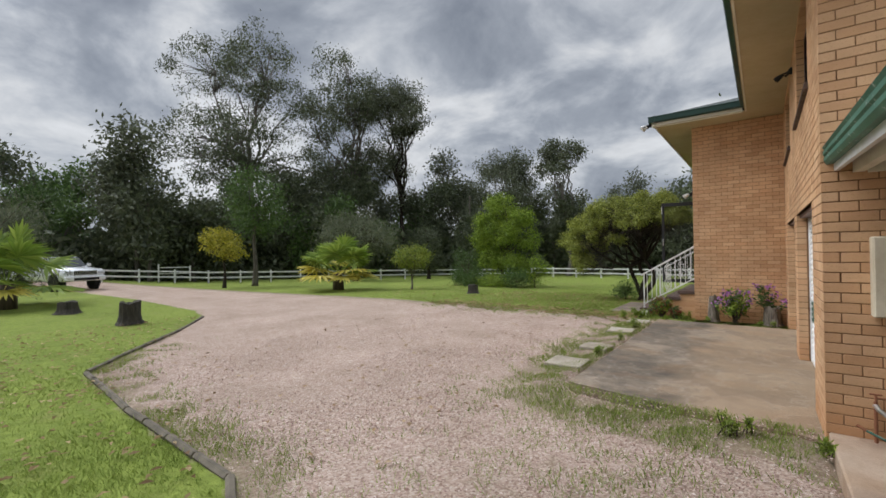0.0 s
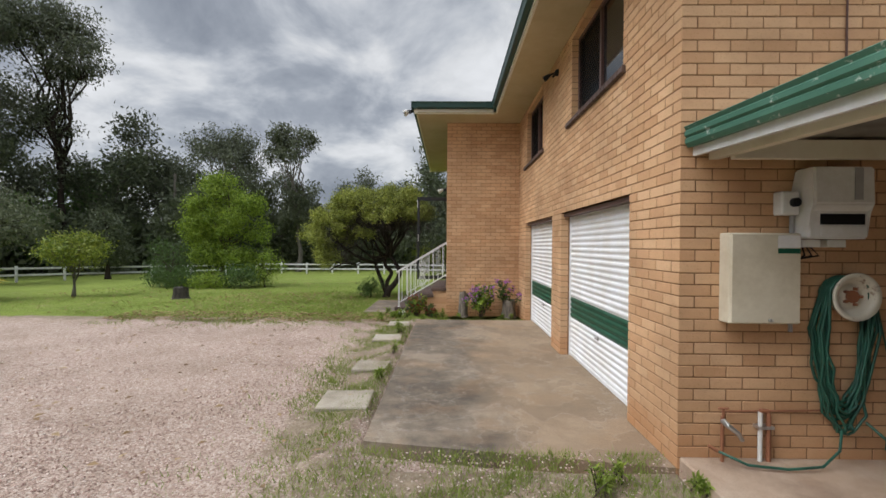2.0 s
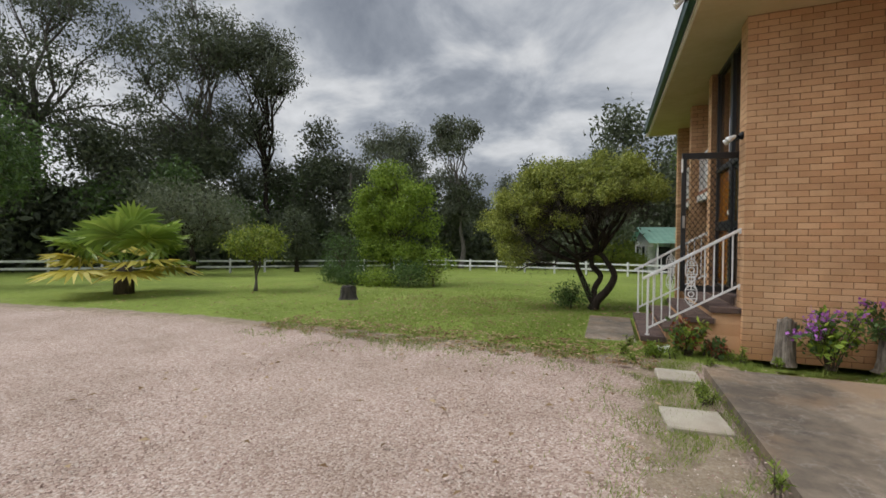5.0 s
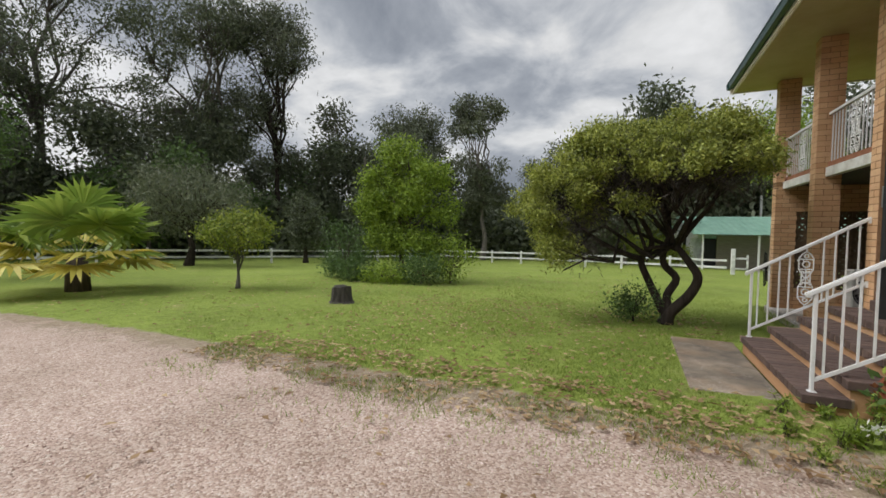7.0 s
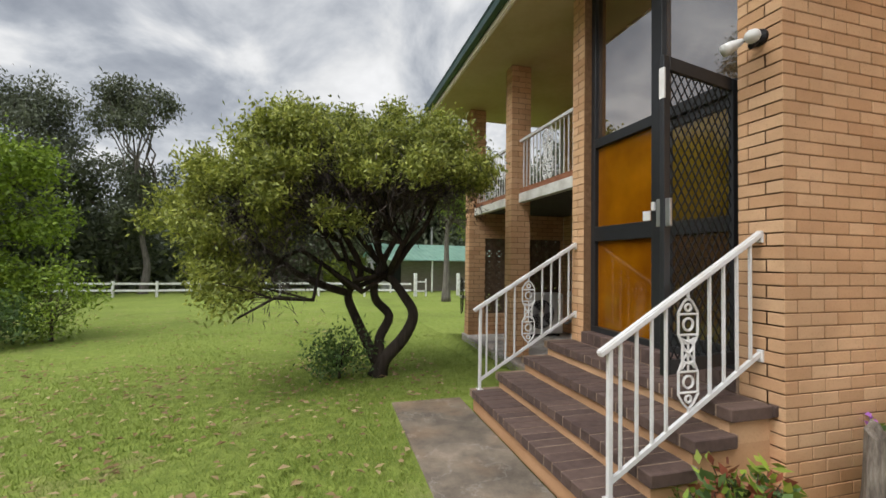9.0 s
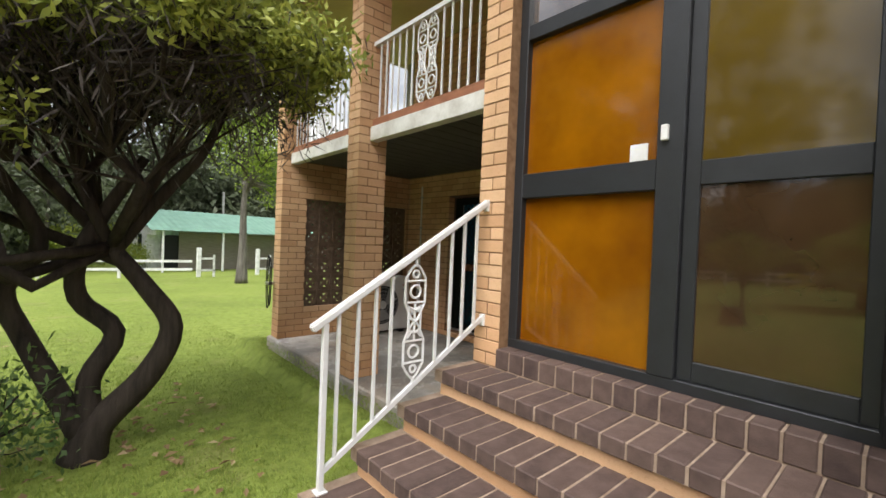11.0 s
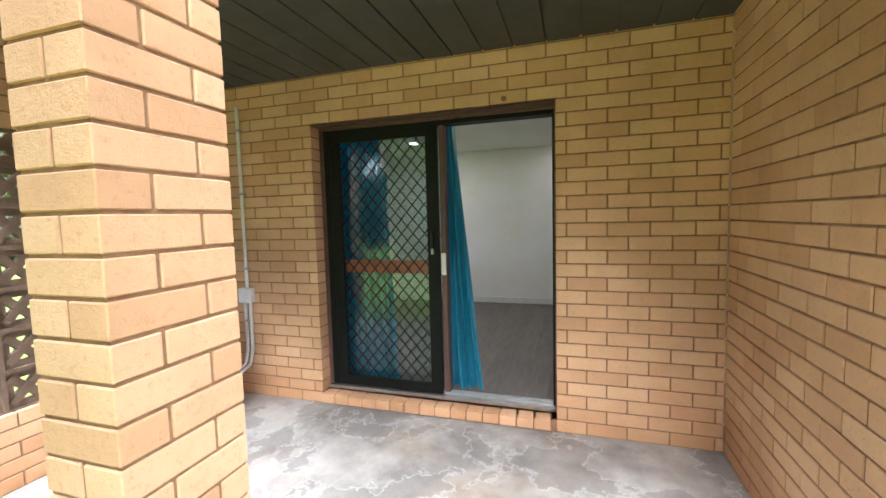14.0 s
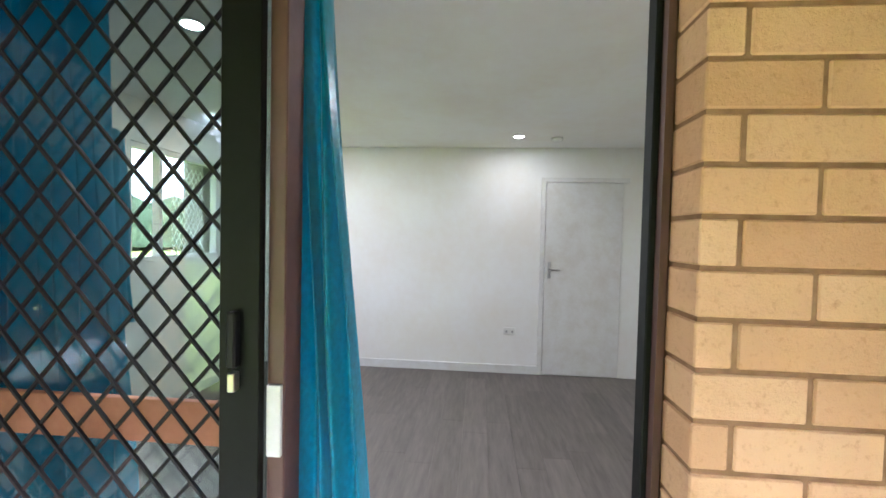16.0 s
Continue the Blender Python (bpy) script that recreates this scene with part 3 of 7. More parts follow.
wall_veranda_back = brick_wall("wall_veranda_back", "tan brick wall with a sliding door opening", (XV, YE, 0), -90, YE - YP, 0.0, SOFFIT,
                               [(YE - 16.69, YE - 14.91, 0.086, 2.15)], (None, None), near=(0.0, 3.9, 0.5, 2.0), swap=1)
wall_veranda_end = brick_wall("wall_veranda_end", "tan brick end wall holding a breeze block screen", (XF, YE, 0), 0, XV - XF, -0.086, 2.5, [(0.365, 2.125, 0.42, 2.01)], ("b", None), near=(-1, 3, 0.0, 2.6))
wall_veranda_tip = brick_wall("wall_veranda_tip", "tan brick end of the veranda wall", (XF, YE + 0.23, 0), -90, 0.23, -0.086, 2.5, (), (None, "a"), near=(-1, 1, -1, 3))
brick_column("pillar_veranda", "tan brick pillar carrying the balcony", -1.36, 15.65, 0, SOFFIT, wide=0.33)
brick_column("pillar_corner", "tan brick corner pillar of the balcony", XF, YE, 2.5, SOFFIT, 0)
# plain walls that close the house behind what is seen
# the last two boxes are unseen walls, added to darken the carport
struct("wall_closing", boxes((6.4, 6.6, YC + 0.1, 18.2, 0, SOFFIT), (XV + 0.2, 2.8, 18.0, 18.2, 0, SOFFIT), (4.05, 6.4, 18.0, 18.2, 0, SOFFIT), (2.8, 4.05, 18.0, 18.2, 0, 1.2), (2.8, 4.05, 18.0, 18.2, 2.22, SOFFIT), (XG + 0.02, 0.58, YC + 0.24, YC + 0.26, 0, 0.02), (XF + 0.31, XG + 0.3, YP - 0.24, YP - 0.225, -0.1, SOFFIT), (0.66, 0.70, YC + 0.25, 5.2, 0, SOFFIT), (6.4, 6.6, -7.2, YC + 0.1, -0.1, 2.6), (XG + 0.3, 6.4, -7.2, -7.0, -0.1, 2.4)), "dark_room", "plain plastered inner walls of the house and unseen walls added to shade the carport", "wall")
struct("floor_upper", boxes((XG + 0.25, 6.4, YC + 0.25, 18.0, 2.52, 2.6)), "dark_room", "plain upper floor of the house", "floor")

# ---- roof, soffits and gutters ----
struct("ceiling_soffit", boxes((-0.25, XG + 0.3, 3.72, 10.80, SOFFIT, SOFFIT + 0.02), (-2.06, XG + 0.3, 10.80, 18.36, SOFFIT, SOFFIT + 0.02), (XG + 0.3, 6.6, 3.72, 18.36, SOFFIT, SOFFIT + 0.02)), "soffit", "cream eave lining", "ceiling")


def gutter_run(a, b):
    """An eaves gutter with its fascia board between two corners; the outside lies to the right of the way."""
    a, b = Vector((*a, 0)), Vector((*b, 0))
    d = (b - a).normalized()
    o = Vector((d.y, -d.x, 0))
    g = bmesh.new()
    prof = [(-0.085, 4.90), (-0.085, 4.75), (-0.02, 4.74), (0.035, 4.76), (0.045, 4.85), (0.06, 4.88), (0.052, 4.89), (0.035, 4.865), (0.02, 4.78), (-0.07, 4.77), (-0.07, 4.90)]
    rings = [[g.verts.new(p + o * u + Vector((0, 0, z))) for u, z in prof] for p in (a - d * 0.06, b + d * 0.06)]
    for i in range(len(prof)):
        j = (i + 1) % len(prof)
        g.faces.new((rings[0][i], rings[0][j], rings[1][j], rings[1][i]))
    for r in rings:
        g.faces.new(r)
    struct("gutter", g, "gutter", "dark green steel eaves gutter", "gutter")
    f = bmesh.new()
    q = [(-0.075, 4.635), (-0.05, 4.635), (-0.05, 4.745), (-0.075, 4.745)]
    rings = [[f.verts.new(p + o * u + Vector((0, 0, z))) for u, z in q] for p in (a, b)]
    for i in range(4):
        j = (i + 1) % 4
        f.faces.new((rings[0][i], rings[0][j], rings[1][j], rings[1][i]))
    for r in rings:
        f.faces.new(r)
    struct("trim_fascia", f, "fascia", "cream fascia board under the gutter", "fascia")


gutter_run((-0.29, 10.765), (-0.29, 3.68))
gutter_run((-2.1, 10.765), (-0.29, 10.765))
gutter_run((-2.1, 18.4), (-2.1, 10.765))
gutter_run((6.6, 18.4), (-2.1, 18.4))
gutter_run((-0.29, 3.68), (6.6, 3.68))
m = Mat("dark_roof_tile", 0.8).world()
M["tile"] = m.color(m.ramp(m.noise(5, 5), (0.3, (0.035, 0.045, 0.040)), (0.7, (0.075, 0.085, 0.078)))).bump(m.cells(5), 0.8, 0.03).m
bm = bmesh.new()
for x0, x1, y0, y1 in ((-0.27, 8.5, 3.7, 13.0), (-2.08, 8.5, 10.78, 18.38)):
    h = (y1 - y0) / 2
    e = [bm.verts.new(p) for p in ((x0, y0, 4.89), (x1, y0, 4.89), (x1, y1, 4.89), (x0, y1, 4.89))]
    r = [bm.verts.new((x0 + h, (y0 + y1) / 2, 4.89 + h * 0.34)), bm.verts.new((x1, (y0 + y1) / 2, 4.89 + h * 0.34))]
    for q in ((e[0], e[1], r[1], r[0]), (e[2], e[3], r[0], r[1]), (e[3], e[0], r[0]), (e[1], e[2], r[1])):
        bm.faces.new(q)
struct("roof", bm, "tile", "low hipped roof of dark tiles", "roof")

# ---- balcony ----
struct("ceiling_veranda", boxes(*[(-1.14, XV + 0.0, y, y + 0.188, 2.50, 2.53) for y in np.arange(YP + 0.005, YE - 0.1, 0.2)], (-1.14, XV, YP, YE, 2.512, 2.54), bevel=0.0), "ceiling_board", "charcoal boarded veranda ceiling with dark joints", "ceiling")
struct("beam_balcony", boxes((-1.235, -1.14, YP, 15.65, 2.44, 2.588), (-1.235, -1.14, 15.88, YE, 2.44, 2.588), bevel=0.006), "beam", "weathered white balcony edge beam", "beam")
struct("floor_balcony", boxes((-1.21, XV, YP, YE + 0.2, 2.592, 2.655), bevel=0.004), "terracotta", "terracotta-edged balcony floor", "floor")

# ---- garage doors ----


def roller_door(name, y0, y1, label):
    root = new(name)
    root.matrix_basis = pose(0.58, y0, 0)
    tagged(root, label, "garage door", kind="structure")
    w = y1 - y0

    def curtain(nm, z0, z1, mat, lab):
        bm = bmesh.new()
        n = max(2, round((z1 - z0) / 0.077))
        step = (z1 - z0) / n
        prof = []
        for i in range(n):
            b = z0 + i * step
            prof += [(0.0, b), (0.0, b + step * 0.18), (-0.012, b + step * 0.34), (-0.016, b + step * 0.55), (-0.012, b + step * 0.76), (0.0, b + step * 0.92)]
        prof.append((0.0, z1))
        rows = [[bm.verts.new((x, y, z)) for y in (0.004, w - 0.004)] for x, z in prof]
        for a, b in zip(rows, rows[1:]):
            bm.faces.new((a[0], a[1], b[1], b[0]))
        part(nm, bm, mat, root, lab)

    curtain("lower_curtain", 0.05, 0.575, "roller_white", "white ribbed steel")
    curtain("stripe", 0.575, 0.885, "roller_green", "dark green ribbed steel band")
    curtain("upper_curtain", 0.885, 2.16, "roller_white", "white ribbed steel")
    part("bottom_rail", boxes((-0.02, 0.02, 0.004, w - 0.004, 0.008, 0.055), bevel=0.004), "roller_white", root)
    bm = bmesh.new()
    lathe(bm, [(0.028, 0.0), (0.028, -0.012), (0.012, -0.018), (0.012, -0.035)], 12, (-0.01, w * 0.5, 0.515), "x")
    box(bm, -0.05, -0.04, w * 0.5 - 0.055, w * 0.5 + 0.055, 0.507, 0.523, bevel=0.004)
    part("lock_handle", bm, "chrome", root, "steel lock handle")
    part("header", boxes((-0.12, 0.05, 0.002, w - 0.002, 2.10, 2.148)), "brown_frame", root, "brown timber lintel")
    part("guide_rail", boxes((-0.03, 0.03, 0.0, 0.02, 0.0, 2.1)), "roller_white", root)
    part("guide_rail", boxes((-0.03, 0.03, w - 0.02, w, 0.0, 2.1)), "roller_white", root)


roller_door("door_1", 5.275, 7.68, "white ribbed roller door with a green stripe, closed")
roller_door("door_2", 8.255, 10.63, "white ribbed roller door with a green stripe, closed")


# ---- diamond mesh ----
def diamond_mesh(w, h, pitch_u, pitch_v, r=0.004, wave=0.0):
    """Grille of crossing strands over a width and a height, in the plane y = 0."""
    bm = bmesh.new()
    slope = pitch_v / pitch_u
    for sgn in (1, -1):
        c = -h / slope if sgn > 0 else 0.0
        while c < (w if sgn > 0 else w + h / slope):
            pts = []
            for z in (0.0, h):
                pts.append((c + sgn * z / slope, z))
            (u0, z0), (u1, z1) = pts
            ks = []
            for u in (0.0, w):
                if (u0 - u) * (u1 - u) < 0:
                    k = (u - u0) / (u1 - u0)
                    ks.append(k)
            lo, hi = 0.0, 1.0
            if u0 < 0 or u0 > w:
                lo = min(ks) if ks else None
            if u1 < 0 or u1 > w:
                hi = max(ks) if ks else None
            if lo is not None and hi is not None and hi > lo:
                y = 0.002 * sgn
                tube(bm, [(u0 + (u1 - u0) * k, y, z0 + (z1 - z0) * k) for k in (lo, hi)], r, 4, False)
            c += pitch_u
    return bm


# ---- upper windows ----
def upper_window(name, y0, y1, sill0, sill1, label):
    root = new(name)
    root.matrix_basis = pose(XG, y1, 3.44, 0, 0, -90)
    tagged(root, label, "window", kind="structure")
    w, h = y1 - y0, 1.12
    fr = bmesh.new()
    for r in ((0, w, 0.09, 0.16, 0, 0.05), (0, w, 0.09, 0.16, h - 0.05, h), (0, 0.045, 0.09, 0.16, 0.05, h - 0.05), (w - 0.045, w, 0.09, 0.16, 0.05, h - 0.05), (w * 0.5 - 0.025, w * 0.5 + 0.025, 0.085, 0.16, 0.05, h - 0.05)):
        box(fr, *r, bevel=0.004)
    part("window_frame", fr, "brown_frame", root)
    part("pane", boxes((0.045, w * 0.5 - 0.025, 0.13, 0.136, 0.05, h - 0.05)), "dark_glass", root, "dark reflecting glass")
    part("pane", boxes((w * 0.5 + 0.025, w - 0.045, 0.12, 0.126, 0.05, h - 0.05)), "dark_glass", root, "dark reflecting glass")
    g = part("security_screen", diamond_mesh(w * 0.5 - 0.07, h - 0.1, 0.06, 0.09, 0.0035), "black", root, "black diamond mesh")
    g.location = (0.045, 0.10, 0.05)
    k = 0
    u = y1 - sill1
    while u < y1 - sill0 - 0.05:
        b = part("sill_brick", box(bmesh.new(), 0, 0.11, -0.045, 0.10, 0, 0.075, bevel=0.006), "dark_brick", root) if k == 0 else new("sill_brick", first)
        if k == 0:
            first = b.data
        b.parent, b.matrix_basis = root, pose(u, 0, -0.092, -9, 0, 0)
        u += 0.118
        k += 1


upper_window("window_1", 5.45, 7.2, 5.35, 7.38, "brown aluminium window with a diamond security screen above the garage")
upper_window("window_2", 9.0, 10.55, 8.9, 10.78, "brown aluminium window with a diamond security screen above the garage")


def carport_window(name, z0, z1, label):
    root = new(name)
    root.matrix_basis = pose(XG + 1.55, YC, z0)
    tagged(root, label, "window", kind="structure")
    w, h = 1.35, z1 - z0
    part("window_frame", boxes((0, w, 0.06, 0.13, 0, 0.05), (0, w, 0.06, 0.13, h - 0.05, h), (0, 0.05, 0.06, 0.13, 0.05, h - 0.05), (w - 0.05, w, 0.06, 0.13, 0.05, h - 0.05), (w / 2 - 0.02, w / 2 + 0.02, 0.06, 0.13, 0.05, h - 0.05)), "brown_frame", root)
    part("pane", boxes((0.05, w / 2 - 0.02, 0.10, 0.106, 0.05, h - 0.05)), "dark_glass", root)
    part("pane", boxes((w / 2 + 0.02, w - 0.05, 0.10, 0.106, 0.05, h - 0.05)), "dark_glass", root)


carport_window("window_3", 0.946, 2.064, "dark window under the carport roof")
carport_window("window_4", 3.27, 4.56, "dark brown-framed upper window")

# ---- carport roof ----
m = Mat("faded_green_steel", 0.55)
lich = m.ramp(m.noise(14, 6, 0.75), (0.60, (0, 0, 0)), (0.66, (1, 1, 1)))
c = m.mix(m.maths("MULTIPLY", lich, 0.8), m.ramp(m.noise(3, 5), (0.3, (0.042, 0.13, 0.085)), (0.7, (0.070, 0.185, 0.125))), (0.55, 0.56, 0.50))
M["old_green"] = m.color(c).bump(m.noise(40, 3), 0.3, 0.003).m
m = Mat("galvanised_sheet", 0.5, 0.6)
M["galv"] = m.color(m.ramp(m.noise(5, 5), (0.3, (0.20, 0.19, 0.17)), (0.7, (0.36, 0.35, 0.33)))).m
carport = new("roof_carport")
tagged(carport, "carport roof with a lichen-spotted green gutter and white fascia", "carport roof", kind="structure")
bm = bmesh.new()
prof = [(0.0, 2.485), (-0.075, 2.475), (-0.095, 2.505), (-0.095, 2.535), (-0.085, 2.545), (-0.1, 2.56), (-0.1, 2.59), (-0.09, 2.60), (-0.105, 2.625), (-0.09, 2.635), (-0.07, 2.60), (-0.06, 2.51), (0.0, 2.51)]
rows = [[bm.verts.new((XG + 0.115 + u, y, z - 0.09 + (y - YC) * 0.04)) for u, z in prof] for y in np.linspace(YC - 0.02, -7, 12)]
for a, b in zip(rows, rows[1:]):
    for i in range(len(prof)):
        j = (i + 1) % len(prof)
        bm.faces.new((a[i], a[j], b[j], b[i]))
bm.faces.new(rows[0])
part("gutter", bm, "old_green", carport, "lichen-spotted green steel")
for nm, rws, mat in (("fascia", [((XG + 0.085, XG + 0.115), (2.325, 2.44))], "white"), ("edge_beam", [((XG + 0.20, XG + 0.27), (2.30, 2.42))], "fascia")):
    bm = bmesh.new()
    for (x0, x1), (z0, z1) in rws:
        a = [bm.verts.new((x, YC - 0.01, z)) for x, z in ((x0, z0), (x1, z0), (x1, z1), (x0, z1))]
        b = [bm.verts.new((x, -7, z - 0.456)) for x, z in ((x0, z0), (x1, z0), (x1, z1), (x0, z1))]
        for i in range(4):
            bm.faces.new((a[i], a[(i + 1) % 4], b[(i + 1) % 4], b[i]))
        bm.faces.new(a), bm.faces.new(b)
    part(nm, bm, mat, carport)
for y in (4.2, 2.9, 1.5, 0.1, -1.4, -2.9, -4.4):
    z = 2.42 + (y - YC) * 0.04
    part("rafter", boxes((XG + 0.27, 6.2, y, y + 0.05, z - 0.14, z - 0.01), bevel=0.003), "fascia", carport)
bm = bmesh.new()
xs = np.linspace(XG + 0.115, 6.4, 160)
rows = [[bm.verts.new((x, y, 2.435 + 0.011 * math.sin(i * 1.57) + (y - YC) * 0.04)) for i, x in enumerate(xs)] for y in (YC, -7)]
for i in range(len(xs) - 1):
    bm.faces.new((rows[0][i], rows[0][i + 1], rows[1][i + 1], rows[1][i]))
part("roof_sheet", bm, "galv", carport, "corrugated steel sheeting")
for y in (-1.2, -6.5):
    part("post", boxes((XG + 0.08, XG + 0.17, y, y + 0.09, 0.09, 2.3)), "white", carport)

# ---- carport wall fittings ----
YW = YC
box_root = thing("meter_box", (0.71, YW, 1.11), "cream steel meter box fixed to the brick wall", "meter box")
part("case", boxes((0, 0.50, -0.12, 0.0, 0, 0.65), bevel=0.008), "plastic_cream", box_root)
part("door", boxes((0.008, 0.492, -0.132, -0.121, 0.008, 0.642), bevel=0.004), "plastic_cream", box_root)
part("notice", boxes((0.33, 0.485, -0.1355, -0.1325, 0.545, 0.632)), "plastic_white", box_root, "pale notice label")
part("strip_label", boxes((0.33, 0.485, -0.136, -0.1325, 0.505, 0.54)), "roller_green", box_root, "green strip label")
part("latch", lathe(bmesh.new(), [(0.012, 0), (0.012, -0.02)], 10, (0.28, -0.132, 0.03), "y"), "chrome", box_root)
inv = thing("solar_inverter", (1.235, YW, 1.66), "pale grey solar inverter with a dark display slot", "inverter")
bm = bmesh.new()
sec = [(0, 0.06), (0, 0.42), (-0.02, 0.56), (-0.19, 0.56), (-0.20, 0.30), (-0.15, 0.245), (-0.15, 0.06)]
rings = [[bm.verts.new((x, y, z)) for y, z in sec] for x in (0.0, 0.42)]
for i in range(len(sec)):
    j = (i + 1) % len(sec)
    bm.faces.new((rings[0][i], rings[0][j], rings[1][j], rings[1][i]))
for r in rings:
    bm.faces.new(r)
bmesh.ops.bevel(bm, geom=list(bm.edges), offset=0.012, segments=2, affect="EDGES")
part("case", bm, "plastic_white", inv)
part("display", boxes((0.08, 0.385, -0.157, -0.151, 0.16, 0.235)), "black", inv, "black display slot")
part("cover_strip", boxes((0.27, 0.325, -0.205, -0.198, 0.33, 0.55)), "plastic_grey", inv)
part("lower_lid", boxes((0.08, 0.385, -0.158, -0.151, 0.075, 0.15), bevel=0.003), "plastic_white", inv)
for x in (0.02, 0.20):
    part("connector_box", boxes((x, x + 0.13, -0.08, 0, 0.0, 0.055), bevel=0.004), "plastic_white", inv)
bm = bmesh.new()
for k in range(3):
    tube(bm, [(0.05 + 0.03 * k, -0.04, 0.0), (0.06 + 0.05 * k, -0.05, -0.06), (0.0 - 0.02 * k, -0.04, -0.10), (-0.02, -0.02, -0.16)], 0.006, 6)
part("cables", bm, "black", inv, "black looping cables")
iso = thing("isolator_switch", (1.095, YW, 1.89), "small grey isolator switch box with a black knob", "switch box")
part("case", boxes((0, 0.13, -0.09, 0, 0, 0.17), bevel=0.01), "plastic_white", iso)
part("knob", lathe(bmesh.new(), [(0.032, -0.088), (0.032, -0.12), (0.026, -0.125)], 16, (0.085, 0, 0.09), "y"), "black", iso, "black round knob")
part("conduit", tube(bmesh.new(), [(0.12, -0.03, 0.0), (0.12, -0.03, -0.85)], 0.014, 8), "plastic_grey", iso)

m = Mat("green_hose", 0.45)
M["hose"] = m.color(m.ramp(m.noise(9, 3), (0.3, (0.010, 0.060, 0.040)), (0.7, (0.022, 0.105, 0.070)))).m
m = Mat("rusted_white_enamel", 0.5)
M["rusty"] = m.color(m.mix(m.ramp(m.noise(9, 6, 0.7), (0.58, (0, 0, 0)), (0.68, (1, 1, 1))), (0.62, 0.58, 0.48), (0.16, 0.065, 0.025))).m
reel = thing("hose_hanger", (1.585, YW, 1.31), "rusty white wheel rim holding a looped green garden hose", "hose")
rim = part("rim", lathe(bmesh.new(), [(0.0, -0.03), (0.08, -0.03), (0.09, -0.06), (0.115, -0.075), (0.125, -0.06), (0.125, -0.14), (0.165, -0.155), (0.172, -0.145), (0.155, -0.13), (0.115, -0.12), (0.105, -0.085), (0.08, -0.085), (0.07, -0.10), (0.05, -0.105), (0.0, -0.105)], 28, (0, 0, 0), "y"), "rusty", reel, "rusty white steel wheel rim", True)
part("hub", lathe(bmesh.new(), [(0.045, -0.10), (0.045, -0.118), (0.0, -0.118)], 14, (0, 0, 0), "y"), "terracotta", rim, "rusted hub")
for k in range(5):
    a = k * 1.2566
    part("bolt", lathe(bmesh.new(), [(0.012, -0.10), (0.012, -0.122), (0.0, -0.122)], 6, (0.058 * math.cos(a), 0, 0.058 * math.sin(a)), "y"), "terracotta", rim)
rh = random.Random(5)
bm = bmesh.new()
for k in range(17):
    drop, half, y = rh.uniform(0.76, 1.0), rh.uniform(0.15, 0.22), -0.03 - 0.005 * k
    pts = []
    for i in range(33):
        a = 2 * math.pi * i / 32
        s = math.sin(a)
        z = 0.14 * s if s > 0 else drop * -abs(s) ** 0.8
        pts.append((math.cos(a) * (half * (1 + 0.12 * min(0, s)) if s < 0 else 0.14) - 0.02 + 0.03 * rh.uniform(-1, 1) * (s < 0), y + rh.uniform(-0.006, 0.006), z))
    tube(bm, pts, 0.0095, 6)
part("hose_coil", bm, "hose", reel, "green garden hose", True)
bm = bmesh.new()
tube(bm, [(-0.05, -0.10, -0.95), (-0.08, -0.12, -1.1), (-0.25, -0.18, -1.185), (-0.5, -0.2, -1.195), (-0.75, -0.16, -1.19), (-0.93, -0.10, -1.12)], 0.0095, 6)
tube(bm, [(0.12, -0.10, -0.9), (0.3, -0.2, -1.1), (0.55, -0.3, -1.19), (0.9, -0.36, -1.195)], 0.0095, 6)
tube(bm, [(0.19, -0.08, 0.0), (0.30, -0.06, -0.4), (0.34, -0.06, -0.8), (0.26, -0.1, -1.1)], 0.006, 6)
part("hose_tail", bm, "hose", reel, "trailing green hose end", True)
part("hose_end", tube(bmesh.new(), [(-0.93, -0.10, -1.12), (-0.985, -0.085, -1.09)], 0.013, 8), "terracotta", reel, "red hose fitting")
tap = thing("garden_tap", (0.72, YW, 0.09), "old brass garden tap on a short standpipe", "tap")
part("riser", tube(bmesh.new(), [(0, -0.05, 0), (0, -0.05, 0.33)], 0.013, 8), "terracotta", tap, "rusty pipe")
bm = bmesh.new()
tube(bm, [(0, -0.05, 0.30), (0.01, -0.10, 0.28), (0.06, -0.13, 0.24), (0.09, -0.13, 0.19)], [0.02, 0.018, 0.016, 0.014], 8)
part("spout", bm, "chrome", tap, "worn steel spout")
bm = bmesh.new()
tube(bm, [(0.0, -0.06, 0.33), (0.0, -0.06, 0.39)], 0.009, 6)
box(bm, -0.04, 0.04, -0.068, -0.052, 0.385, 0.40, bevel=0.005)
part("handle", bm, "terracotta", tap)
pp = thing("water_pipe", (1.0, YW, 0.09), "pair of short white and brown water pipes on the wall", "pipe")
part("white_pipe", tube(bmesh.new(), [(0, -0.04, 0.0), (0, -0.04, 0.36)], 0.015, 8), "plastic_white", pp)
part("brown_pipe", tube(bmesh.new(), [(0.06, -0.04, 0.0), (0.06, -0.04, 0.33), (0.05, -0.04, 0.37), (0.0, -0.04, 0.37)], 0.017, 8), "terracotta", pp, "brown copper pipe")
part("bracket", boxes((-0.025, 0.09, -0.06, 0, 0.24, 0.26)), "chrome", pp)
part("long_pipe", tube(bmesh.new(), [(-0.27, -0.02, 0.355), (0.62, -0.02, 0.375)], 0.007, 6), "terracotta", pp)
conduit = thing("wall_conduit", (1.61, YW, 2.5), "thin brown cable conduit running up the brick wall", "conduit")
part("cable", tube(bmesh.new(), [(0, -0.01, 0.1), (0, -0.01, 2.1)], 0.008, 6), "brown_frame", conduit)


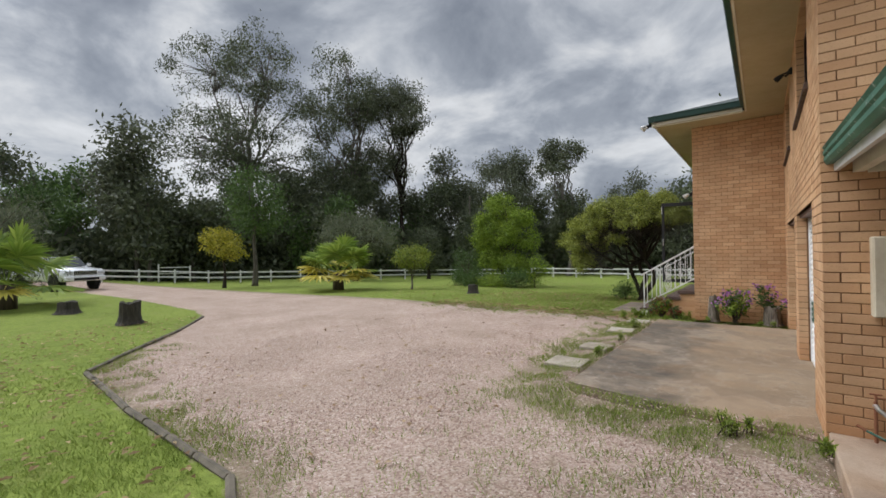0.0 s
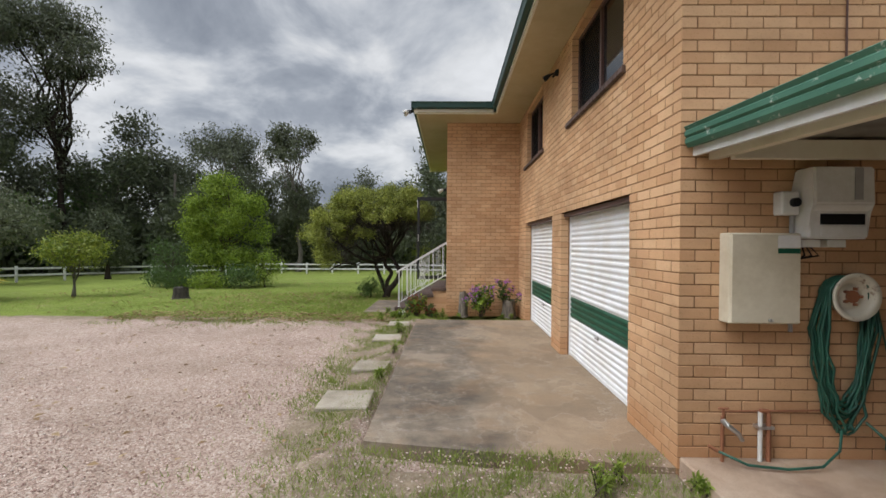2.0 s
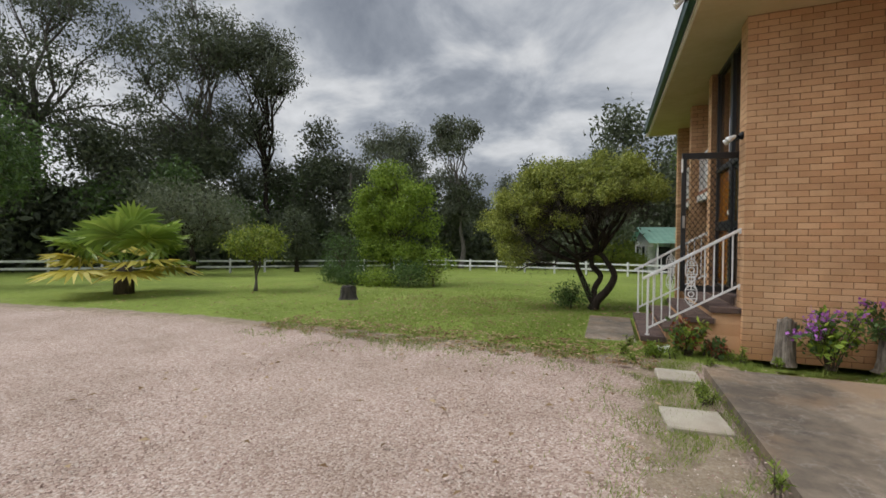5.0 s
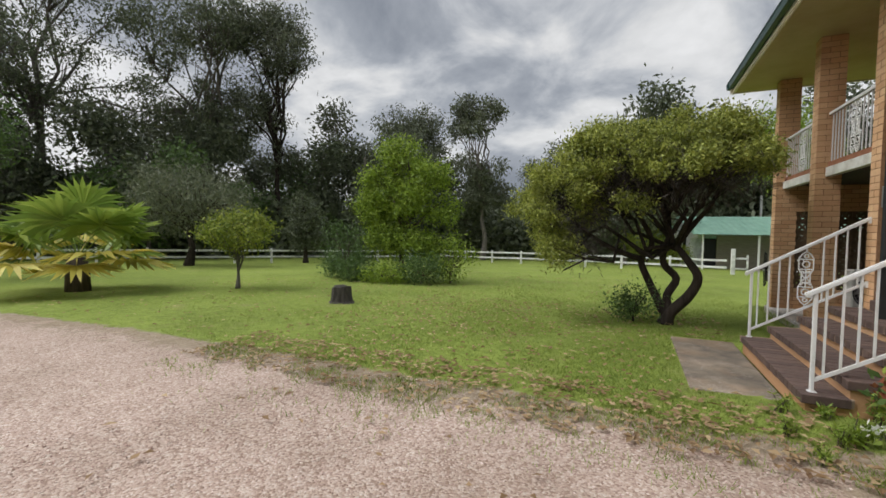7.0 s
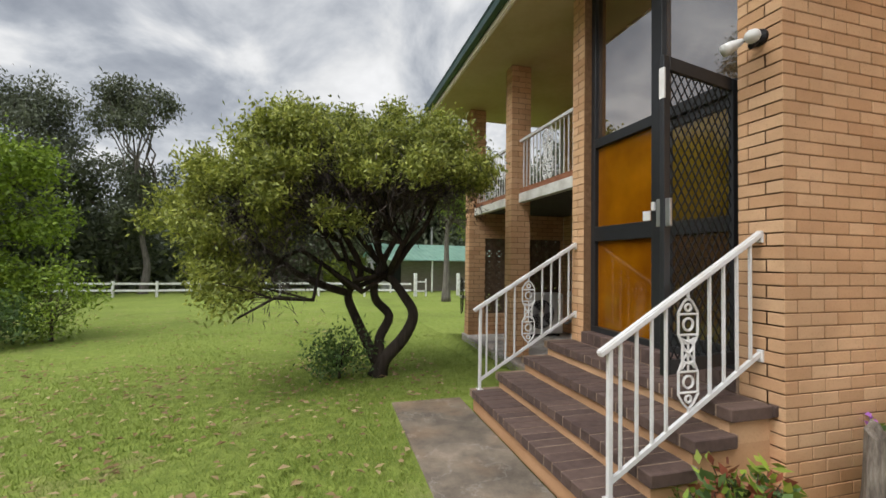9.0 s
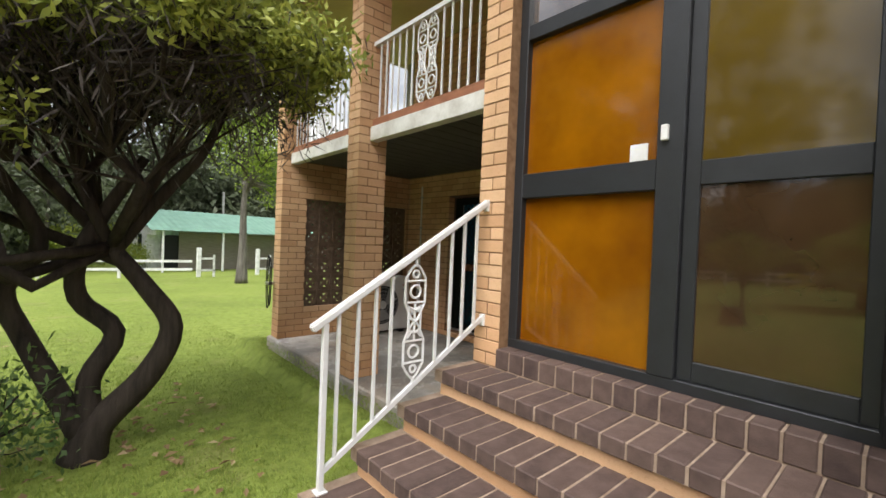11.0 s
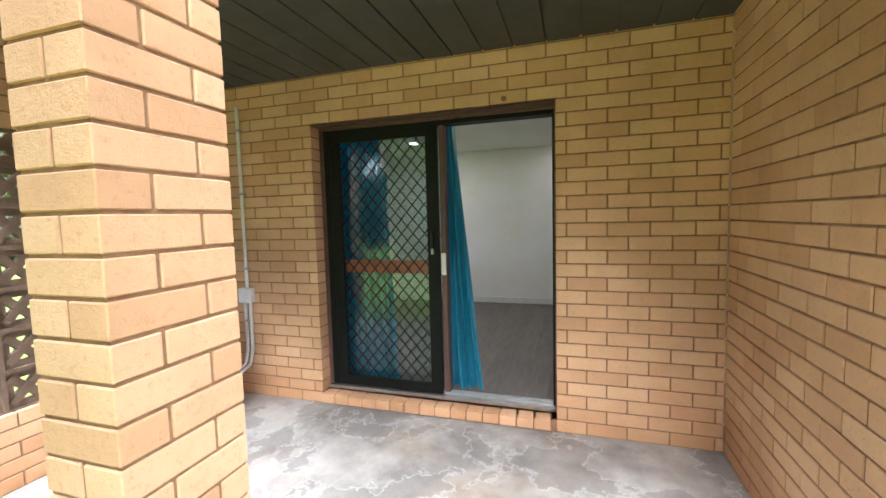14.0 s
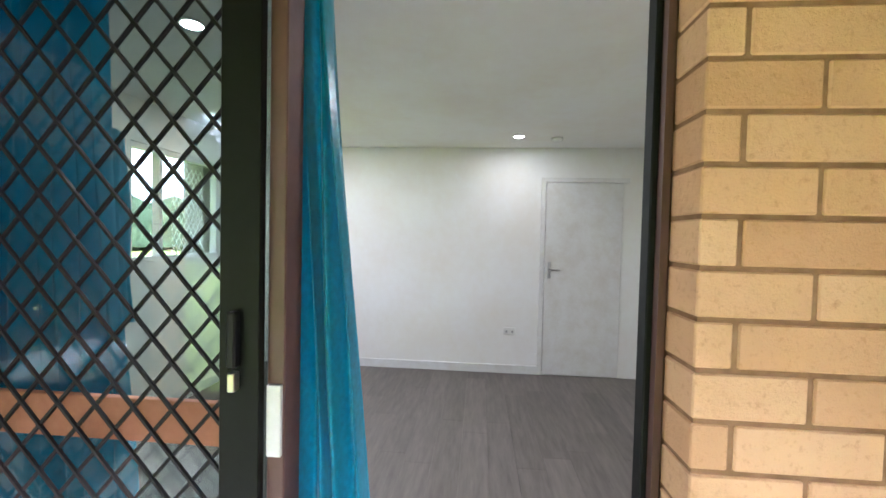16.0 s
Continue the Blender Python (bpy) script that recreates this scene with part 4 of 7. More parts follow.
def sensor_light(name, loc, rz, label, twin):
    r = thing(name, loc, label, "outdoor light", rz=rz)
    part("base", lathe(bmesh.new(), [(0.055, 0.0), (0.055, -0.02), (0.03, -0.05), (0.0, -0.05)], 14, (0, 0, 0), "y"), "black", r)
    for sx, on in ((-1, True), (1, twin)):
        if on:
            part("arm", tube(bmesh.new(), [(0, -0.04, 0), (sx * 0.05, -0.10, -0.01)], 0.014, 8), "black", r)
            bm = bmesh.new()
            d = Vector((sx * 0.35, -0.75, -0.45)).normalized()
            p = Vector((sx * 0.05, -0.10, -0.01))
            tube(bm, [p + d * k for k in (0, 0.03, 0.09, 0.13)], [0.018, 0.028, 0.042, 0.045], 14)
            part("lamp", bm, "plastic_white" if twin else "black", r, "round lamp head", True)
    part("sensor", tube(bmesh.new(), [(0, -0.04, -0.03), (0, -0.09, -0.07)], 0.02, 8), "black", r)


sensor_light("sensor_light", (XG, 7.95, 4.40), -90, "small black sensor light on the garage wall", False)
sensor_light("sensor_light", (XF, 11.70, 3.05), -90, "black sensor light with two clear lamps beside the front door", True)
sensor_light("sensor_light", (-2.12, 10.85, 4.72), -90, "small white lamp under the eave corner", True)

# ---- entry steps ----
stairs = new("stairs_entry")
tagged(stairs, "four dark brick steps with tan brick risers up to the front door", "stairs", kind="structure")
part("core", boxes((-2.58, -1.2, 11.66, 13.92, -0.12, 0.04), (-2.28, -1.2, 11.66, 13.92, 0.04, 0.205), (-1.97, -1.2, 11.66, 13.92, 0.205, 0.37), (-1.68, -1.2, 11.66, 13.92, 0.37, 0.53)), "brick", stairs, "tan brick risers")
tread_shape = finish(box(bmesh.new(), 0, 0.34, 0, 0.11, 0, 0.082, bevel=0.006), "tread_brick", "dark_brick")
for x, z in ((-2.62, 0.12), (-2.32, 0.285), (-2.01, 0.45), (-1.72, 0.612)):
    part("bed", boxes((x + 0.006, x + 0.36, 11.625, 13.945, z - 0.08, z - 0.006)), "pale_mortar", stairs)
    y = 11.61
    while y < 13.86:
        b = new("tread_brick", tread_shape)
        b.parent, b.location = stairs, (x + rh.uniform(-0.004, 0.004), y, z - 0.082 + rh.uniform(-0.002, 0.002))
        y += 0.1195
sill_shape = finish(box(bmesh.new(), 0, 0.22, 0, 0.105, 0, 0.125, bevel=0.006), "sill_brick", "dark_brick")
part("sill_bed", boxes((-1.365, -1.1, YD0, YD1, 0.6, 0.73)), "pale_mortar", stairs)
y = YD0 + 0.004
while y < YD1 - 0.1:
    b = new("sill_brick", sill_shape)
    b.parent, b.location = stairs, (-1.375, y, 0.612)
    y += 0.1165
bm = boxes((-1.385, -1.0, 11.60, 11.655, 0.535, 0.61), bevel=0.006)
part("tread_brick", bm, "dark_brick", stairs)


# ---- railings ----
def ornament(bm, u, z0, z1, half=0.075, r=0.008):
    """A cast panel of rings and scrolls between two heights."""
    h = z1 - z0

    def ring(cz, rad, squash=1.0, n=14, cu=0.0, rr=r):
        tube(bm, [(u + cu + rad * squash * math.cos(a), 0, cz + rad * math.sin(a)) for a in (2 * math.pi * k / n for k in range(n + 1))], rr, 5, False)

    for s in (-1, 1):
        outl = [(0.15, 0.0), (0.5, 0.035), (1.0, 0.12), (1.0, 0.33), (0.6, 0.42), (0.6, 0.58), (1.0, 0.67), (1.0, 0.88), (0.5, 0.965), (0.15, 1.0)]
        tube(bm, [(u + s * half * a, 0, z0 + h * b) for a, b in outl], r, 5)
        for c, d in ((0.36, 0.47), (0.64, 0.53)):
            tube(bm, [(u + s * half * 0.1, 0, z0 + h * 0.5), (u + s * half * 0.5, 0, z0 + h * (0.5 + (c - 0.5) * 0.4)), (u + s * half * 0.6, 0, z0 + h * c), (u + s * half * 0.25, 0, z0 + h * (c + d) / 2)], r, 5)
    for b in (0.08, 0.92):
        ring(z0 + h * b, 0.022)
    for b in (0.235, 0.765):
        ring(z0 + h * b, 0.038)
        for k in (-1, 1):
            tube(bm, [(u - half * 0.92, 0, z0 + h * (b + k * 0.095)), (u + half * 0.92, 0, z0 + h * (b + k * 0.095))], r, 5)
    for b in (0.40, 0.5, 0.60):
        tube(bm, [(u - half * 0.5, 0, z0 + h * (b + 0.03)), (u, 0, z0 + h * b), (u + half * 0.5, 0, z0 + h * (b + 0.03))], [r * 0.6, r * 1.6, r * 0.6], 5)
    tube(bm, [(u, 0, z0 + h * 0.33), (u, 0, z0 + h * 0.67)], r, 5)
    return bm


def bar(bm, a, b, w=0.025, t=0.02):
    """A flat bar from a to b in the plane y = 0."""
    a, b = Vector(a), Vector(b)
    d = (b - a).normalized()
    n = Vector((-d.z, 0, d.x)) * (w / 2)
    s = Vector((0, t / 2, 0))
    ring = [[bm.verts.new(p + q) for q in (n + s, n - s, -n - s, -n + s)] for p in (a, b)]
    for i in range(4):
        bm.faces.new((ring[0][i], ring[0][(i + 1) % 4], ring[1][(i + 1) % 4], ring[1][i]))
    bm.faces.new(ring[0][::-1]), bm.faces.new(ring[1])
    return bm


def stair_rail(y, label):
    r = thing("stair_railing", (-2.60, y, 0.12), label, "railing", "railings of the entry steps")
    top = lambda u: 0.85 + 0.6 * u      # heights over the first tread
    low = lambda u: 0.055 + 0.6 * u
    hand = bar(bmesh.new(), (0.0, 0, top(0.0)), (1.25, 0, top(1.25)), 0.042, 0.042)
    bmesh.ops.bevel(hand, geom=list(hand.edges), offset=0.008, segments=2, affect="EDGES")
    part("handrail", hand, "white", r, "white painted steel handrail")
    part("bottom_rail", bar(bmesh.new(), (0.07, 0, low(0.07)), (1.26, 0, low(1.26)), 0.028, 0.022), "white", r)
    part("post", boxes((0.06, 0.09, -0.015, 0.015, 0, top(0.075) - 0.02), bevel=0.003), "white", r)
    part("foot", boxes((0.045, 0.105, -0.03, 0.03, 0, 0.008)), "white", r)
    for u in (0.15, 0.265, 0.375, 0.48, 0.82, 0.935, 1.045, 1.16):
        part("baluster", boxes((u - 0.008, u + 0.008, -0.008, 0.008, low(u), top(u) - 0.02)), "white", r)
    bm = ornament(bmesh.new(), 0.65, low(0.65) + 0.045, top(0.65) - 0.07)
    for z in (low(0.65) + 0.02, top(0.65) - 0.05):
        tube(bm, [(0.65, 0, z - 0.03), (0.65, 0, z + 0.03)], 0.01, 6)
    part("ornament", bm, "white", r, "white cast metal scroll panel")
    for f in (top, low):
        part("wall_bracket", boxes((1.235, 1.262, -0.02, 0.02, f(1.25) - 0.06, f(1.25) + 0.02), bevel=0.004), "white", r)


stair_rail(11.71, "white metal railing with a cast scroll panel beside the planted bed")
stair_rail(13.88, "white metal railing with a cast scroll panel beside the veranda")


def balcony_rail(y0, y1, label):
    r = thing("balcony_railing", (-1.2, y1, 2.60), label, "railing", "balcony railings", rz=-90)
    w = y1 - y0
    hand = bar(bmesh.new(), (0, 0, 0.83), (w, 0, 0.83), 0.04, 0.05)
    part("handrail", hand, "white", r)
    part("bottom_rail", bar(bmesh.new(), (0, 0, 0.06), (w, 0, 0.06), 0.02, 0.02), "terracotta", r)
    n = round(w / 0.105)
    for k in range(1, n):
        u = w * k / n
        if abs(u - w * 0.5) > 0.16:
            part("baluster", boxes((u - 0.007, u + 0.007, -0.007, 0.007, 0.06, 0.82)), "white", r)
    bm = bmesh.new()
    for s in (-1, 1):
        ornament(bm, w * 0.5 + s * 0.07, 0.07, 0.81, 0.066)
    part("ornament", bm, "white", r, "white cast metal scroll panel")


balcony_rail(YP, 15.65, "white balcony railing with a cast scroll panel")
balcony_rail(15.88, YE, "white balcony railing with a cast scroll panel")

# ---- front door ----
entry = new("door_3")
entry.matrix_basis = pose(-1.25, YD1, 0.735, 0, 0, -90)
tagged(entry, "tall black-framed amber glass entry with a timber door", "front door", kind="structure")
W, H = YD1 - YD0, SOFFIT - 0.735
f = 0.07
part("frame", boxes((0, W, 0, 0.11, 0, 0.06), (0, W, 0, 0.11, H - 0.06, H), (0, f, 0, 0.11, 0.06, H - 0.06), (W - f, W, 0, 0.11, 0.06, H - 0.06), (0.93, 1.06, -0.005, 0.11, 0.06, H - 0.06), bevel=0.004), "black_frame", entry, "black painted timber frame")
part("transom", boxes((f, 0.93, 0, 0.11, 1.015, 1.175), bevel=0.004), "black_frame", entry)
part("transom", boxes((f, 0.93, 0, 0.11, 2.065, 2.165), bevel=0.004), "black_frame", entry)
part("transom", boxes((1.06, W - f, 0, 0.11, 2.065, 2.165), bevel=0.004), "black_frame", entry)
for z0, z1, gl in ((0.06, 1.015, "amber"), (1.175, 2.065, "amber"), (2.165, H - 0.06, "mirror_glass")):
    part("pane", boxes((f, 0.93, 0.05, 0.058, z0, z1)), gl, entry, "amber glass" if gl == "amber" else "dark reflecting glass")
part("pane", boxes((1.06, W - f, 0.05, 0.058, 2.165, H - 0.06)), "mirror_glass", entry, "dark reflecting glass")
leaf = part("door_leaf", boxes((1.06, 1.13, 0.03, 0.07, 0.06, 2.06), (W - f - 0.07, W - f, 0.03, 0.07, 0.06, 2.06), (1.13, W - f - 0.07, 0.03, 0.07, 0.06, 0.16), (1.13, W - f - 0.07, 0.03, 0.07, 1.98, 2.06), (1.13, W - f - 0.07, 0.03, 0.07, 1.03, 1.15), bevel=0.004), "black_frame", entry, "black framed door leaf")
# lower pane: brick reflection is in the colour
part("leaf_pane", boxes((1.13, W - f - 0.07, 0.046, 0.053, 0.16, 1.03)), "brown_glass", leaf, "dark glass with the brown of reflected bricks in its colour")
part("leaf_pane", boxes((1.13, W - f - 0.07, 0.046, 0.053, 1.15, 1.98)), "olive_glass", leaf, "olive yellow glass")
part("sticker", boxes((0.77, 0.865, 0.043, 0.049, 1.185, 1.275)), "plastic_white", entry, "small white notice")
part("lock", boxes((0.955, 0.99, -0.03, -0.005, 1.26, 1.34), bevel=0.004), "plastic_white", entry, "white lock")

screen = thing("screen_door", (-1.28, 11.94, 0.80), "black security screen door with diamond mesh, swung wide open", "screen door", rz=191.2)
sw, sh = 0.82, 2.065
part("frame", boxes((0, 0.06, -0.016, 0.016, 0, sh), (sw - 0.06, sw, -0.016, 0.016, 0, sh), (0.06, sw - 0.06, -0.016, 0.016, 0, 0.09), (0.06, sw - 0.06, -0.016, 0.016, sh - 0.09, sh), bevel=0.003), "black_frame", screen, "black aluminium frame")
g = part("grille", diamond_mesh(sw - 0.12, sh - 0.18, 0.075, 0.105, 0.0045), "black", screen, "black diamond grille")
g.location = (0.06, 0, 0.09)
part("lock", boxes((sw - 0.035, sw - 0.01, -0.05, 0.05, 0.95, 1.13), bevel=0.004), "chrome", screen, "steel lock")
part("closer", boxes((sw - 0.012, sw + 0.002, -0.018, 0.018, 1.78, 1.98)), "plastic_white", screen, "white edge plate")

# ---- veranda: breeze blocks, air conditioner, conduit, sliding door ----
m = Mat("brown_breeze_block", 0.85).world()
M["breeze"] = m.color(m.ramp(m.noise(12, 5), (0.3, (0.10, 0.062, 0.040)), (0.7, (0.19, 0.125, 0.082)))).bump(m.noise(90, 3), 0.4, 0.003).m
bb = new("screen_wall")
bb.matrix_basis = pose(XF + 0.365, YE + 0.03, 0.42)
tagged(bb, "brown breeze block screen in the veranda's end wall", "breeze blocks", kind="structure")
bw_, bh_ = 1.76 / 8, 1.59 / 7
bm = bmesh.new()
for r in ((0, bw_, 0, 0.07, 0, 0.012), (0, bw_, 0, 0.07, bh_ - 0.012, bh_), (0, 0.012, 0, 0.07, 0.012, bh_ - 0.012), (bw_ - 0.012, bw_, 0, 0.07, 0.012, bh_ - 0.012)):
    box(bm, *r)
# a recessed rim and a cross of diagonals leave four small holes
rim = 0.05
for r in ((0.012, bw_ - 0.012, 0.02, 0.05, 0.012, rim), (0.012, bw_ - 0.012, 0.02, 0.05, bh_ - rim, bh_ - 0.012), (0.012, rim, 0.02, 0.05, rim, bh_ - rim), (bw_ - rim, bw_ - 0.012, 0.02, 0.05, rim, bh_ - rim)):
    box(bm, *r)
cx, cz = bw_ / 2, bh_ / 2
for q in (math.pi / 4, -math.pi / 4):
    c_, s_ = math.cos(q), math.sin(q)
    ring = [[bm.verts.new((cx + u * c_ - w * s_, y, cz + u * s_ + w * c_)) for u, w in ((-0.11, -0.022), (0.11, -0.022), (0.11, 0.022), (-0.11, 0.022))] for y in (0.012 if q > 0 else 0.015, 0.046)]
    for i in range(4):
        bm.faces.new((ring[0][i], ring[0][(i + 1) % 4], ring[1][(i + 1) % 4], ring[1][i]))
    bm.faces.new(ring[0]), bm.faces.new(ring[1])
block = finish(bm, "breeze_block", "breeze")
for i in range(8):
    for j in range(7):
        b = new("breeze_block", block)
        b.parent, b.location = bb, (i * bw_, 0, j * bh_)

m = Mat("white_enamel", 0.35)
M["enamel"] = m.color(m.ramp(m.noise(3, 5), (0.3, (0.60, 0.58, 0.54)), (0.7, (0.74, 0.73, 0.70)))).m
ac = thing("air_conditioner", (-0.26, 17.22, 0.05), "white outdoor air conditioner unit with a round fan grille", "air conditioner")
part("case", boxes((0, 0.80, 0, 0.30, 0, 0.82), bevel=0.02), "enamel", ac)
bm = bmesh.new()
for k in range(5):
    rr = 0.045 + 0.055 * k
    tube(bm, [(0.30 + rr * math.cos(a), -0.012, 0.40 + rr * math.sin(a)) for a in np.linspace(0, 2 * math.pi, 33)], 0.004, 5, False)
for k in range(24):
    a = k * math.pi / 12
    tube(bm, [(0.30 + rr_ * math.cos(a + 0.25 * rr_), -0.012, 0.40 + rr_ * math.sin(a + 0.25 * rr_)) for rr_ in (0.06, 0.16, 0.285)], 0.003, 4, False)
part("fan_grille", bm, "plastic_grey", ac, "grey wire fan grille")
part("fan_recess", lathe(bmesh.new(), [(0.29, -0.004), (0.29, -0.001)], 32, (0.30, 0, 0.40), "y"), "black", ac, "dark fan opening")
for k in range(3):
    bm = bmesh.new()
    a0 = k * 2.094
    v = []
    for rr_, da, yy in ((0.07, 0.0, -0.006), (0.26, 0.25, -0.006), (0.27, 1.2, -0.008), (0.08, 0.9, -0.008)):
        v.append(bm.verts.new((0.30 + rr_ * math.cos(a0 + da), yy, 0.40 + rr_ * math.sin(a0 + da))))
    bm.faces.new(v)
    part("fan_blade", bm, "plastic_grey", ac, "grey fan blade")
part("fan_hub", lathe(bmesh.new(), [(0.065, -0.006), (0.06, -0.02), (0.0, -0.022)], 18, (0.30, 0, 0.40), "y"), "plastic_white", ac, "white hub")
m = Mat("red_print", 0.5)
M["red"] = m.color((0.42, 0.03, 0.03)).m
bm = bmesh.new()
for a in (90, 210, 330):
    d, e = radians(a), 0.024
    v = [(0.0, 0.0), (e * math.cos(d + 0.52), e * math.sin(d + 0.52)), (1.7 * e * math.cos(d), 1.7 * e * math.sin(d)), (e * math.cos(d - 0.52), e * math.sin(d - 0.52))]
    bm.faces.new([bm.verts.new((0.70 + x, -0.003, 0.70 + z)) for x, z in v])
part("badge", bm, "red", ac, "small red badge")
part("badge_text", boxes((0.66, 0.74, -0.003, -0.001, 0.61, 0.628), (0.67, 0.73, -0.003, -0.001, 0.585, 0.60)), "plastic_grey", ac, "grey lettering bars")
for x in (0.08, 0.66):
    part("foot", boxes((x, x + 0.07, 0.02, 0.28, -0.05, 0.0)), "black", ac)
cd = thing("cable_duct", (XV, 17.35, 0.0), "white plastic cable conduit with a junction box on the brick wall", "conduit")
part("conduit", tube(bmesh.new(), [(-0.016, 0, 0.9), (-0.016, 0, 2.34)], 0.013, 8), "plastic_white", cd)
for z in (2.15, 1.65, 1.05, 0.62):
    part("clip", boxes((-0.034, 0, -0.03, 0.03, z, z + 0.018), bevel=0.003), "plastic_grey", cd)
part("junction_box", boxes((-0.06, 0, -0.06, 0.06, 0.78, 0.90), bevel=0.008), "plastic_white", cd)
bm = bmesh.new()
for k in (-0.025, 0.025):
    tube(bm, [(-0.02, k, 0.79), (-0.02, k, 0.40), (-0.04, k + 0.02, 0.27), (-0.12, k + 0.05, 0.22), (-0.2, k * 0.3 - 0.02, 0.24)], 0.014, 8)
part("flexible_pipe", bm, "plastic_white", cd)

slide = new("door_4")
slide.matrix_basis = pose(XV + 0.05, 16.69, 0.086, 0, 0, -90)
tagged(slide, "dark aluminium sliding door with a diamond security screen, half open", "sliding door", kind="structure")
W, H = 16.69 - 14.91, 2.064
part("frame", boxes((0.03, 0.075, 0.065, 0.18, 0.03, H), (W - 0.028, W, 0.085, 0.128, 0.03, H), (0.075, W - 0.03, 0.075, 0.18, H - 0.06, H), bevel=0.003), "bronze", slide, "dark bronze aluminium frame")
part("outer_jamb", boxes((0.0, 0.03, 0.06, 0.13, 0.03, H), (W - 0.016, W - 0.001, 0.06, 0.084, 0.03, H), (0.03, W - 0.016, 0.06, 0.074, H - 0.03, H)), "brown_frame", slide, "brown jamb strip")
part("track", boxes((0, W, 0.05, 0.19, 0.0, 0.025), (0, W, 0.10, 0.108, 0.025, 0.04), (0, W, 0.15, 0.158, 0.025, 0.04)), "chrome", slide, "aluminium floor track")
part("mullion", boxes((0.958, 0.998, 0.105, 0.19, 0.03, H - 0.06), bevel=0.003), "brown_frame", slide, "brown aluminium stile")
part("lintel_plate", boxes((0.002, W - 0.002, -0.045, 0.058, H - 0.014, H - 0.003)), "brown_frame", slide, "reddish brown steel lintel")
part("strike_plate", boxes((0.962, 0.995, 0.094, 0.105, 0.925, 1.085), bevel=0.002), "plastic_white", slide, "white strike plate")
scr = part("security_screen", boxes((0.075, 0.16, 0.075, 0.10, 0.03, H - 0.06), (0.865, 0.955, 0.075, 0.10, 0.03, H - 0.06), (0.16, 0.865, 0.075, 0.10, 0.03, 0.11), (0.16, 0.865, 0.075, 0.10, H - 0.13, H - 0.06), bevel=0.002), "bronze", slide, "black security screen frame")
g = part("grille", diamond_mesh(0.705, H - 0.24, 0.092, 0.106, 0.0050), "black", scr, "black diamond grille")
g.location = (0.16, 0.088, 0.11)
part("mid_rail", boxes((0.16, 0.865, 0.112, 0.13, 0.93, 1.03), bevel=0.002), "wood_rail" if "wood_rail" in M else "terracotta", slide, "orange-brown rail")
part("pull_handle", boxes((0.895, 0.915, 0.05, 0.075, 1.13, 1.25), bevel=0.004), "black", scr, "black pull handle")
part("key_lock", boxes((0.897, 0.913, 0.052, 0.075, 1.08, 1.12), bevel=0.002), "chrome", scr)
gl = part("pane", boxes((0.07, 0.957, 0.146, 0.150, 0.03, H - 0.06)), "tinted_glass", slide, "grey tinted glass")
gl.visible_shadow = False
gl = part("pane", boxes((0.10, 0.957, 0.166, 0.170, 0.03, H - 0.06)), "glass", slide, "clear glass slid open")
gl.visible_shadow = False
sb = finish(box(bmesh.new(), -0.02, 0.09, 0, 0.108, 0, 0.07, bevel=0.004), "sill_brick", "brick")
part("sill_bed", boxes((0.0, W, -0.062, 0.06, -0.08, -0.006)), "mortar", slide)
k = 0.004
while k < W - 0.1:
    b = new("sill_brick", sb)
    b.parent, b.matrix_basis = slide, pose(k + 0.108, -0.055, -0.074, 0, 0, 90)
    k += 0.1165
hole = thing("wall_plug", (XV, 15.23, 2.185), "small dark plug in the brick wall", "plug")
part("plug", lathe(bmesh.new(), [(0.018, 0.0), (0.018, -0.006), (0, -0.006)], 10, (0, 0, 0), "x"), "terracotta", hole)

# ---- the room behind the sliding door ----
m = Mat("grey_oak_boards", 0.5).world()
g = m.noise(3, 6, 0.7, m.stretch(1.2, 9, 1))
M["boards"] = m.color(m.mix(0.55, m.ramp(m.rand(), (0, (0.085, 0.072, 0.062)), (1, (0.165, 0.142, 0.124))), m.ramp(g, (0.3, (0.065, 0.055, 0.048)), (0.7, (0.20, 0.175, 0.155))))).bump(g, 0.15, 0.002).m
RX0, RX1, RY0, RY1, RZ0, RZ1 = XV + 0.23, 4.6, 13.2, 17.75, 0.06, 2.45
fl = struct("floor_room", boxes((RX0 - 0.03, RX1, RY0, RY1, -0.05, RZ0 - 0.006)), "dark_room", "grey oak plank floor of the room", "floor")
rb = random.Random(11)
plank = {}
y = RY0
while y < RY1 - 0.02:
    x = RX0 - 0.02 - rb.uniform(0, 0.9)
    while x < RX1:
        a, b = max(x, RX0 - 0.02), min(x + 1.2, RX1)
        if b - a > 0.03:
            key = round(b - a, 2)
            if key not in plank:
                plank[key] = finish(box(bmesh.new(), 0, key - 0.0012, 0, 0.1788, 0, 0.008), "plank", "boards")
            p = new("plank", plank[key])
            p.parent, p.location = fl, (a, y, RZ0 - 0.006)
        x += 1.2
    y += 0.18
struct("wall_room", boxes((RX1, RX1 + 0.1, RY0, RY1, 0.0, RZ1), (RX0, RX1, RY0 - 0.1, RY0, 0.0, RZ1), (RX0, 2.9, RY1, RY1 + 0.1, 0.0, RZ1), (3.95, RX1, RY1, RY1 + 0.1, 0.0, RZ1), (2.9, 3.95, RY1, RY1 + 0.1, 0.0, 1.26), (2.9, 3.95, RY1, RY1 + 0.1, 2.14, RZ1),
                         (RX0 - 0.02, RX0, RY0, 14.91, 0.0, RZ1), (RX0 - 0.02, RX0, 16.69, RY1, 0.0, RZ1), (RX0 - 0.02, RX0, 14.91, 16.69, 2.15, RZ1)), "plaster", "white plastered room walls", "wall")
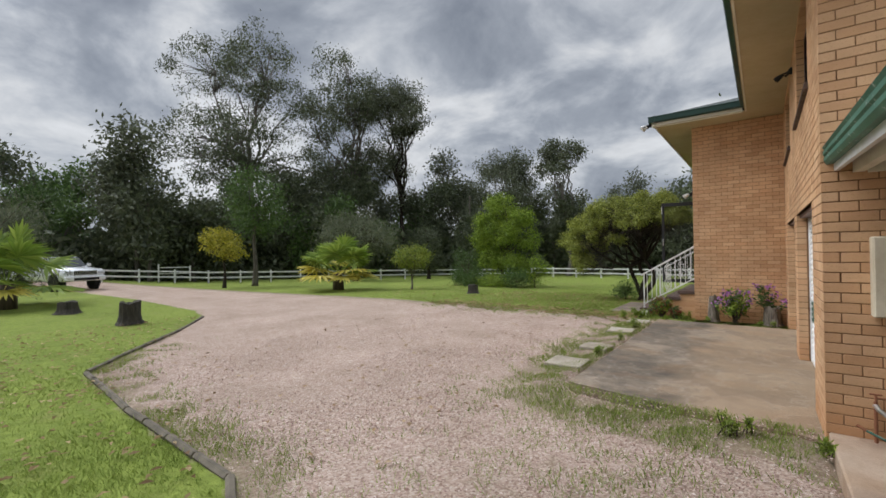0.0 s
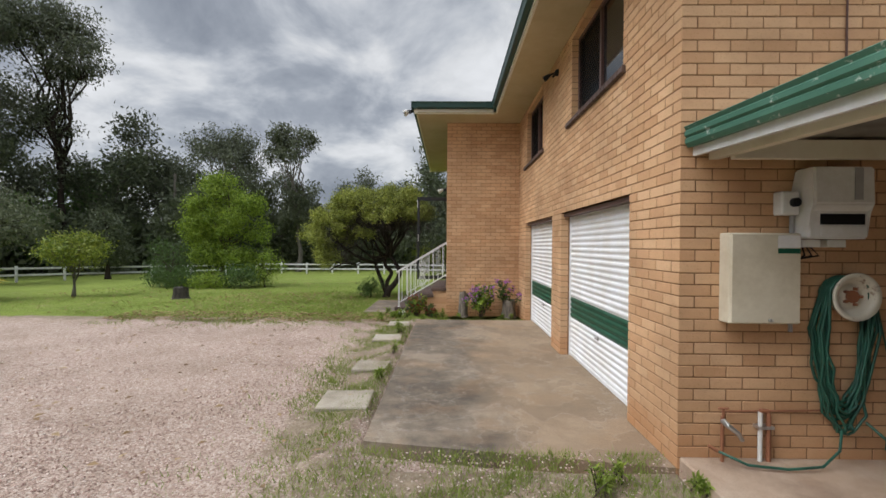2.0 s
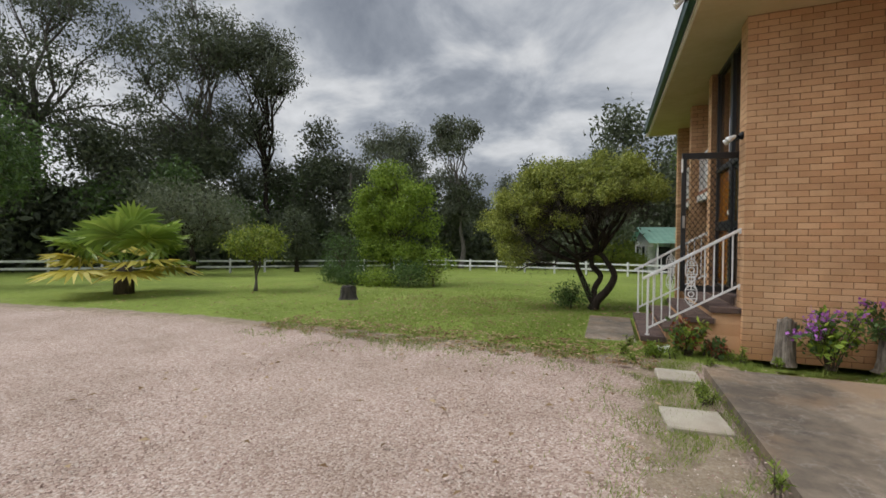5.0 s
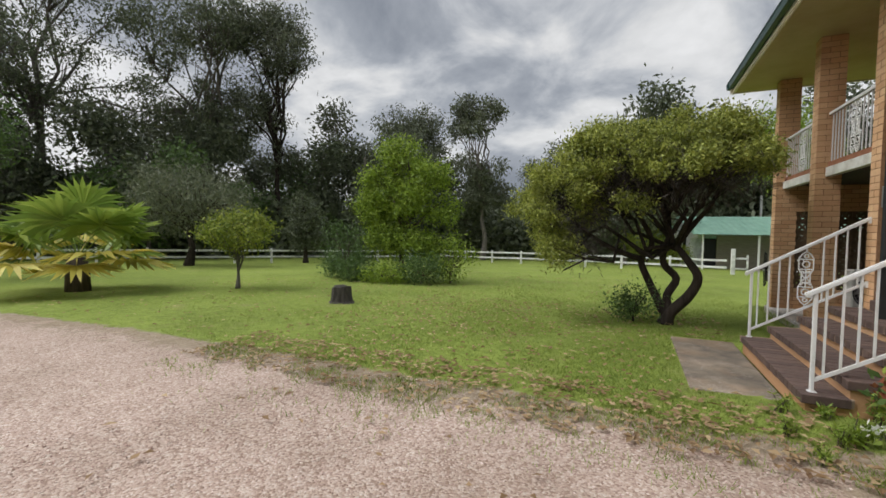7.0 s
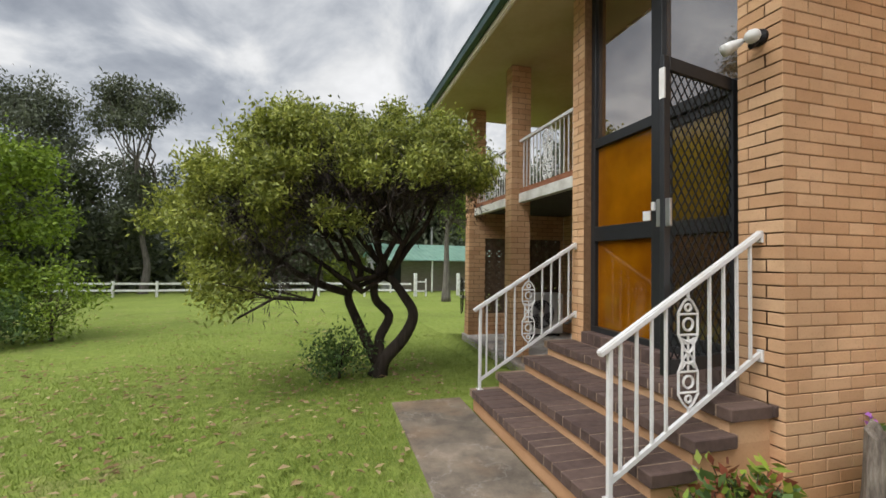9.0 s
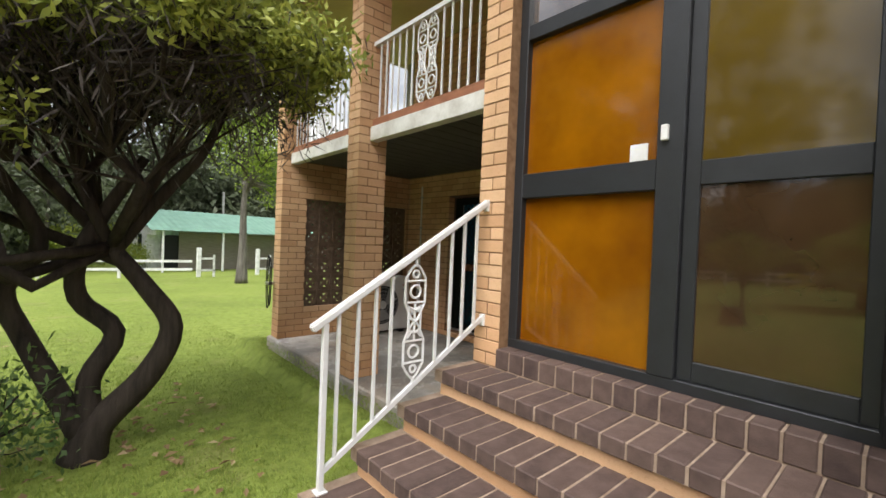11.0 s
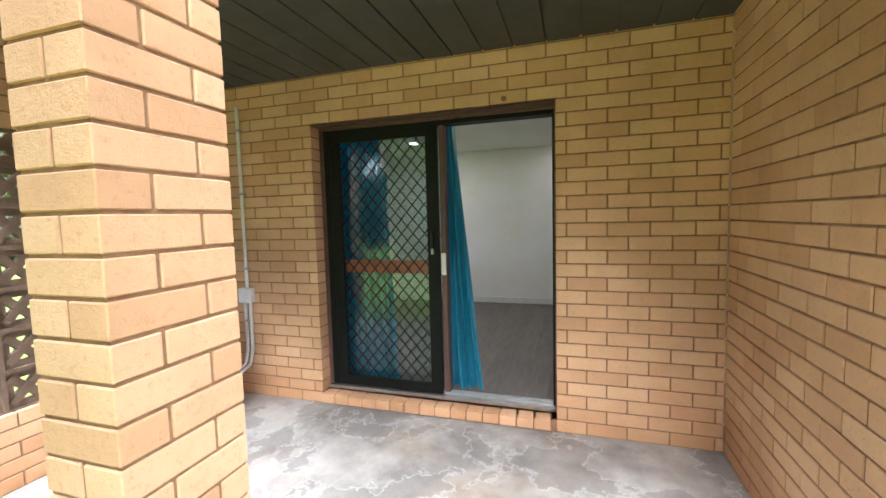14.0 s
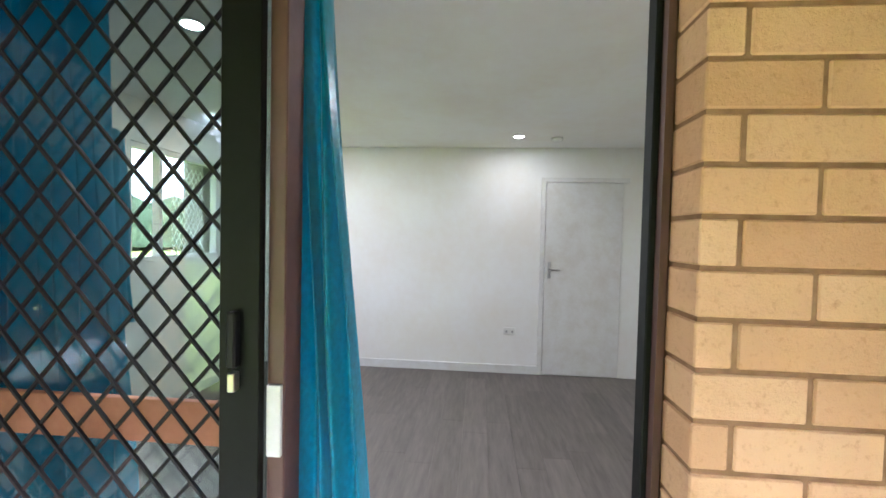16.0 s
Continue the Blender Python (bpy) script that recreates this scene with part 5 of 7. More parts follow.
struct("ceiling_room", boxes((RX0 - 0.02, RX1 + 0.1, RY0 - 0.1, RY1 + 0.1, RZ1, RZ1 + 0.05)), "plaster", "white room ceiling", "ceiling")
struct("baseboard", boxes((RX1 - 0.014, RX1, 14.6, RY1, RZ0, RZ0 + 0.09), (RX0, RX1 - 0.014, RY1 - 0.014, RY1, RZ0, RZ0 + 0.09), bevel=0.002), "white", "white skirting board", "baseboard")
d5 = new("door_5")
d5.matrix_basis = pose(RX1, 14.585, RZ0, 0, 0, -90)
tagged(d5, "plain white inner door, closed", "door", kind="structure")
part("door_leaf", boxes((0.0, 0.78, -0.012, 0.02, 0.008, 2.03), bevel=0.003), "white", d5)
part("architrave", boxes((-0.05, -0.004, -0.018, 0, 0, 2.08), (-0.004, 0.84, -0.018, 0, 2.036, 2.08)), "white", d5)
bm = boxes((0.035, 0.07, -0.02, -0.012, 1.03, 1.20), bevel=0.003)
tube(bm, [(0.052, -0.02, 1.12), (0.052, -0.055, 1.12), (0.155, -0.055, 1.12)], 0.008, 8)
part("door_handle", bm, "chrome", d5, "steel lever handle")
po = thing("power_outlet", (RX1, 14.93, 0.475), "white double power outlet on the wall", "outlet", rz=-90)
part("plate", boxes((-0.06, 0.06, -0.012, 0, 0, 0.075), bevel=0.004), "plastic_white", po)
for x in (-0.04, 0.02):
    part("socket", boxes((x, x + 0.02, -0.015, -0.012, 0.02, 0.045)), "plastic_grey", po)
m = Mat("lamp_glow", 0.5)
M["glow"] = m.color((1, 1, 1)).set(Emission_Color=(1.0, 0.95, 0.88, 1), Emission_Strength=2.2).m
# the last two spots are unseen lamps, added to brighten the room
for x, y in ((4.08, 14.93), (1.95, 16.6), (3.5, 16.9), (1.95, 14.4)):
    dl = thing("downlight", (x, y, RZ1), "round white recessed downlight, switched on; two of the four are added", "downlight", "ceiling downlights")
    part("trim_ring", lathe(bmesh.new(), [(0.058, 0.0), (0.058, -0.006), (0.045, -0.008), (0.045, -0.003)], 20), "plastic_white", dl)
    part("lens", lathe(bmesh.new(), [(0.044, -0.003), (0.044, -0.0075)], 20), "glow", dl, "glowing lens")
    lm = bpy.data.lights.new("downlight_lamp", "AREA")
    lm.shape, lm.size, lm.energy, lm.color = "DISK", 0.09, 0.25 if x > 4 else 1.0, (1.0, 0.96, 0.90)
    lo = new("downlight_lamp", lm)
    lo.matrix_world = look((x, y, RZ1 - 0.012), (x, y, 0))
sd = thing("smoke_detector", (4.16, 14.566, RZ1), "white round smoke detector on the ceiling", "smoke detector")
part("body", lathe(bmesh.new(), [(0.055, 0.0), (0.055, -0.02), (0.04, -0.035), (0, -0.037)], 20), "plastic_white", sd, smooth=True)
win = new("window_5")
win.matrix_basis = pose(2.9, RY1, 1.26)
tagged(win, "aluminium room window onto the garden", "window", kind="structure")
part("window_frame", boxes((0, 1.05, 0.02, 0.08, 0, 0.04), (0, 1.05, 0.02, 0.08, 0.84, 0.88), (0, 0.04, 0.02, 0.08, 0.04, 0.84), (1.01, 1.05, 0.02, 0.08, 0.04, 0.84), (0.30, 0.335, 0.02, 0.08, 0.04, 0.84)), "white", win)
g = part("security_screen", diamond_mesh(0.4, 0.74, 0.06, 0.09, 0.003), "plastic_white", win, "pale diamond mesh")
g.location = (0.5, 0.07, 0.04)
m = Mat("teal_curtain", 0.30, spec=0.7)
M["teal"] = m.color(m.ramp(m.noise(60, 2), (0.3, (0.003, 0.25, 0.38)), (0.7, (0.008, 0.36, 0.54)))).set(Sheen_Weight=0.3).m


def curtain(name, base, rz, w_top, w_low, h, folds, depth, label, tie=None):
    r = thing(name, base, label, "curtain", rz=rz)
    bm = bmesh.new()
    n, k = folds * 12, 26
    rows = []
    for j in range(k + 1):
        t = j / k
        w = w_low + (w_top - w_low) * t
        if tie:
            w -= (w - w_top * 0.75) * 0.55 * math.exp(-((t - tie) / 0.13) ** 2)
        rows.append([bm.verts.new((w * i / n + 0.006 * math.sin(5 * t + i * 0.3), depth * (0.55 + 0.45 * (1 - t)) * math.sin(2 * math.pi * folds * i / n + 0.9 * math.sin(2.2 * t)) + 0.012 * math.sin(9 * t + i * 0.21), h * t)) for i in range(n + 1)])
    for a, b in zip(rows, rows[1:]):
        for i in range(n):
            bm.faces.new((a[i], a[i + 1], b[i + 1], b[i]))
    bmesh.ops.solidify(bm, geom=list(bm.faces), thickness=0.003)
    part("drape", bm, "teal", r, smooth=True)
    return r


curtain("curtain", (XV + 0.29, 15.74, RZ0 + 0.06), -90, 0.08, 0.27, 2.10, 4, 0.04, "teal satin curtain gathered beside the open sliding door")
curtain("curtain", (XV + 0.34, 16.72, RZ0 + 0.02), -90, 0.42, 0.54, 2.10, 7, 0.03, "teal curtain hanging behind the fixed glass")
curtain("curtain", (2.5, RY1 - 0.08, RZ0 + 0.8), 0, 0.28, 0.34, 1.3, 5, 0.025, "teal curtain beside the room window")
curtain("curtain", (3.93, RY1 - 0.08, RZ0 + 0.8), 0, 0.30, 0.28, 1.3, 4, 0.025, "teal curtain beside the room window")
rod = thing("curtain_rod", (XV + 0.30, 14.9, RZ0 + 2.17), "thin dark curtain rod over the sliding door", "curtain rod")
part("rod", tube(bmesh.new(), [(0, 0, 0), (0, 1.9, 0)], 0.01, 8), "bronze", rod)

# ---- loose things round the house ----
for x, y, s, rz in ((-2.38, 5.74, 0.54, 2), (-2.34, 7.01, 0.46, -3), (-2.38, 8.77, 0.49, 4), (-2.33, 10.1, 0.44, 1)):
    pv = thing("stepping_stone", (x, y, -0.05), "square pale concrete stepping stone in weedy gravel", "paver", "stepping stones beside the apron", rz)
    part("stone", boxes((-s / 2, s / 2, -s * 0.48, s * 0.48, -0.03, 0.055), bevel=0.012), "paver", pv)
m = Mat("weathered_log", 0.9).world()
M["log"] = m.color(m.ramp(m.noise(9, 6, 0.7, m.stretch(3, 3, 0.5)), (0.3, (0.055, 0.045, 0.036)), (0.5, (0.16, 0.13, 0.10)), (0.7, (0.30, 0.26, 0.21)))).bump(m.noise(14, 5, 0.7, m.stretch(3, 3, 0.4)), 0.8, 0.02).m
m = Mat("burnt_stump", 0.95).world()
M["stump"] = m.color(m.ramp(m.noise(7, 6, 0.7, m.stretch(2, 2, 0.5)), (0.3, (0.020, 0.017, 0.014)), (0.7, (0.085, 0.072, 0.058)))).bump(m.noise(14, 5, 0.7, m.stretch(3, 3, 0.4)), 0.9, 0.03).m


def stump(name, loc, r, h, mat, label, seed, hollow=0.0, lean=0.0):
    rs = random.Random(seed)
    root = thing(name, loc, label, "stump" if mat == "stump" else "log")
    n, rows = 18, []
    bm = bmesh.new()
    ph = [rs.uniform(0, 6.3) for _ in range(4)]
    for k, (t, f) in enumerate(((0, 1.35), (0.12, 1.12), (0.4, 0.98), (0.75, 0.94), (1.0, 0.9), (1.0, 0.55), (0.9, 0.3))):
        ring = []
        for i in range(n):
            a = 2 * math.pi * i / n
            q = r * f * (1 + 0.10 * math.sin(3 * a + ph[0]) + 0.07 * math.sin(5 * a + ph[1] + t * 2) + rs.uniform(-0.03, 0.03))
            if hollow:
                q *= 1 - hollow * math.exp(-((a - 4.0) / 0.4) ** 2)
            top = h * t + (0.05 * h * math.sin(2 * a + ph[2]) + 0.03 * h * math.sin(5 * a + ph[3]) if t > 0.85 else 0)
            ring.append(bm.verts.new((q * math.cos(a) + lean * t, q * math.sin(a), top)))
        rows.append(ring)
    for a, b in zip(rows, rows[1:]):
        for i in range(n):
            bm.faces.new((a[i], a[(i + 1) % n], b[(i + 1) % n], b[i]))
    bm.faces.new(rows[-1])
    part("trunk_section", bm, mat, root, smooth=False)


stump("log", (-0.95, 11.28, -0.05), 0.105, 0.58, "log", "upright grey weathered hollow log before the brick wall", 1, 0.5, 0.02)
stump("log", (0.16, 11.3, -0.05), 0.15, 0.40, "log", "squat weathered log by the garage corner", 2, 0.2)
stump("tree_stump", (-9.85, 14.55, -0.05), 0.22, 0.36, "stump", "dark tree stump on the lawn", 3)
stump("tree_stump", (-17.1, 2.82, -0.04), 0.27, 0.36, "stump", "dark tree stump on the lawn", 4)
stump("tree_stump", (-12.95, 3.2, -0.03), 0.25, 0.55, "stump", "dark hollow tree stump on the lawn", 5, 0.3)
hz = thing("hose_bracket", (XF - 0.01, YE + 0.18, 0.60), "black hose coiled on a bracket at the wall's end", "hose")
bm = bmesh.new()
for k in range(2):
    tube(bm, [(-0.05 - 0.02 * k, 0.02 + 0.07 * math.cos(a), 0.18 + (0.34 + 0.03 * k) * math.sin(a)) for a in np.linspace(0, 2 * math.pi, 25)], 0.008, 6, False)
part("hose", bm, "black", hz, "black rubber hose")
part("bracket", boxes((-0.10, 0.0, -0.04, 0.06, 0.14, 0.18), bevel=0.004), "chrome", hz)
# garden edging along the island and the north edge
m = Mat("mossy_edging", 0.95).world()
M["edging"] = m.color(m.ramp(m.noise(6, 5), (0.3, (0.07, 0.06, 0.045)), (0.7, (0.19, 0.16, 0.12)))).m
bm = bmesh.new()
pts = [(-12.5, 4.8), (-10.5, 3.4), (-8.8, 2.05), (-7.5, 1.15), (-5.2, 0.98), (-3.0, 0.96), (-1.7, 0.35), (-1.35, -1.5)]
for (ax, ay), (bx, by) in zip(pts, pts[1:]):
    n = max(1, int(math.hypot(bx - ax, by - ay) / 0.5))
    for k in range(n):
        a, b = k / n, (k + 0.94) / n
        p, q = Vector((ax + (bx - ax) * a, ay + (by - ay) * a, 0)), Vector((ax + (bx - ax) * b, ay + (by - ay) * b, 0))
        for v in (p, q):
            v.z = float(ground_z(v.x, v.y)) + 0.02 + rh.uniform(-0.008, 0.008)
        tube(bm, [p, q], 0.035, 6)
struct("trim_edging", bm, "edging", "low grey garden edging along the lawn", "edging")

# ---- trees and plants ----


def leaf_material(name, lo, mid, hi, rough=0.55):
    m = Mat(name, rough, spec=0.35)
    r = m.n.new("ShaderNodeNewGeometry").outputs["Random Per Island"]
    c = m.ramp(r, (0.0, lo), (0.55, mid), (1.0, hi))
    m.color(m.mix(0.35, c, m.ramp(m.noise(0.8, 4), (0.35, lo), (0.65, hi))))
    tr = m.n.new("ShaderNodeBsdfTranslucent")
    m.l.new(c, tr.inputs["Color"])
    mx = m.n.new("ShaderNodeMixShader")
    mx.inputs[0].default_value = 0.3
    out = m.n["Material Output"]
    m.l.new(m.b.outputs[0], mx.inputs[1])
    m.l.new(tr.outputs[0], mx.inputs[2])
    m.l.new(mx.outputs[0], out.inputs["Surface"])
    return m.m


M["gum_leaf"] = leaf_material("gum_leaf", (0.058, 0.070, 0.040), (0.100, 0.116, 0.066), (0.155, 0.172, 0.104))
M["far_leaf"] = leaf_material("wood_leaf", (0.052, 0.066, 0.036), (0.092, 0.112, 0.060), (0.150, 0.170, 0.092))
M["lush_leaf"] = leaf_material("lush_leaf", (0.085, 0.135, 0.016), (0.20, 0.30, 0.034), (0.36, 0.46, 0.06))
M["brush_leaf"] = leaf_material("bottlebrush_leaf", (0.070, 0.092, 0.020), (0.23, 0.27, 0.046), (0.48, 0.50, 0.105))
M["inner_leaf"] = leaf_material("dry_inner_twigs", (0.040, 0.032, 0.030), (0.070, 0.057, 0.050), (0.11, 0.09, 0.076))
M["citrus_leaf"] = leaf_material("citrus_leaf", (0.10, 0.15, 0.022), (0.21, 0.27, 0.040), (0.38, 0.40, 0.065))
M["yellow_leaf"] = leaf_material("golden_leaf", (0.22, 0.22, 0.024), (0.36, 0.34, 0.035), (0.50, 0.44, 0.06))
M["weep_leaf"] = leaf_material("greygreen_leaf", (0.085, 0.105, 0.058), (0.13, 0.15, 0.085), (0.21, 0.22, 0.13))
M["shrub_leaf"] = leaf_material("shrub_leaf", (0.045, 0.085, 0.024), (0.080, 0.14, 0.036), (0.13, 0.20, 0.055))
M["palm_leaf"] = leaf_material("palm_leaf", (0.13, 0.21, 0.035), (0.24, 0.34, 0.06), (0.36, 0.44, 0.09), 0.45)
M["old_palm"] = leaf_material("yellowed_palm_leaf", (0.42, 0.34, 0.05), (0.60, 0.50, 0.08), (0.70, 0.62, 0.16), 0.5)
M["red_leaf"] = leaf_material("coppery_leaf", (0.14, 0.035, 0.022), (0.26, 0.07, 0.035), (0.34, 0.14, 0.06))
M["petal"] = leaf_material("purple_petal", (0.30, 0.08, 0.36), (0.45, 0.14, 0.52), (0.60, 0.26, 0.66))
M["white_petal"] = leaf_material("white_petal", (0.65, 0.65, 0.6), (0.75, 0.75, 0.7), (0.8, 0.8, 0.76))
M["dead_leaf"] = leaf_material("fallen_leaf", (0.15, 0.085, 0.04), (0.30, 0.19, 0.09), (0.50, 0.38, 0.22), 0.8)
M["grass_blade"] = leaf_material("grass_blade", (0.13, 0.19, 0.030), (0.21, 0.285, 0.048), (0.32, 0.37, 0.085), 0.6)


def bark(name, lo, hi, stretchz=0.25):
    m = Mat(name, 0.9, spec=0.2)
    t = m.noise(6, 6, 0.7, m.stretch(2.2, 2.2, stretchz))
    return m.color(m.ramp(t, (0.32, lo), (0.68, hi))).bump(t, 0.8, 0.03).m


M["dark_bark"] = bark("dark_bark", (0.018, 0.014, 0.011), (0.060, 0.046, 0.036))
M["grey_bark"] = bark("grey_bark", (0.06, 0.052, 0.044), (0.20, 0.18, 0.155))
M["brown_bark"] = bark("brown_bark", (0.045, 0.034, 0.025), (0.13, 0.10, 0.075))


def leaves_np(rng, centres, each, spread, length, width, droop=0.0, flat=1.0):
    """Pointed leaves scattered round centres: vertices and faces."""
    c = np.repeat(np.asarray(centres, float), each, 0)
    n = len(c)
    p = c + rng.normal(0, 1, (n, 3)) * spread * np.array([1, 1, flat])
    d = rng.normal(0, 1, (n, 3))
    d[:, 2] -= droop
    d /= np.linalg.norm(d, axis=1)[:, None]
    s = np.cross(d, rng.normal(0, 1, (n, 3)))
    s /= np.linalg.norm(s, axis=1)[:, None] + 1e-9
    L = length * rng.uniform(0.6, 1.3, (n, 1))
    w = width * rng.uniform(0.7, 1.2, (n, 1))
    v = np.stack([p, p + d * L * 0.45 + s * w, p + d * L, p + d * L * 0.5 - s * w], 1).reshape(-1, 3)
    f = np.arange(n * 4).reshape(n, 4)
    return v, f


def tree(name, loc, label, blobs, trunk, bark_mat, leaf_mat, seed, targets=60, each=80, spread=0.3, leaf=(0.10, 0.02), r0=0.12, limbs=5, droop=0.3, group="", wob=0.12, extra=None, flat=0.8, skirt=-1.0):
    """A tree: a tapered trunk along points, limbs to the crown's blobs (x, y, z, rx, ry, rz), branches to targets, and leaves round them."""
    rng, rs = np.random.RandomState(seed), random.Random(seed)
    root = thing(name, loc, label, "tree", group)
    wood = bmesh.new()
    pts = [Vector(p) for p in trunk]
    rad = [r0 * (1 - 0.55 * i / max(1, len(pts) - 1)) for i in range(len(pts))]
    rad[0] *= 1.35
    tube(wood, *eased(pts, rad), 14)
    fork, rf = pts[-1], rad[-1]
    arms = []
    vol = np.array([b[3] * b[4] * b[5] for b in blobs])
    for k in range(limbs):
        b = blobs[k % len(blobs)]
        e = Vector(b[:3]) + Vector([rs.uniform(-0.5, 0.5) * b[3 + i] for i in range(3)])
        s = fork if k % 3 else pts[-2] + (fork - pts[-2]) * rs.uniform(0.3, 1)
        path = [s]
        for i in range(1, 6):
            t = i / 5
            q = s.lerp(e, t) + Vector([rs.uniform(-1, 1) for _ in range(3)]) * wob * (e - s).length * (1 - t * 0.5) * 0.6
            q.z += 0.08 * (e - s).length * math.sin(math.pi * t)
            path.append(q)
        arms.append(path)
        tube(wood, path, [rf * 0.75 * (1 - 0.8 * i / 5) + 0.006 for i in range(6)], 6)
    tips = []
    for k in range(targets):
        b = blobs[rng.choice(len(blobs), p=vol / vol.sum())]
        d = rng.normal(0, 1, 3)
        d /= np.linalg.norm(d)
        if d[2] < skirt:
            d[2] = -d[2]
        q = Vector(np.array(b[:3]) + d * np.array(b[3:]) * rng.uniform(0.55, 1.0))
        tips.append(q)
        arm = min(arms, key=lambda a: min((q - p).length for p in a[2:]))
        i = min(range(1, 6), key=lambda i: (q - arm[i]).length + 0.15 * i)
        s = arm[max(1, i - 1)]
        mid = s.lerp(q, 0.5) + Vector([rs.uniform(-1, 1) for _ in range(3)]) * 0.14 * (q - s).length
        tube(wood, [s, mid, q], [rf * 0.20 + 0.004, rf * 0.11 + 0.003, 0.003], 4, False)
    part("trunk", wood, bark_mat, root, smooth=True)
    v, f = leaves_np(rng, [t[:] for t in tips], each, spread, leaf[0], leaf[1], droop, flat)
    ob = new("crown", mesh_np("crown", v, f, leaf_mat))
    ob.parent = root
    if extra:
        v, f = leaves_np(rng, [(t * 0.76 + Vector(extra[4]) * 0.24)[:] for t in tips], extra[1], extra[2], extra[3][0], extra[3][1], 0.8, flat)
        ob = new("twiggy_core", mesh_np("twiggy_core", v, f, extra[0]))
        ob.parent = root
    return root


# the leaning bottlebrush by the steps
tree("bottlebrush_tree", (-3.42, 15.6, -0.05), "spreading bottlebrush tree with twisted dark trunks on the lawn",
     [(-0.9, -0.1, 2.75, 1.15, 1.1, 0.75), (0.4, 0.0, 2.95, 1.1, 1.1, 0.68), (1.05, -0.2, 2.75, 0.6, 0.7, 0.5), (-1.8, -0.2, 2.15, 0.8, 0.85, 0.8), (-2.05, -0.4, 1.35, 0.5, 0.55, 0.6), (-1.7, -0.8, 1.05, 0.38, 0.4, 0.45), (-2.35, -0.2, 1.9, 0.5, 0.6, 0.7), (-0.2, 0.7, 2.9, 1.3, 0.9, 0.7), (0.3, -0.9, 2.65, 1.0, 0.6, 0.5), (-1.1, -0.8, 2.25, 0.75, 0.5, 0.55), (1.5, -0.9, 2.55, 0.32, 0.45, 0.3)],
     [(0.0, 0.0, 0), (0.08, -0.02, 0.22), (0.34, -0.1, 0.52), (0.47, -0.15, 0.84), (0.33, -0.1, 1.1), (0.12, 0.0, 1.38)], "dark_bark", "brush_leaf", 21, 330, 330, 0.10, (0.07, 0.0135), 0.11, 9, 0.1, wob=0.32,
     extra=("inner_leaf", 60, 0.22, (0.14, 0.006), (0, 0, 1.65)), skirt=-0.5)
bb2 = bpy.data.objects["bottlebrush_tree"]
bb2.scale = (1.0, 1.0, 1.05)
bm = bmesh.new()
tube(bm, *eased([(0.05, 0, 0.2), (0.02, 0.05, 0.5), (0.16, 0.08, 0.8), (-0.05, 0.1, 1.05), (-0.02, 0.05, 1.4), (0.3, 0, 2.0)], [0.075, 0.07, 0.065, 0.06, 0.055, 0.03]), 14)
tube(bm, *eased([(0.0, 0, 0.15), (-0.3, 0.25, 0.75), (-0.42, 0.3, 1.1), (-0.25, 0.2, 1.45), (-0.7, 0, 2.2)], [0.08, 0.065, 0.06, 0.05, 0.03]), 14)
tube(bm, *eased([(-0.42, 0.3, 1.1), (-0.85, 0.1, 1.25), (-1.3, 0, 1.5), (-1.9, -0.2, 2.0)], [0.055, 0.05, 0.04, 0.02]), 12)
tube(bm, *eased([(0.12, 0, 1.35), (0.4, -0.05, 1.75), (0.62, -0.2, 2.05), (0.8, -0.15, 2.45), (1.0, -0.3, 2.85)], [0.06, 0.045, 0.035, 0.025, 0.008]), 12)
part("side_trunk", bm, "dark_bark", bb2, smooth=True)
# low suckers at its foot
tree("sapling", (-3.95, 15.6, -0.05), "low leafy suckers at the foot of the bottlebrush", [(0, 0, 0.35, 0.45, 0.4, 0.3)], [(0, 0, 0), (0, 0, 0.15)], "dark_bark", "shrub_leaf", 5, 26, 55, 0.12, (0.07, 0.014), 0.02, 6)
# the round bright green tree in its bed
tree("garden_tree", (-11.8, 20.5, -0.05), "dense bright green garden tree in an overgrown bed",
     [(0.1, 0, 4.5, 0.8, 0.8, 0.7), (-0.65, 0, 3.6, 0.75, 0.8, 0.6), (0.95, 0.2, 3.7, 0.7, 0.8, 0.6), (-1.15, 0, 2.6, 0.7, 0.8, 0.6), (0.3, -0.3, 2.9, 0.9, 0.8, 0.6), (1.35, 0.2, 2.6, 0.7, 0.7, 0.6), (-0.2, 0, 1.6, 1.1, 1.0, 0.6), (0.9, 0, 1.4, 0.8, 0.8, 0.5)], [(0, 0, 0), (0.05, 0, 0.8), (0.1, 0, 1.6)], "brown_bark", "lush_leaf", 22, 170, 170, 0.20, (0.115, 0.032), 0.13, 9, 0.3)
for k, (x, y, r, h, mt) in enumerate(((-13.6, 19.7, 0.9, 2.1, "shrub_leaf"), (-12.8, 19.2, 0.7, 0.8, "shrub_leaf"), (-10.4, 19.5, 0.8, 0.9, "shrub_leaf"), (-9.7, 20.3, 0.8, 1.6, "lush_leaf"), (-11.5, 19.1, 0.8, 0.6, "lush_leaf"), (-14.2, 20.2, 0.6, 1.0, "shrub_leaf"))):
    tree("shrub", (x, y, -0.05), "tangled garden shrub in the overgrown bed", [(0, 0, h * 0.55, r, r, h * 0.5)], [(0, 0, 0), (0, 0, h * 0.3)], "brown_bark", mt, 40 + k, 45, 50, 0.2, (0.11, 0.022), 0.03, 7, 0.2, "shrubs of the overgrown bed")
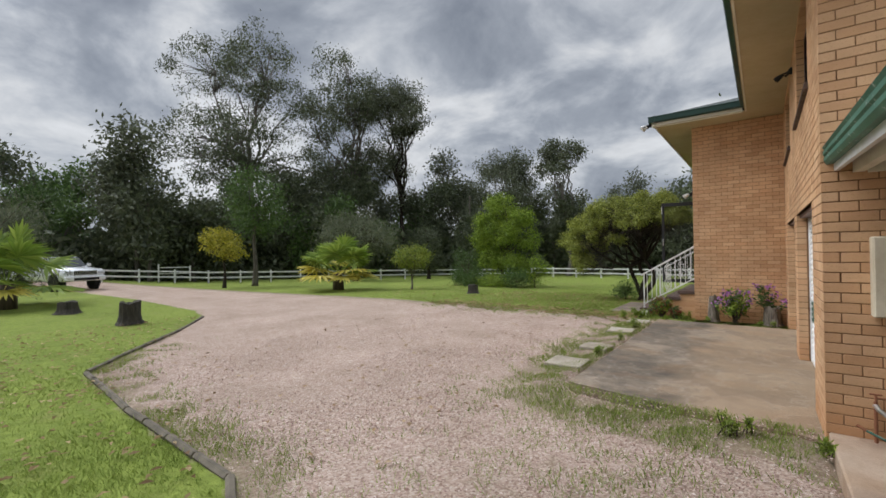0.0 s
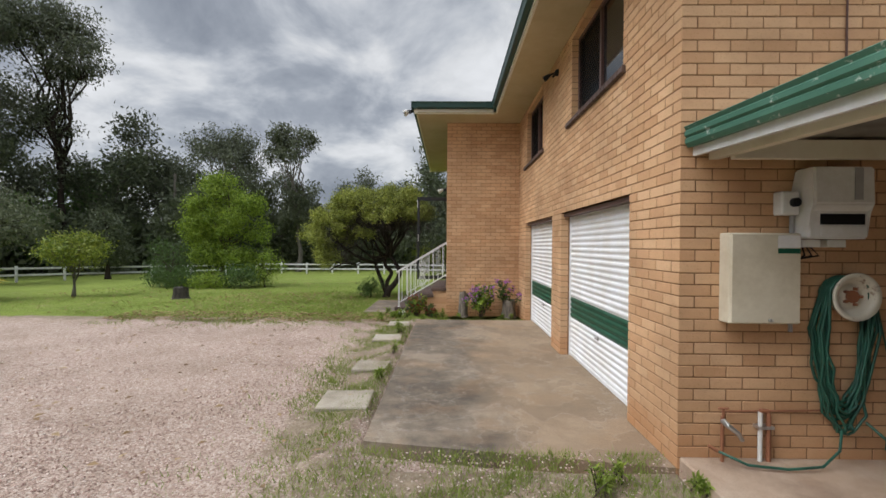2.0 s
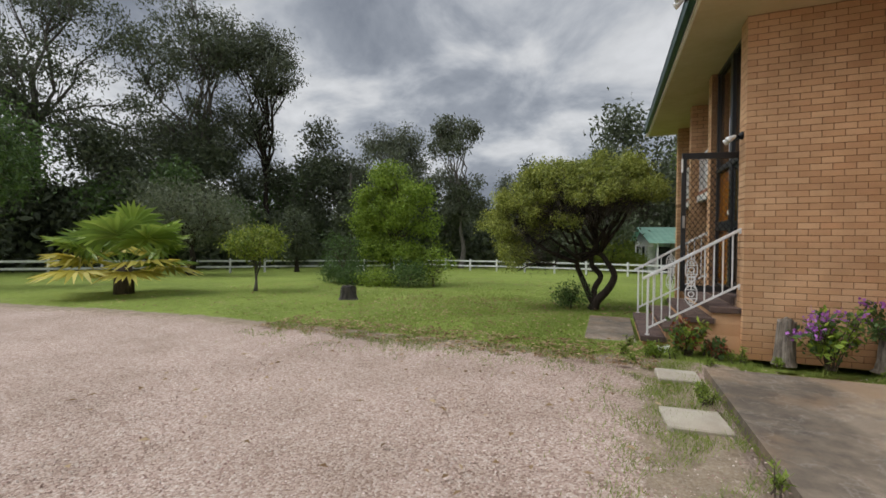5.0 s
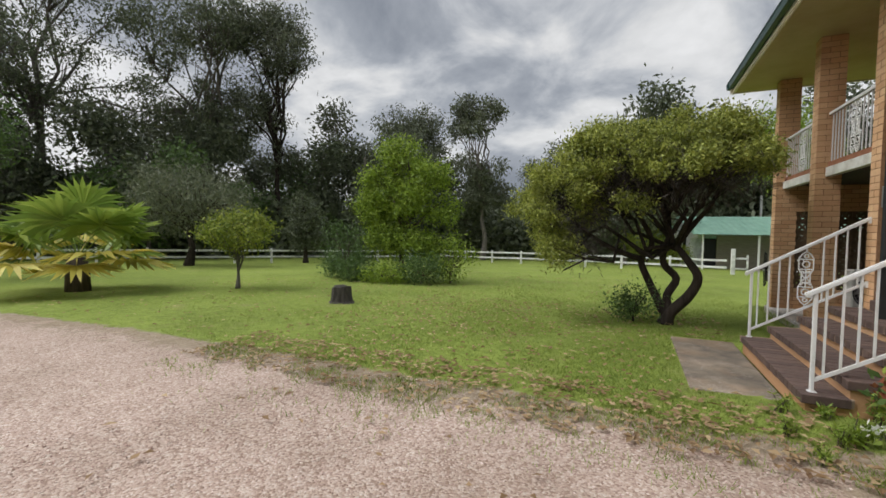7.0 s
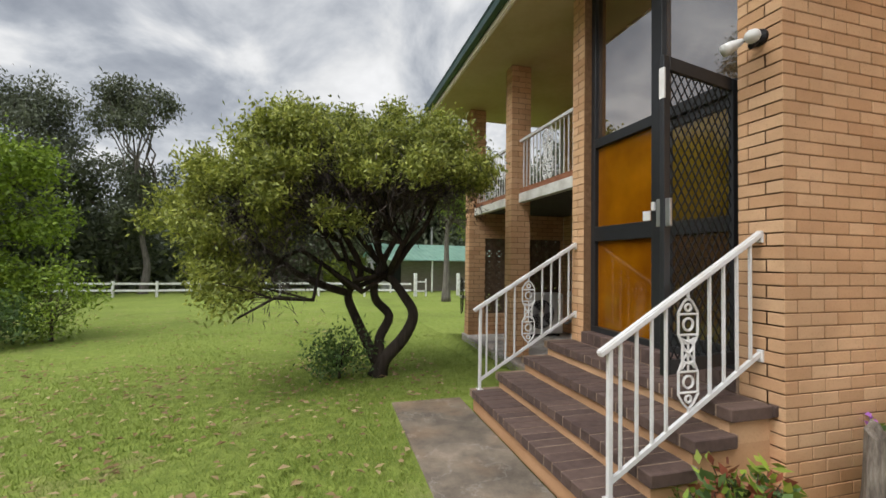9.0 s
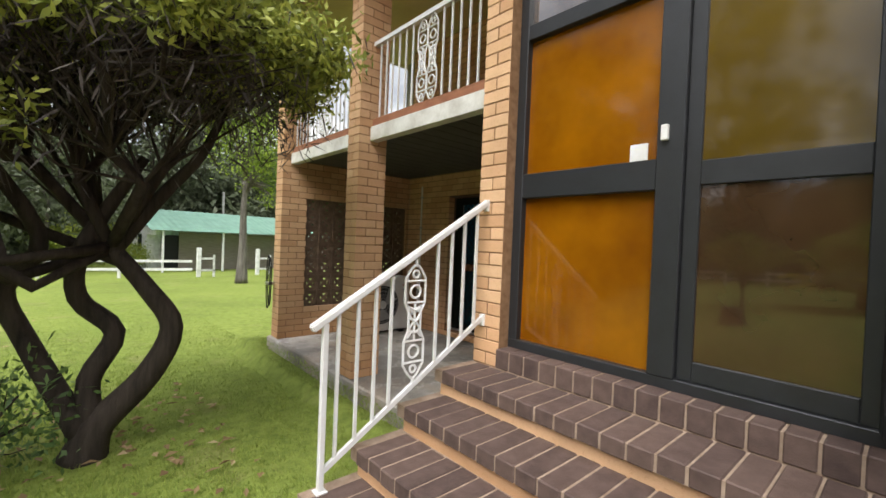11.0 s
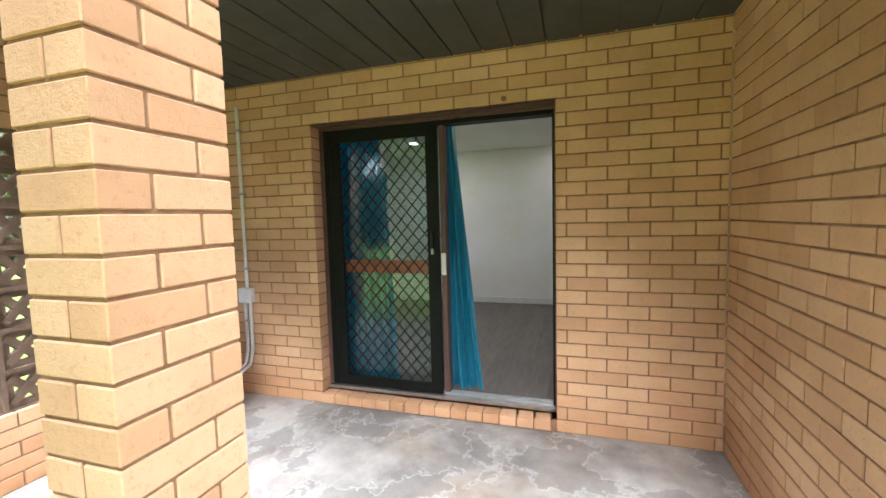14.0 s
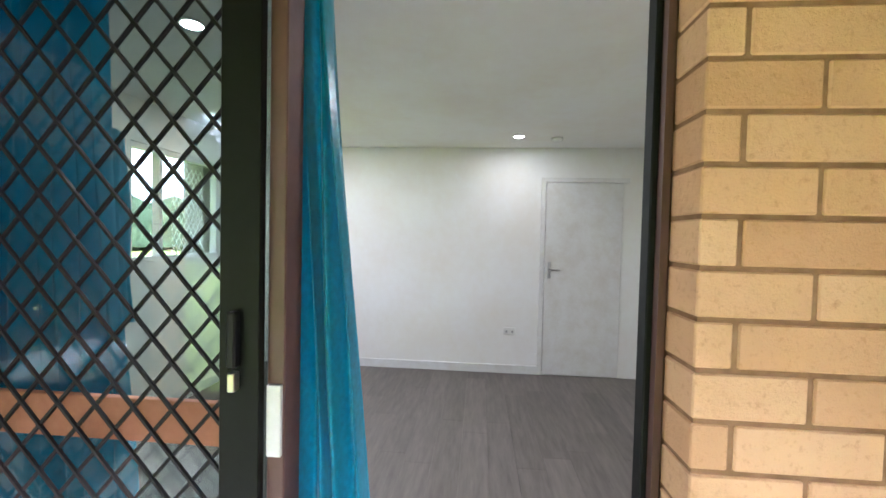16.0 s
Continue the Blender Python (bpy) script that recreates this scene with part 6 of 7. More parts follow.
# citrus, golden tree, young gum, weeping tree
tree("citrus_tree", (-14.0, 15.3, -0.05), "small yellow-green citrus tree on the lawn", [(0, 0, 1.65, 0.95, 0.95, 0.55), (-0.4, 0, 1.5, 0.6, 0.6, 0.5), (0.45, 0, 1.6, 0.6, 0.6, 0.5)], [(0, 0, 0), (0.03, 0, 0.35), (0, 0, 0.6)], "grey_bark", "citrus_leaf", 23, 60, 90, 0.15, (0.09, 0.026), 0.055, 7)
tree("golden_tree", (-23.8, 10.7, -0.05), "small golden-leaved tree beside the driveway", [(-0.3, 0, 2.6, 0.9, 0.9, 0.55), (0.7, 0, 2.1, 0.6, 0.7, 0.4), (-0.9, 0, 2.9, 0.5, 0.6, 0.35)], [(0, 0, 0), (0.1, 0, 0.7), (0, 0, 1.4)], "dark_bark", "yellow_leaf", 24, 60, 60, 0.2, (0.14, 0.04), 0.09, 6)
tree("young_gum", (-24.4, 12.8, -0.05), "slender young gum tree by the white fence", [(0, 0, 5.6, 1.7, 1.7, 1.5), (0.6, 0, 4.2, 1.5, 1.5, 1.1), (-0.8, 0, 3.9, 1.2, 1.2, 0.9)], [(0, 0, 0), (0.1, 0, 1.3), (-0.05, 0, 2.6), (0.1, 0, 4)], "grey_bark", "shrub_leaf", 25, 110, 55, 0.35, (0.2, 0.04), 0.15, 8)
tree("weeping_tree", (-22.5, 1.6, -0.05), "grey-green weeping tree at the lawn's edge", [(0, 0, 3.2, 1.5, 1.6, 1.1), (0.4, 0.3, 1.8, 1.5, 1.6, 1.2), (-0.5, 0, 2.4, 1.5, 1.5, 1.3)], [(0, 0, 0), (0.1, 0.1, 0.9), (0, 0, 2.0)], "brown_bark", "weep_leaf", 26, 150, 75, 0.36, (0.22, 0.012), 0.22, 9, 1.6)
tree("spreading_tree", (-26.5, 22.5, -0.05), "spreading grey-green tree beyond the lawn", [(0, 0, 4.0, 3.0, 3.0, 1.5), (-2, 0, 3.2, 2.0, 2.0, 1.2), (2.2, 0, 3.2, 2.0, 2.0, 1.2)], [(0, 0, 0), (0.3, 0, 1.0), (0, 0, 1.9)], "dark_bark", "weep_leaf", 27, 150, 70, 0.5, (0.26, 0.03), 0.22, 10, 0.8)
tree("conical_tree", (-24.5, 29.5, -0.05), "dark conical tree on the lawn's far side", [(0, 0, 1.9, 1.2, 1.2, 0.9), (0, 0, 3.2, 0.9, 0.9, 1.0), (0, 0, 4.3, 0.5, 0.5, 0.8)], [(0, 0, 0), (0, 0, 0.8), (0, 0, 2.4)], "dark_bark", "far_leaf", 28, 90, 60, 0.3, (0.2, 0.05), 0.16, 6)
tree("yard_tree", (2.0, 31.1, -0.05), "slender grey-trunked tree on the lawn by the cottage", [(0.3, 0, 5.8, 1.6, 1.6, 1.4), (1.2, 0, 4.0, 0.9, 0.9, 0.8), (-0.2, 0, 7.2, 1.3, 1.3, 1.2)], [(0, 0, 0), (0.02, 0, 1.5), (0, 0, 3.0), (0.05, 0, 4.4)], "grey_bark", "lush_leaf", 29, 110, 60, 0.32, (0.15, 0.035), 0.2, 9)

tree("golden_shrub", (-2.9, 43, -0.05), "rounded yellow-green shrub behind the fence by the cottage", [(0, 0, 1.8, 2.0, 1.6, 1.5)], [(0, 0, 0), (0, 0, 0.5)], "brown_bark", "citrus_leaf", 91, 90, 60, 0.3, (0.16, 0.045), 0.09, 8)
tree("golden_shrub", (-0.9, 42.2, -0.05), "low yellow-green shrub by the cottage fence", [(0, 0, 0.8, 0.8, 0.7, 0.7)], [(0, 0, 0), (0, 0, 0.2)], "brown_bark", "citrus_leaf", 92, 50, 50, 0.2, (0.12, 0.035), 0.05, 6)

# tall gums
GUMS = (("tall_gum", (-45.8, 24.1), 30.5, 12.8, 31, "far_leaf"), ("tall_gum", (-39.3, 33.5), 26, 9.6, 32, "far_leaf"), ("tall_gum", (-34.4, 36.7), 24.4, 5.8, 33, "gum_leaf"), ("tall_gum", (-23.9, 43.2), 15.6, 5.8, 34, "gum_leaf"), ("tall_gum", (-15.7, 41.2), 14.6, 3.6, 35, "gum_leaf"))
for nm, (x, y), h, r, seed, mt in GUMS:
    rs = random.Random(seed)
    bl = []
    for k in range(15):
        a, q, zz = rs.uniform(0, 6.28), rs.uniform(0.1, 0.9), rs.uniform(0.36, 0.92)
        w = r * (1.05 - 0.75 * abs(zz - 0.62) / 0.4)
        bl.append((q * w * math.cos(a), q * w * math.sin(a), h * zz, r * 0.34, r * 0.34, r * 0.26))
    tree(nm, (x, y, -0.3), "tall gum tree with an open airy crown against the sky", bl, [(0, 0, 0), (0.2, 0.1, h * 0.14), (-0.1, 0, h * 0.27), (0.1, 0, h * 0.4)], "grey_bark" if seed != 33 else "dark_bark", mt, seed, 340 if r > 8 else 200 if r > 5 else 110, 75, 0.5 if r > 5 else 0.36, (0.34, 0.062), 0.012 * h + 0.06, 18, 0.9, "tall gums beyond the fence", 0.14, flat=0.75)

# the wood behind the fence: a few grown trees, copied
wood_kinds = []
for k, (h, r, mt) in enumerate(((11, 3.2, "far_leaf"), (8.5, 3.0, "shrub_leaf"), (13.5, 3.4, "gum_leaf"), (7, 2.8, "far_leaf"))):
    rs = random.Random(70 + k)
    bl = [(rs.uniform(-0.65, 0.65) * r, rs.uniform(-0.6, 0.6) * r, h * rs.uniform(0.28, 0.86), r * 0.45, r * 0.45, h * 0.13) for _ in range(7)]
    wood_kinds.append(tree("woodland_tree", ((-39, 12, -0.2), (-36, 26, -0.2), (-44, 28, -0.2), (-24, 43, -0.2))[k], "dark bushy tree in the wood behind the fence", bl, [(0, 0, 0), (0.1, 0, h * 0.2), (0, 0, h * 0.42)], "grey_bark", mt, 80 + k, 110, 45, 0.6, (0.42, 0.09), 0.16, 9, 0.6, "trees of the wood", flat=0.9))
rs = random.Random(9)
spots = []
for ring, dist, n in ((0, 39, 20), (1, 46, 24), (2, 54, 24)):
    for k in range(n):
        a = radians(-28 + 142 * (k + rs.uniform(0.1, 0.9)) / n)      # from the way to the cottage round to the car
        d = dist + rs.uniform(-3, 4)
        x, y = -5 - d * math.sin(a), 6 + d * math.cos(a)
        if x > -3 and y < 50:
            y += 12
        spots.append((x, y))
spots += [(-24 + 4.6 * k + rs.uniform(-1.5, 1.5), 57 + rs.uniform(-3, 5)) for k in range(12)]
for i, (x, y) in enumerate(spots):
    k = rs.randrange(4)
    s = rs.uniform(0.75, 1.15) * (1.35 if y > 53 and x > -8 else 0.95 if y > 53 and x > -26 else 0.8 if x > -18 and y > 40 else 1.12 if x < -30 else 1.0)
    copy_thing(wood_kinds[k], pose(x, y, -0.25 - float(fall(x, y)), 0, 0, rs.uniform(0, 360)) @ Matrix.Diagonal((s, s, s * rs.uniform(0.85, 1.15), 1)))
# undergrowth that closes the wood below
rng = np.random.RandomState(12)
n = 5200
a = np.radians(rng.uniform(-40, 118, n))
d = rng.uniform(38, 66, n)
cx, cy = -5 - d * np.sin(a), 6 + d * np.cos(a)
cz = np.abs(rng.normal(0, 1, n)) * 2.0 + 0.15 - fall(cx, cy)
keep = ~((cx > -4) & (cy < 49))
cen = np.stack([cx, cy, cz], -1)[keep]
v, f = leaves_np(rng, cen, 22, 0.9, 0.75, 0.17, 0.3)
tagged(new("undergrowth", mesh_np("undergrowth", v, f, "far_leaf")), "dark undergrowth between the trees of the wood", "undergrowth", kind="stuff")
# the wooded rise far behind
bm = bmesh.new()
aa = np.radians(np.linspace(-75, 150, 150))
rows = []
for dist, top in ((68, 0.0), (72, 0.55), (80, 1.0), (110, 1.15)):
    row = []
    for q in aa:
        h = 6.2 + 1.6 * math.sin(q * 7) + 1.1 * math.sin(q * 17 + 1) + 0.9 * math.sin(q * 41) + 0.7 * math.sin(q * 83 + dist)
        row.append(bm.verts.new((-5 - dist * math.sin(q), 6 + dist * math.cos(q), -0.5 + h * top)))
    rows.append(row)
for p, q in zip(rows, rows[1:]):
    for i in range(len(p) - 1):
        bm.faces.new((p[i], p[i + 1], q[i + 1], q[i]))
m = Mat("far_canopy", 0.95, spec=0.1).world()
M["canopy"] = m.color(m.ramp(m.noise(0.5, 6, 0.7), (0.35, (0.020, 0.030, 0.016)), (0.68, (0.060, 0.078, 0.040)))).bump(m.noise(0.9, 5, 0.7), 1.0, 1.0).m
struct("backdrop_woods", bm, "canopy", "wooded rise closing the view", "woods")

# ---- fan palms ----


def fan_palm(loc, size, n, seed, label, old):
    rs = random.Random(seed)
    root = thing("fan_palm", loc, label, "palm")
    part("trunk", tube(bmesh.new(), [(0, 0, 0), (0, 0, 0.25 * size), (0, 0, 0.5 * size)], [0.16 * size, 0.15 * size, 0.12 * size], 10), "brown_bark", root, smooth=True)
    for k in range(n):
        az = k * 2.4 + rs.uniform(-0.3, 0.3)
        el = radians(rs.uniform(-8, 22) if k < n * 0.4 else rs.uniform(22, 80))
        L = size * rs.uniform(0.6, 0.85)
        d = Vector((math.cos(az) * math.cos(el), math.sin(az) * math.cos(el), math.sin(el)))
        s = Vector((-math.sin(az), math.cos(az), 0))
        up = d.cross(s) * -1
        o = Vector((0, 0, 0.48 * size))
        tip = o + d * L
        bm = bmesh.new()
        tube(bm, [o, o + d * L * 0.5 + Vector((0, 0, 0.03)), tip], [0.014, 0.011, 0.008], 5)
        blades = 26
        R = size * rs.uniform(0.5, 0.66)
        for i in range(blades):
            q = radians(-128 + 256 * i / (blades - 1))
            dr = (d * math.cos(q) + s * math.sin(q)).normalized()
            side = (d * -math.sin(q) + s * math.cos(q)).normalized() * (0.036 * size)
            nrm = up * 0.02 * size * (1 if i % 2 else -1)
            a1 = tip + dr * R * 0.55 + up * 0.02
            a2 = tip + dr * R + Vector((0, 0, -0.20 * R * rs.uniform(0.5, 1.4)))
            vs = [bm.verts.new(p) for p in (tip, a1 - side + nrm, a2, a1 + side - nrm)]
            bm.faces.new(vs)
        part("frond", bm, "old_palm" if k < n * old else "palm_leaf", root, "yellowed fan frond" if k < n * old else "")


fan_palm((-16.6, 12.8, -0.05), 1.7, 22, 3, "fan palm with green and yellowed fronds on the lawn", 0.36)
fan_palm((-20.6, 1.9, -0.05), 1.7, 14, 4, "green fan palm under the weeping tree", 0.1)

# ---- small plants by the steps and in the bed ----


def leafy_plant(name, loc, label, stems, h, leaf, mats, seed, category="plant", flowers=None):
    rs, rng = random.Random(seed), np.random.RandomState(seed)
    root = thing(name, loc, label, category)
    bm = bmesh.new()
    tips = {k: [] for k in mats}
    fl = []
    for k in range(stems):
        a, q = rs.uniform(0, 6.28), rs.uniform(0.1, 0.55) * h
        e = Vector((q * math.cos(a), q * math.sin(a), h * rs.uniform(0.45, 1.0)))
        b = Vector((rs.uniform(-0.05, 0.05), rs.uniform(-0.05, 0.05), 0))
        mid = b.lerp(e, 0.5) + Vector((0, 0, 0.06 * h))
        tube(bm, [b, mid, e], [0.006, 0.005, 0.003], 5)
        for t in (0.45, 0.6, 0.75, 0.88, 1.0):
            tips[rs.choice(mats)].append((b.lerp(e, t) + Vector((0, 0, 0.04 * h)))[:])
        fl.append(e[:])
    part("stem", bm, "brown_bark", root)
    for k, c in tips.items():
        if c:
            v, f = leaves_np(rng, c, 5, 0.03 * h / 0.5, leaf[0], leaf[1], -0.3)
            ob = new("leaves", mesh_np("leaves", v, f, k))
            ob.parent = root
    if flowers:
        pick = fl[: max(1, int(len(fl) * 0.5))]
        v, f = leaves_np(rng, [(x, y, z + 0.05 * h) for x, y, z in pick], 26, 0.035, 0.05, 0.02, -0.5)
        ob = new("blossom", mesh_np("blossom", v, f, flowers))
        ob.parent = root


leafy_plant("copper_plant", (-2.05, 11.28, -0.05), "bushy plant with green and coppery leaves beside the steps", 34, 0.46, (0.085, 0.020), ["lush_leaf", "lush_leaf", "citrus_leaf", "shrub_leaf", "red_leaf"], 51)
leafy_plant("copper_plant", (-1.72, 11.20, -0.05), "low coppery plant beside the steps", 18, 0.28, (0.08, 0.018), ["red_leaf", "shrub_leaf", "shrub_leaf"], 52)
leafy_plant("flowering_shrub", (-0.50, 11.22, -0.05), "purple-flowering plant before the brick wall", 26, 0.72, (0.10, 0.022), ["shrub_leaf", "lush_leaf"], 53, "plant", "petal")
leafy_plant("flowering_shrub", (0.12, 11.32, 0.1), "purple-flowering plant behind the squat log", 10, 0.65, (0.09, 0.02), ["shrub_leaf"], 54, "plant", "petal")
leafy_plant("white_flower", (-2.45, 11.0, -0.05), "low weed with a white flower", 3, 0.18, (0.08, 0.02), ["lush_leaf"], 55, "weed", "white_petal")
rs = random.Random(31)
for k in range(26):
    if k < 9:
        x, y = rs.uniform(-1.9, 0.3), rs.uniform(10.75, 11.45)
    elif k < 18:
        x, y = rs.uniform(-2.95, -2.1), rs.uniform(10.6, 11.6)
    elif k < 22:
        x, y = rs.uniform(-0.4, 0.4), rs.uniform(4.0, 4.35)
    else:
        x, y = rs.uniform(-2.3, -2.1), rs.uniform(5.2, 10.3)
    leafy_plant("weed", (x, y, float(ground_z(x, y))), "small green weed at the edge of the concrete", rs.randrange(4, 8), rs.uniform(0.08, 0.20), (0.055, 0.007), ["lush_leaf", "grass_blade"], 100 + k, "weed")

# ---- white rail fence ----
m = Mat("chalky_white_rail", 0.7)
M["rail"] = m.color(m.ramp(m.noise(4, 5), (0.3, (0.50, 0.50, 0.47)), (0.65, (0.74, 0.74, 0.72)))).m
LINE = [(-47, -8), (-38, 6.5), (-31.5, 18), (-25, 30), (-18.5, 38.6), (-4.6, 37.6), (1.0, 35.6)]
fence = thing("rail_fence", (-31.5, 18, -0.05), "white two-rail timber fence along the edge of the lawn", "fence")
for (ax, ay), (bx, by) in zip(LINE, LINE[1:]):
    L = math.hypot(bx - ax, by - ay)
    n = max(2, round(L / 2.4))
    ang = math.degrees(math.atan2(by - ay, bx - ax))
    for k in range(n):
        x, y = ax + (bx - ax) * k / n + 31.5, ay + (by - ay) * k / n - 18
        ob = part("post", boxes((-0.06, 0.06, -0.06, 0.06, 0, 0.98), bevel=0.01), "rail", fence)
        d0, d1 = [float(fall(ax + (bx - ax) * q / n, ay + (by - ay) * q / n)) for q in (k, k + 1)]
        base = float(fall(-31.5, 18))
        ob.matrix_basis = pose(x, y, base - d0, 0, 0, ang)
        for z in (0.42, 0.82):
            ob = part("rail", boxes((0, L / n, -0.02, 0.02, z - 0.06, z + 0.06)), "rail", fence)
            ob.matrix_basis = pose(x, y, base - d0, 0, math.degrees(math.atan2(d1 - d0, L / n)), ang)
gate = thing("farm_gate", (-35.5, 11.4, -0.05), "pale tubular gate post frame in the fence", "gate", rz=62)
part("gate_frame", boxes((0, 0.1, -0.05, 0.05, 0, 1.35), (2.0, 2.1, -0.05, 0.05, 0, 1.2), (0.1, 2.0, -0.03, 0.03, 1.05, 1.12), (0.1, 2.0, -0.03, 0.03, 0.6, 0.66)), "rail", gate)
for x, y in ((1.4, 36.2), (4.6, 37.2)):
    pt = thing("gate_post", (x, y, -0.05), "white timber gate post with a bracket", "gate post")
    part("post", boxes((-0.1, 0.1, -0.1, 0.1, 0, 1.5), bevel=0.02), "rail", pt)
    part("brace", boxes((0.1, 0.75, -0.03, 0.03, 0.9, 1.0), (0.1, 0.75, -0.03, 0.03, 0.3, 0.4), (0.65, 0.75, -0.03, 0.03, 0, 1.15)), "rail", pt)
tp = thing("power_pole", (-24.5, 36.5, -0.05), "tall grey timber power pole behind the trees", "pole")
part("pole", tube(bmesh.new(), [(0, 0, 0), (0, 0, 8.5)], [0.14, 0.10], 10), "grey_bark", tp)

# ---- cottage ----
m = Mat("pale_green_roof", 0.5)
M["green_roof"] = m.color(m.ramp(m.noise(1.5, 4), (0.3, (0.22, 0.40, 0.30)), (0.7, (0.32, 0.52, 0.41)))).m
# grey-brown boards: the shade under the cottage veranda is in this colour
m = Mat("shaded_boards", 0.85)
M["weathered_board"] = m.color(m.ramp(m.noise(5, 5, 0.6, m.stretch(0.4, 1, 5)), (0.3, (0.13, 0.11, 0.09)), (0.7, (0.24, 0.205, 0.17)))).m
cot = thing("cottage", (0.2, 40.5, -0.05), "low white cottage with a pale green metal roof", "house", rz=8)
part("wall", boxes((0, 11, 2.2, 7.0, 0, 2.3), (0, 0.12, 0.4, 2.2, 1.9, 2.3)), "rail", cot, "white boarded wall")
cot.scale = (1, 1, 1.13)
part("veranda_wall", boxes((1.5, 11, 1.4, 1.55, 0, 2.1)), "weathered_board", cot, "boarded wall with the veranda's shade put into its grey-brown colour")
bm = bmesh.new()
for y0, z0, y1, z1 in ((-0.2, 2.15, 4.4, 3.35), (4.4, 3.35, 7.3, 2.3)):
    xs = np.linspace(-0.4, 11.4, 60)
    r0_, r1_ = [[bm.verts.new((x, y, z + 0.02 * (i % 2))) for i, x in enumerate(xs)] for y, z in ((y0, z0), (y1, z1))]
    for i in range(len(xs) - 1):
        bm.faces.new((r0_[i], r0_[i + 1], r1_[i + 1], r1_[i]))
bmesh.ops.solidify(bm, geom=list(bm.faces), thickness=0.05)
part("roof", bm, "green_roof", cot, "pale green corrugated roof")
bm = bmesh.new()
vs = [bm.verts.new(p) for p in ((0, 2.2, 2.3), (0, 7, 2.3), (0, 4.4, 3.25))]
bm.faces.new(vs)
bmesh.ops.solidify(bm, geom=list(bm.faces), thickness=0.05)
part("gable", bm, "rail", cot)
for y in (3.2, 5.4):
    w = part("window", boxes((-0.04, 0.0, y, y + 0.7, 1.0, 1.9)), "dark_glass", cot)
# a flat black sheet paints the darkness of the opening
part("opening", boxes((0.6, 1.5, 1.5, 1.54, 0.0, 1.9)), "black", cot, "black sheet in place of the shaded opening")
part("flue", tube(bmesh.new(), [(5.3, 4.6, 3.2), (5.3, 4.6, 4.8)], 0.08, 8), "chrome", cot, "steel flue")
for x in (0.2, 3.5, 7, 10.8):
    part("veranda_post", boxes((x, x + 0.1, 0.0, 0.1, 0, 2.2)), "rail", cot)

# ---- parked pickup ----
m = Mat("white_car_paint", 0.25)
M["car"] = m.color((0.78, 0.79, 0.80)).set(Coat_Weight=0.6).m
m = Mat("tyre_rubber", 0.85)
M["tyre"] = m.color((0.015, 0.015, 0.016)).m
m = Mat("headlamp", 0.12)
M["lamp"] = m.color((0.55, 0.57, 0.60)).m
car = thing("pickup_truck", (-30.6, 5.0, -0.05), "white four-door pickup truck parked on the driveway", "pickup truck", rz=104)
# length along -y (nose), width along x
bm = bmesh.new()
secs = [(-2.62, 0.62, 0.98, 0.78), (-2.5, 0.50, 1.10, 0.90), (-1.5, 0.46, 1.20, 0.93), (-0.9, 0.46, 1.22, 0.93), (2.5, 0.52, 1.20, 0.93), (2.62, 0.6, 1.12, 0.90)]
rings = []
for y, z0, z1, w in secs:
    rings.append([bm.verts.new(p) for p in ((-w, y, z0 + 0.1), (-w, y, z1 - 0.15), (-w + 0.10, y, z1), (w - 0.10, y, z1), (w, y, z1 - 0.15), (w, y, z0 + 0.1), (w - 0.12, y, z0), (-w + 0.12, y, z0))])
for a, b in zip(rings, rings[1:]):
    for i in range(8):
        bm.faces.new((a[i], a[(i + 1) % 8], b[(i + 1) % 8], b[i]))
bm.faces.new(rings[0]), bm.faces.new(rings[-1])
part("body", bm, "car", car, "white painted body", True)
bm = bmesh.new()
rings = []
for y, z, w in ((-1.15, 1.18, 0.86), (-0.45, 1.76, 0.70), (0.85, 1.80, 0.70), (1.25, 1.20, 0.84)):
    rings.append((bm.verts.new((-w, y, z)), bm.verts.new((w, y, z))))
bt = [(bm.verts.new((-0.88, y, 1.15)), bm.verts.new((0.88, y, 1.15))) for y in (-1.15, -0.45, 0.85, 1.25)]
for a, b in zip(rings, rings[1:]):
    bm.faces.new((a[0], a[1], b[1], b[0]))
for s in (0, 1):
    bm.faces.new([r[s] for r in rings] + [b[s] for b in bt[::-1]])
bmesh.ops.bevel(bm, geom=list(bm.edges), offset=0.03, segments=2, affect="EDGES")
part("cab", bm, "car", car)
bm = bmesh.new()
q = [(-0.78, -1.10, 1.26), (0.78, -1.10, 1.26), (0.66, -0.52, 1.73), (-0.66, -0.52, 1.73)]
bm.faces.new([bm.verts.new((x, y - 0.035, z + 0.02)) for x, y, z in q])
part("windscreen", bm, "dark_glass", car)
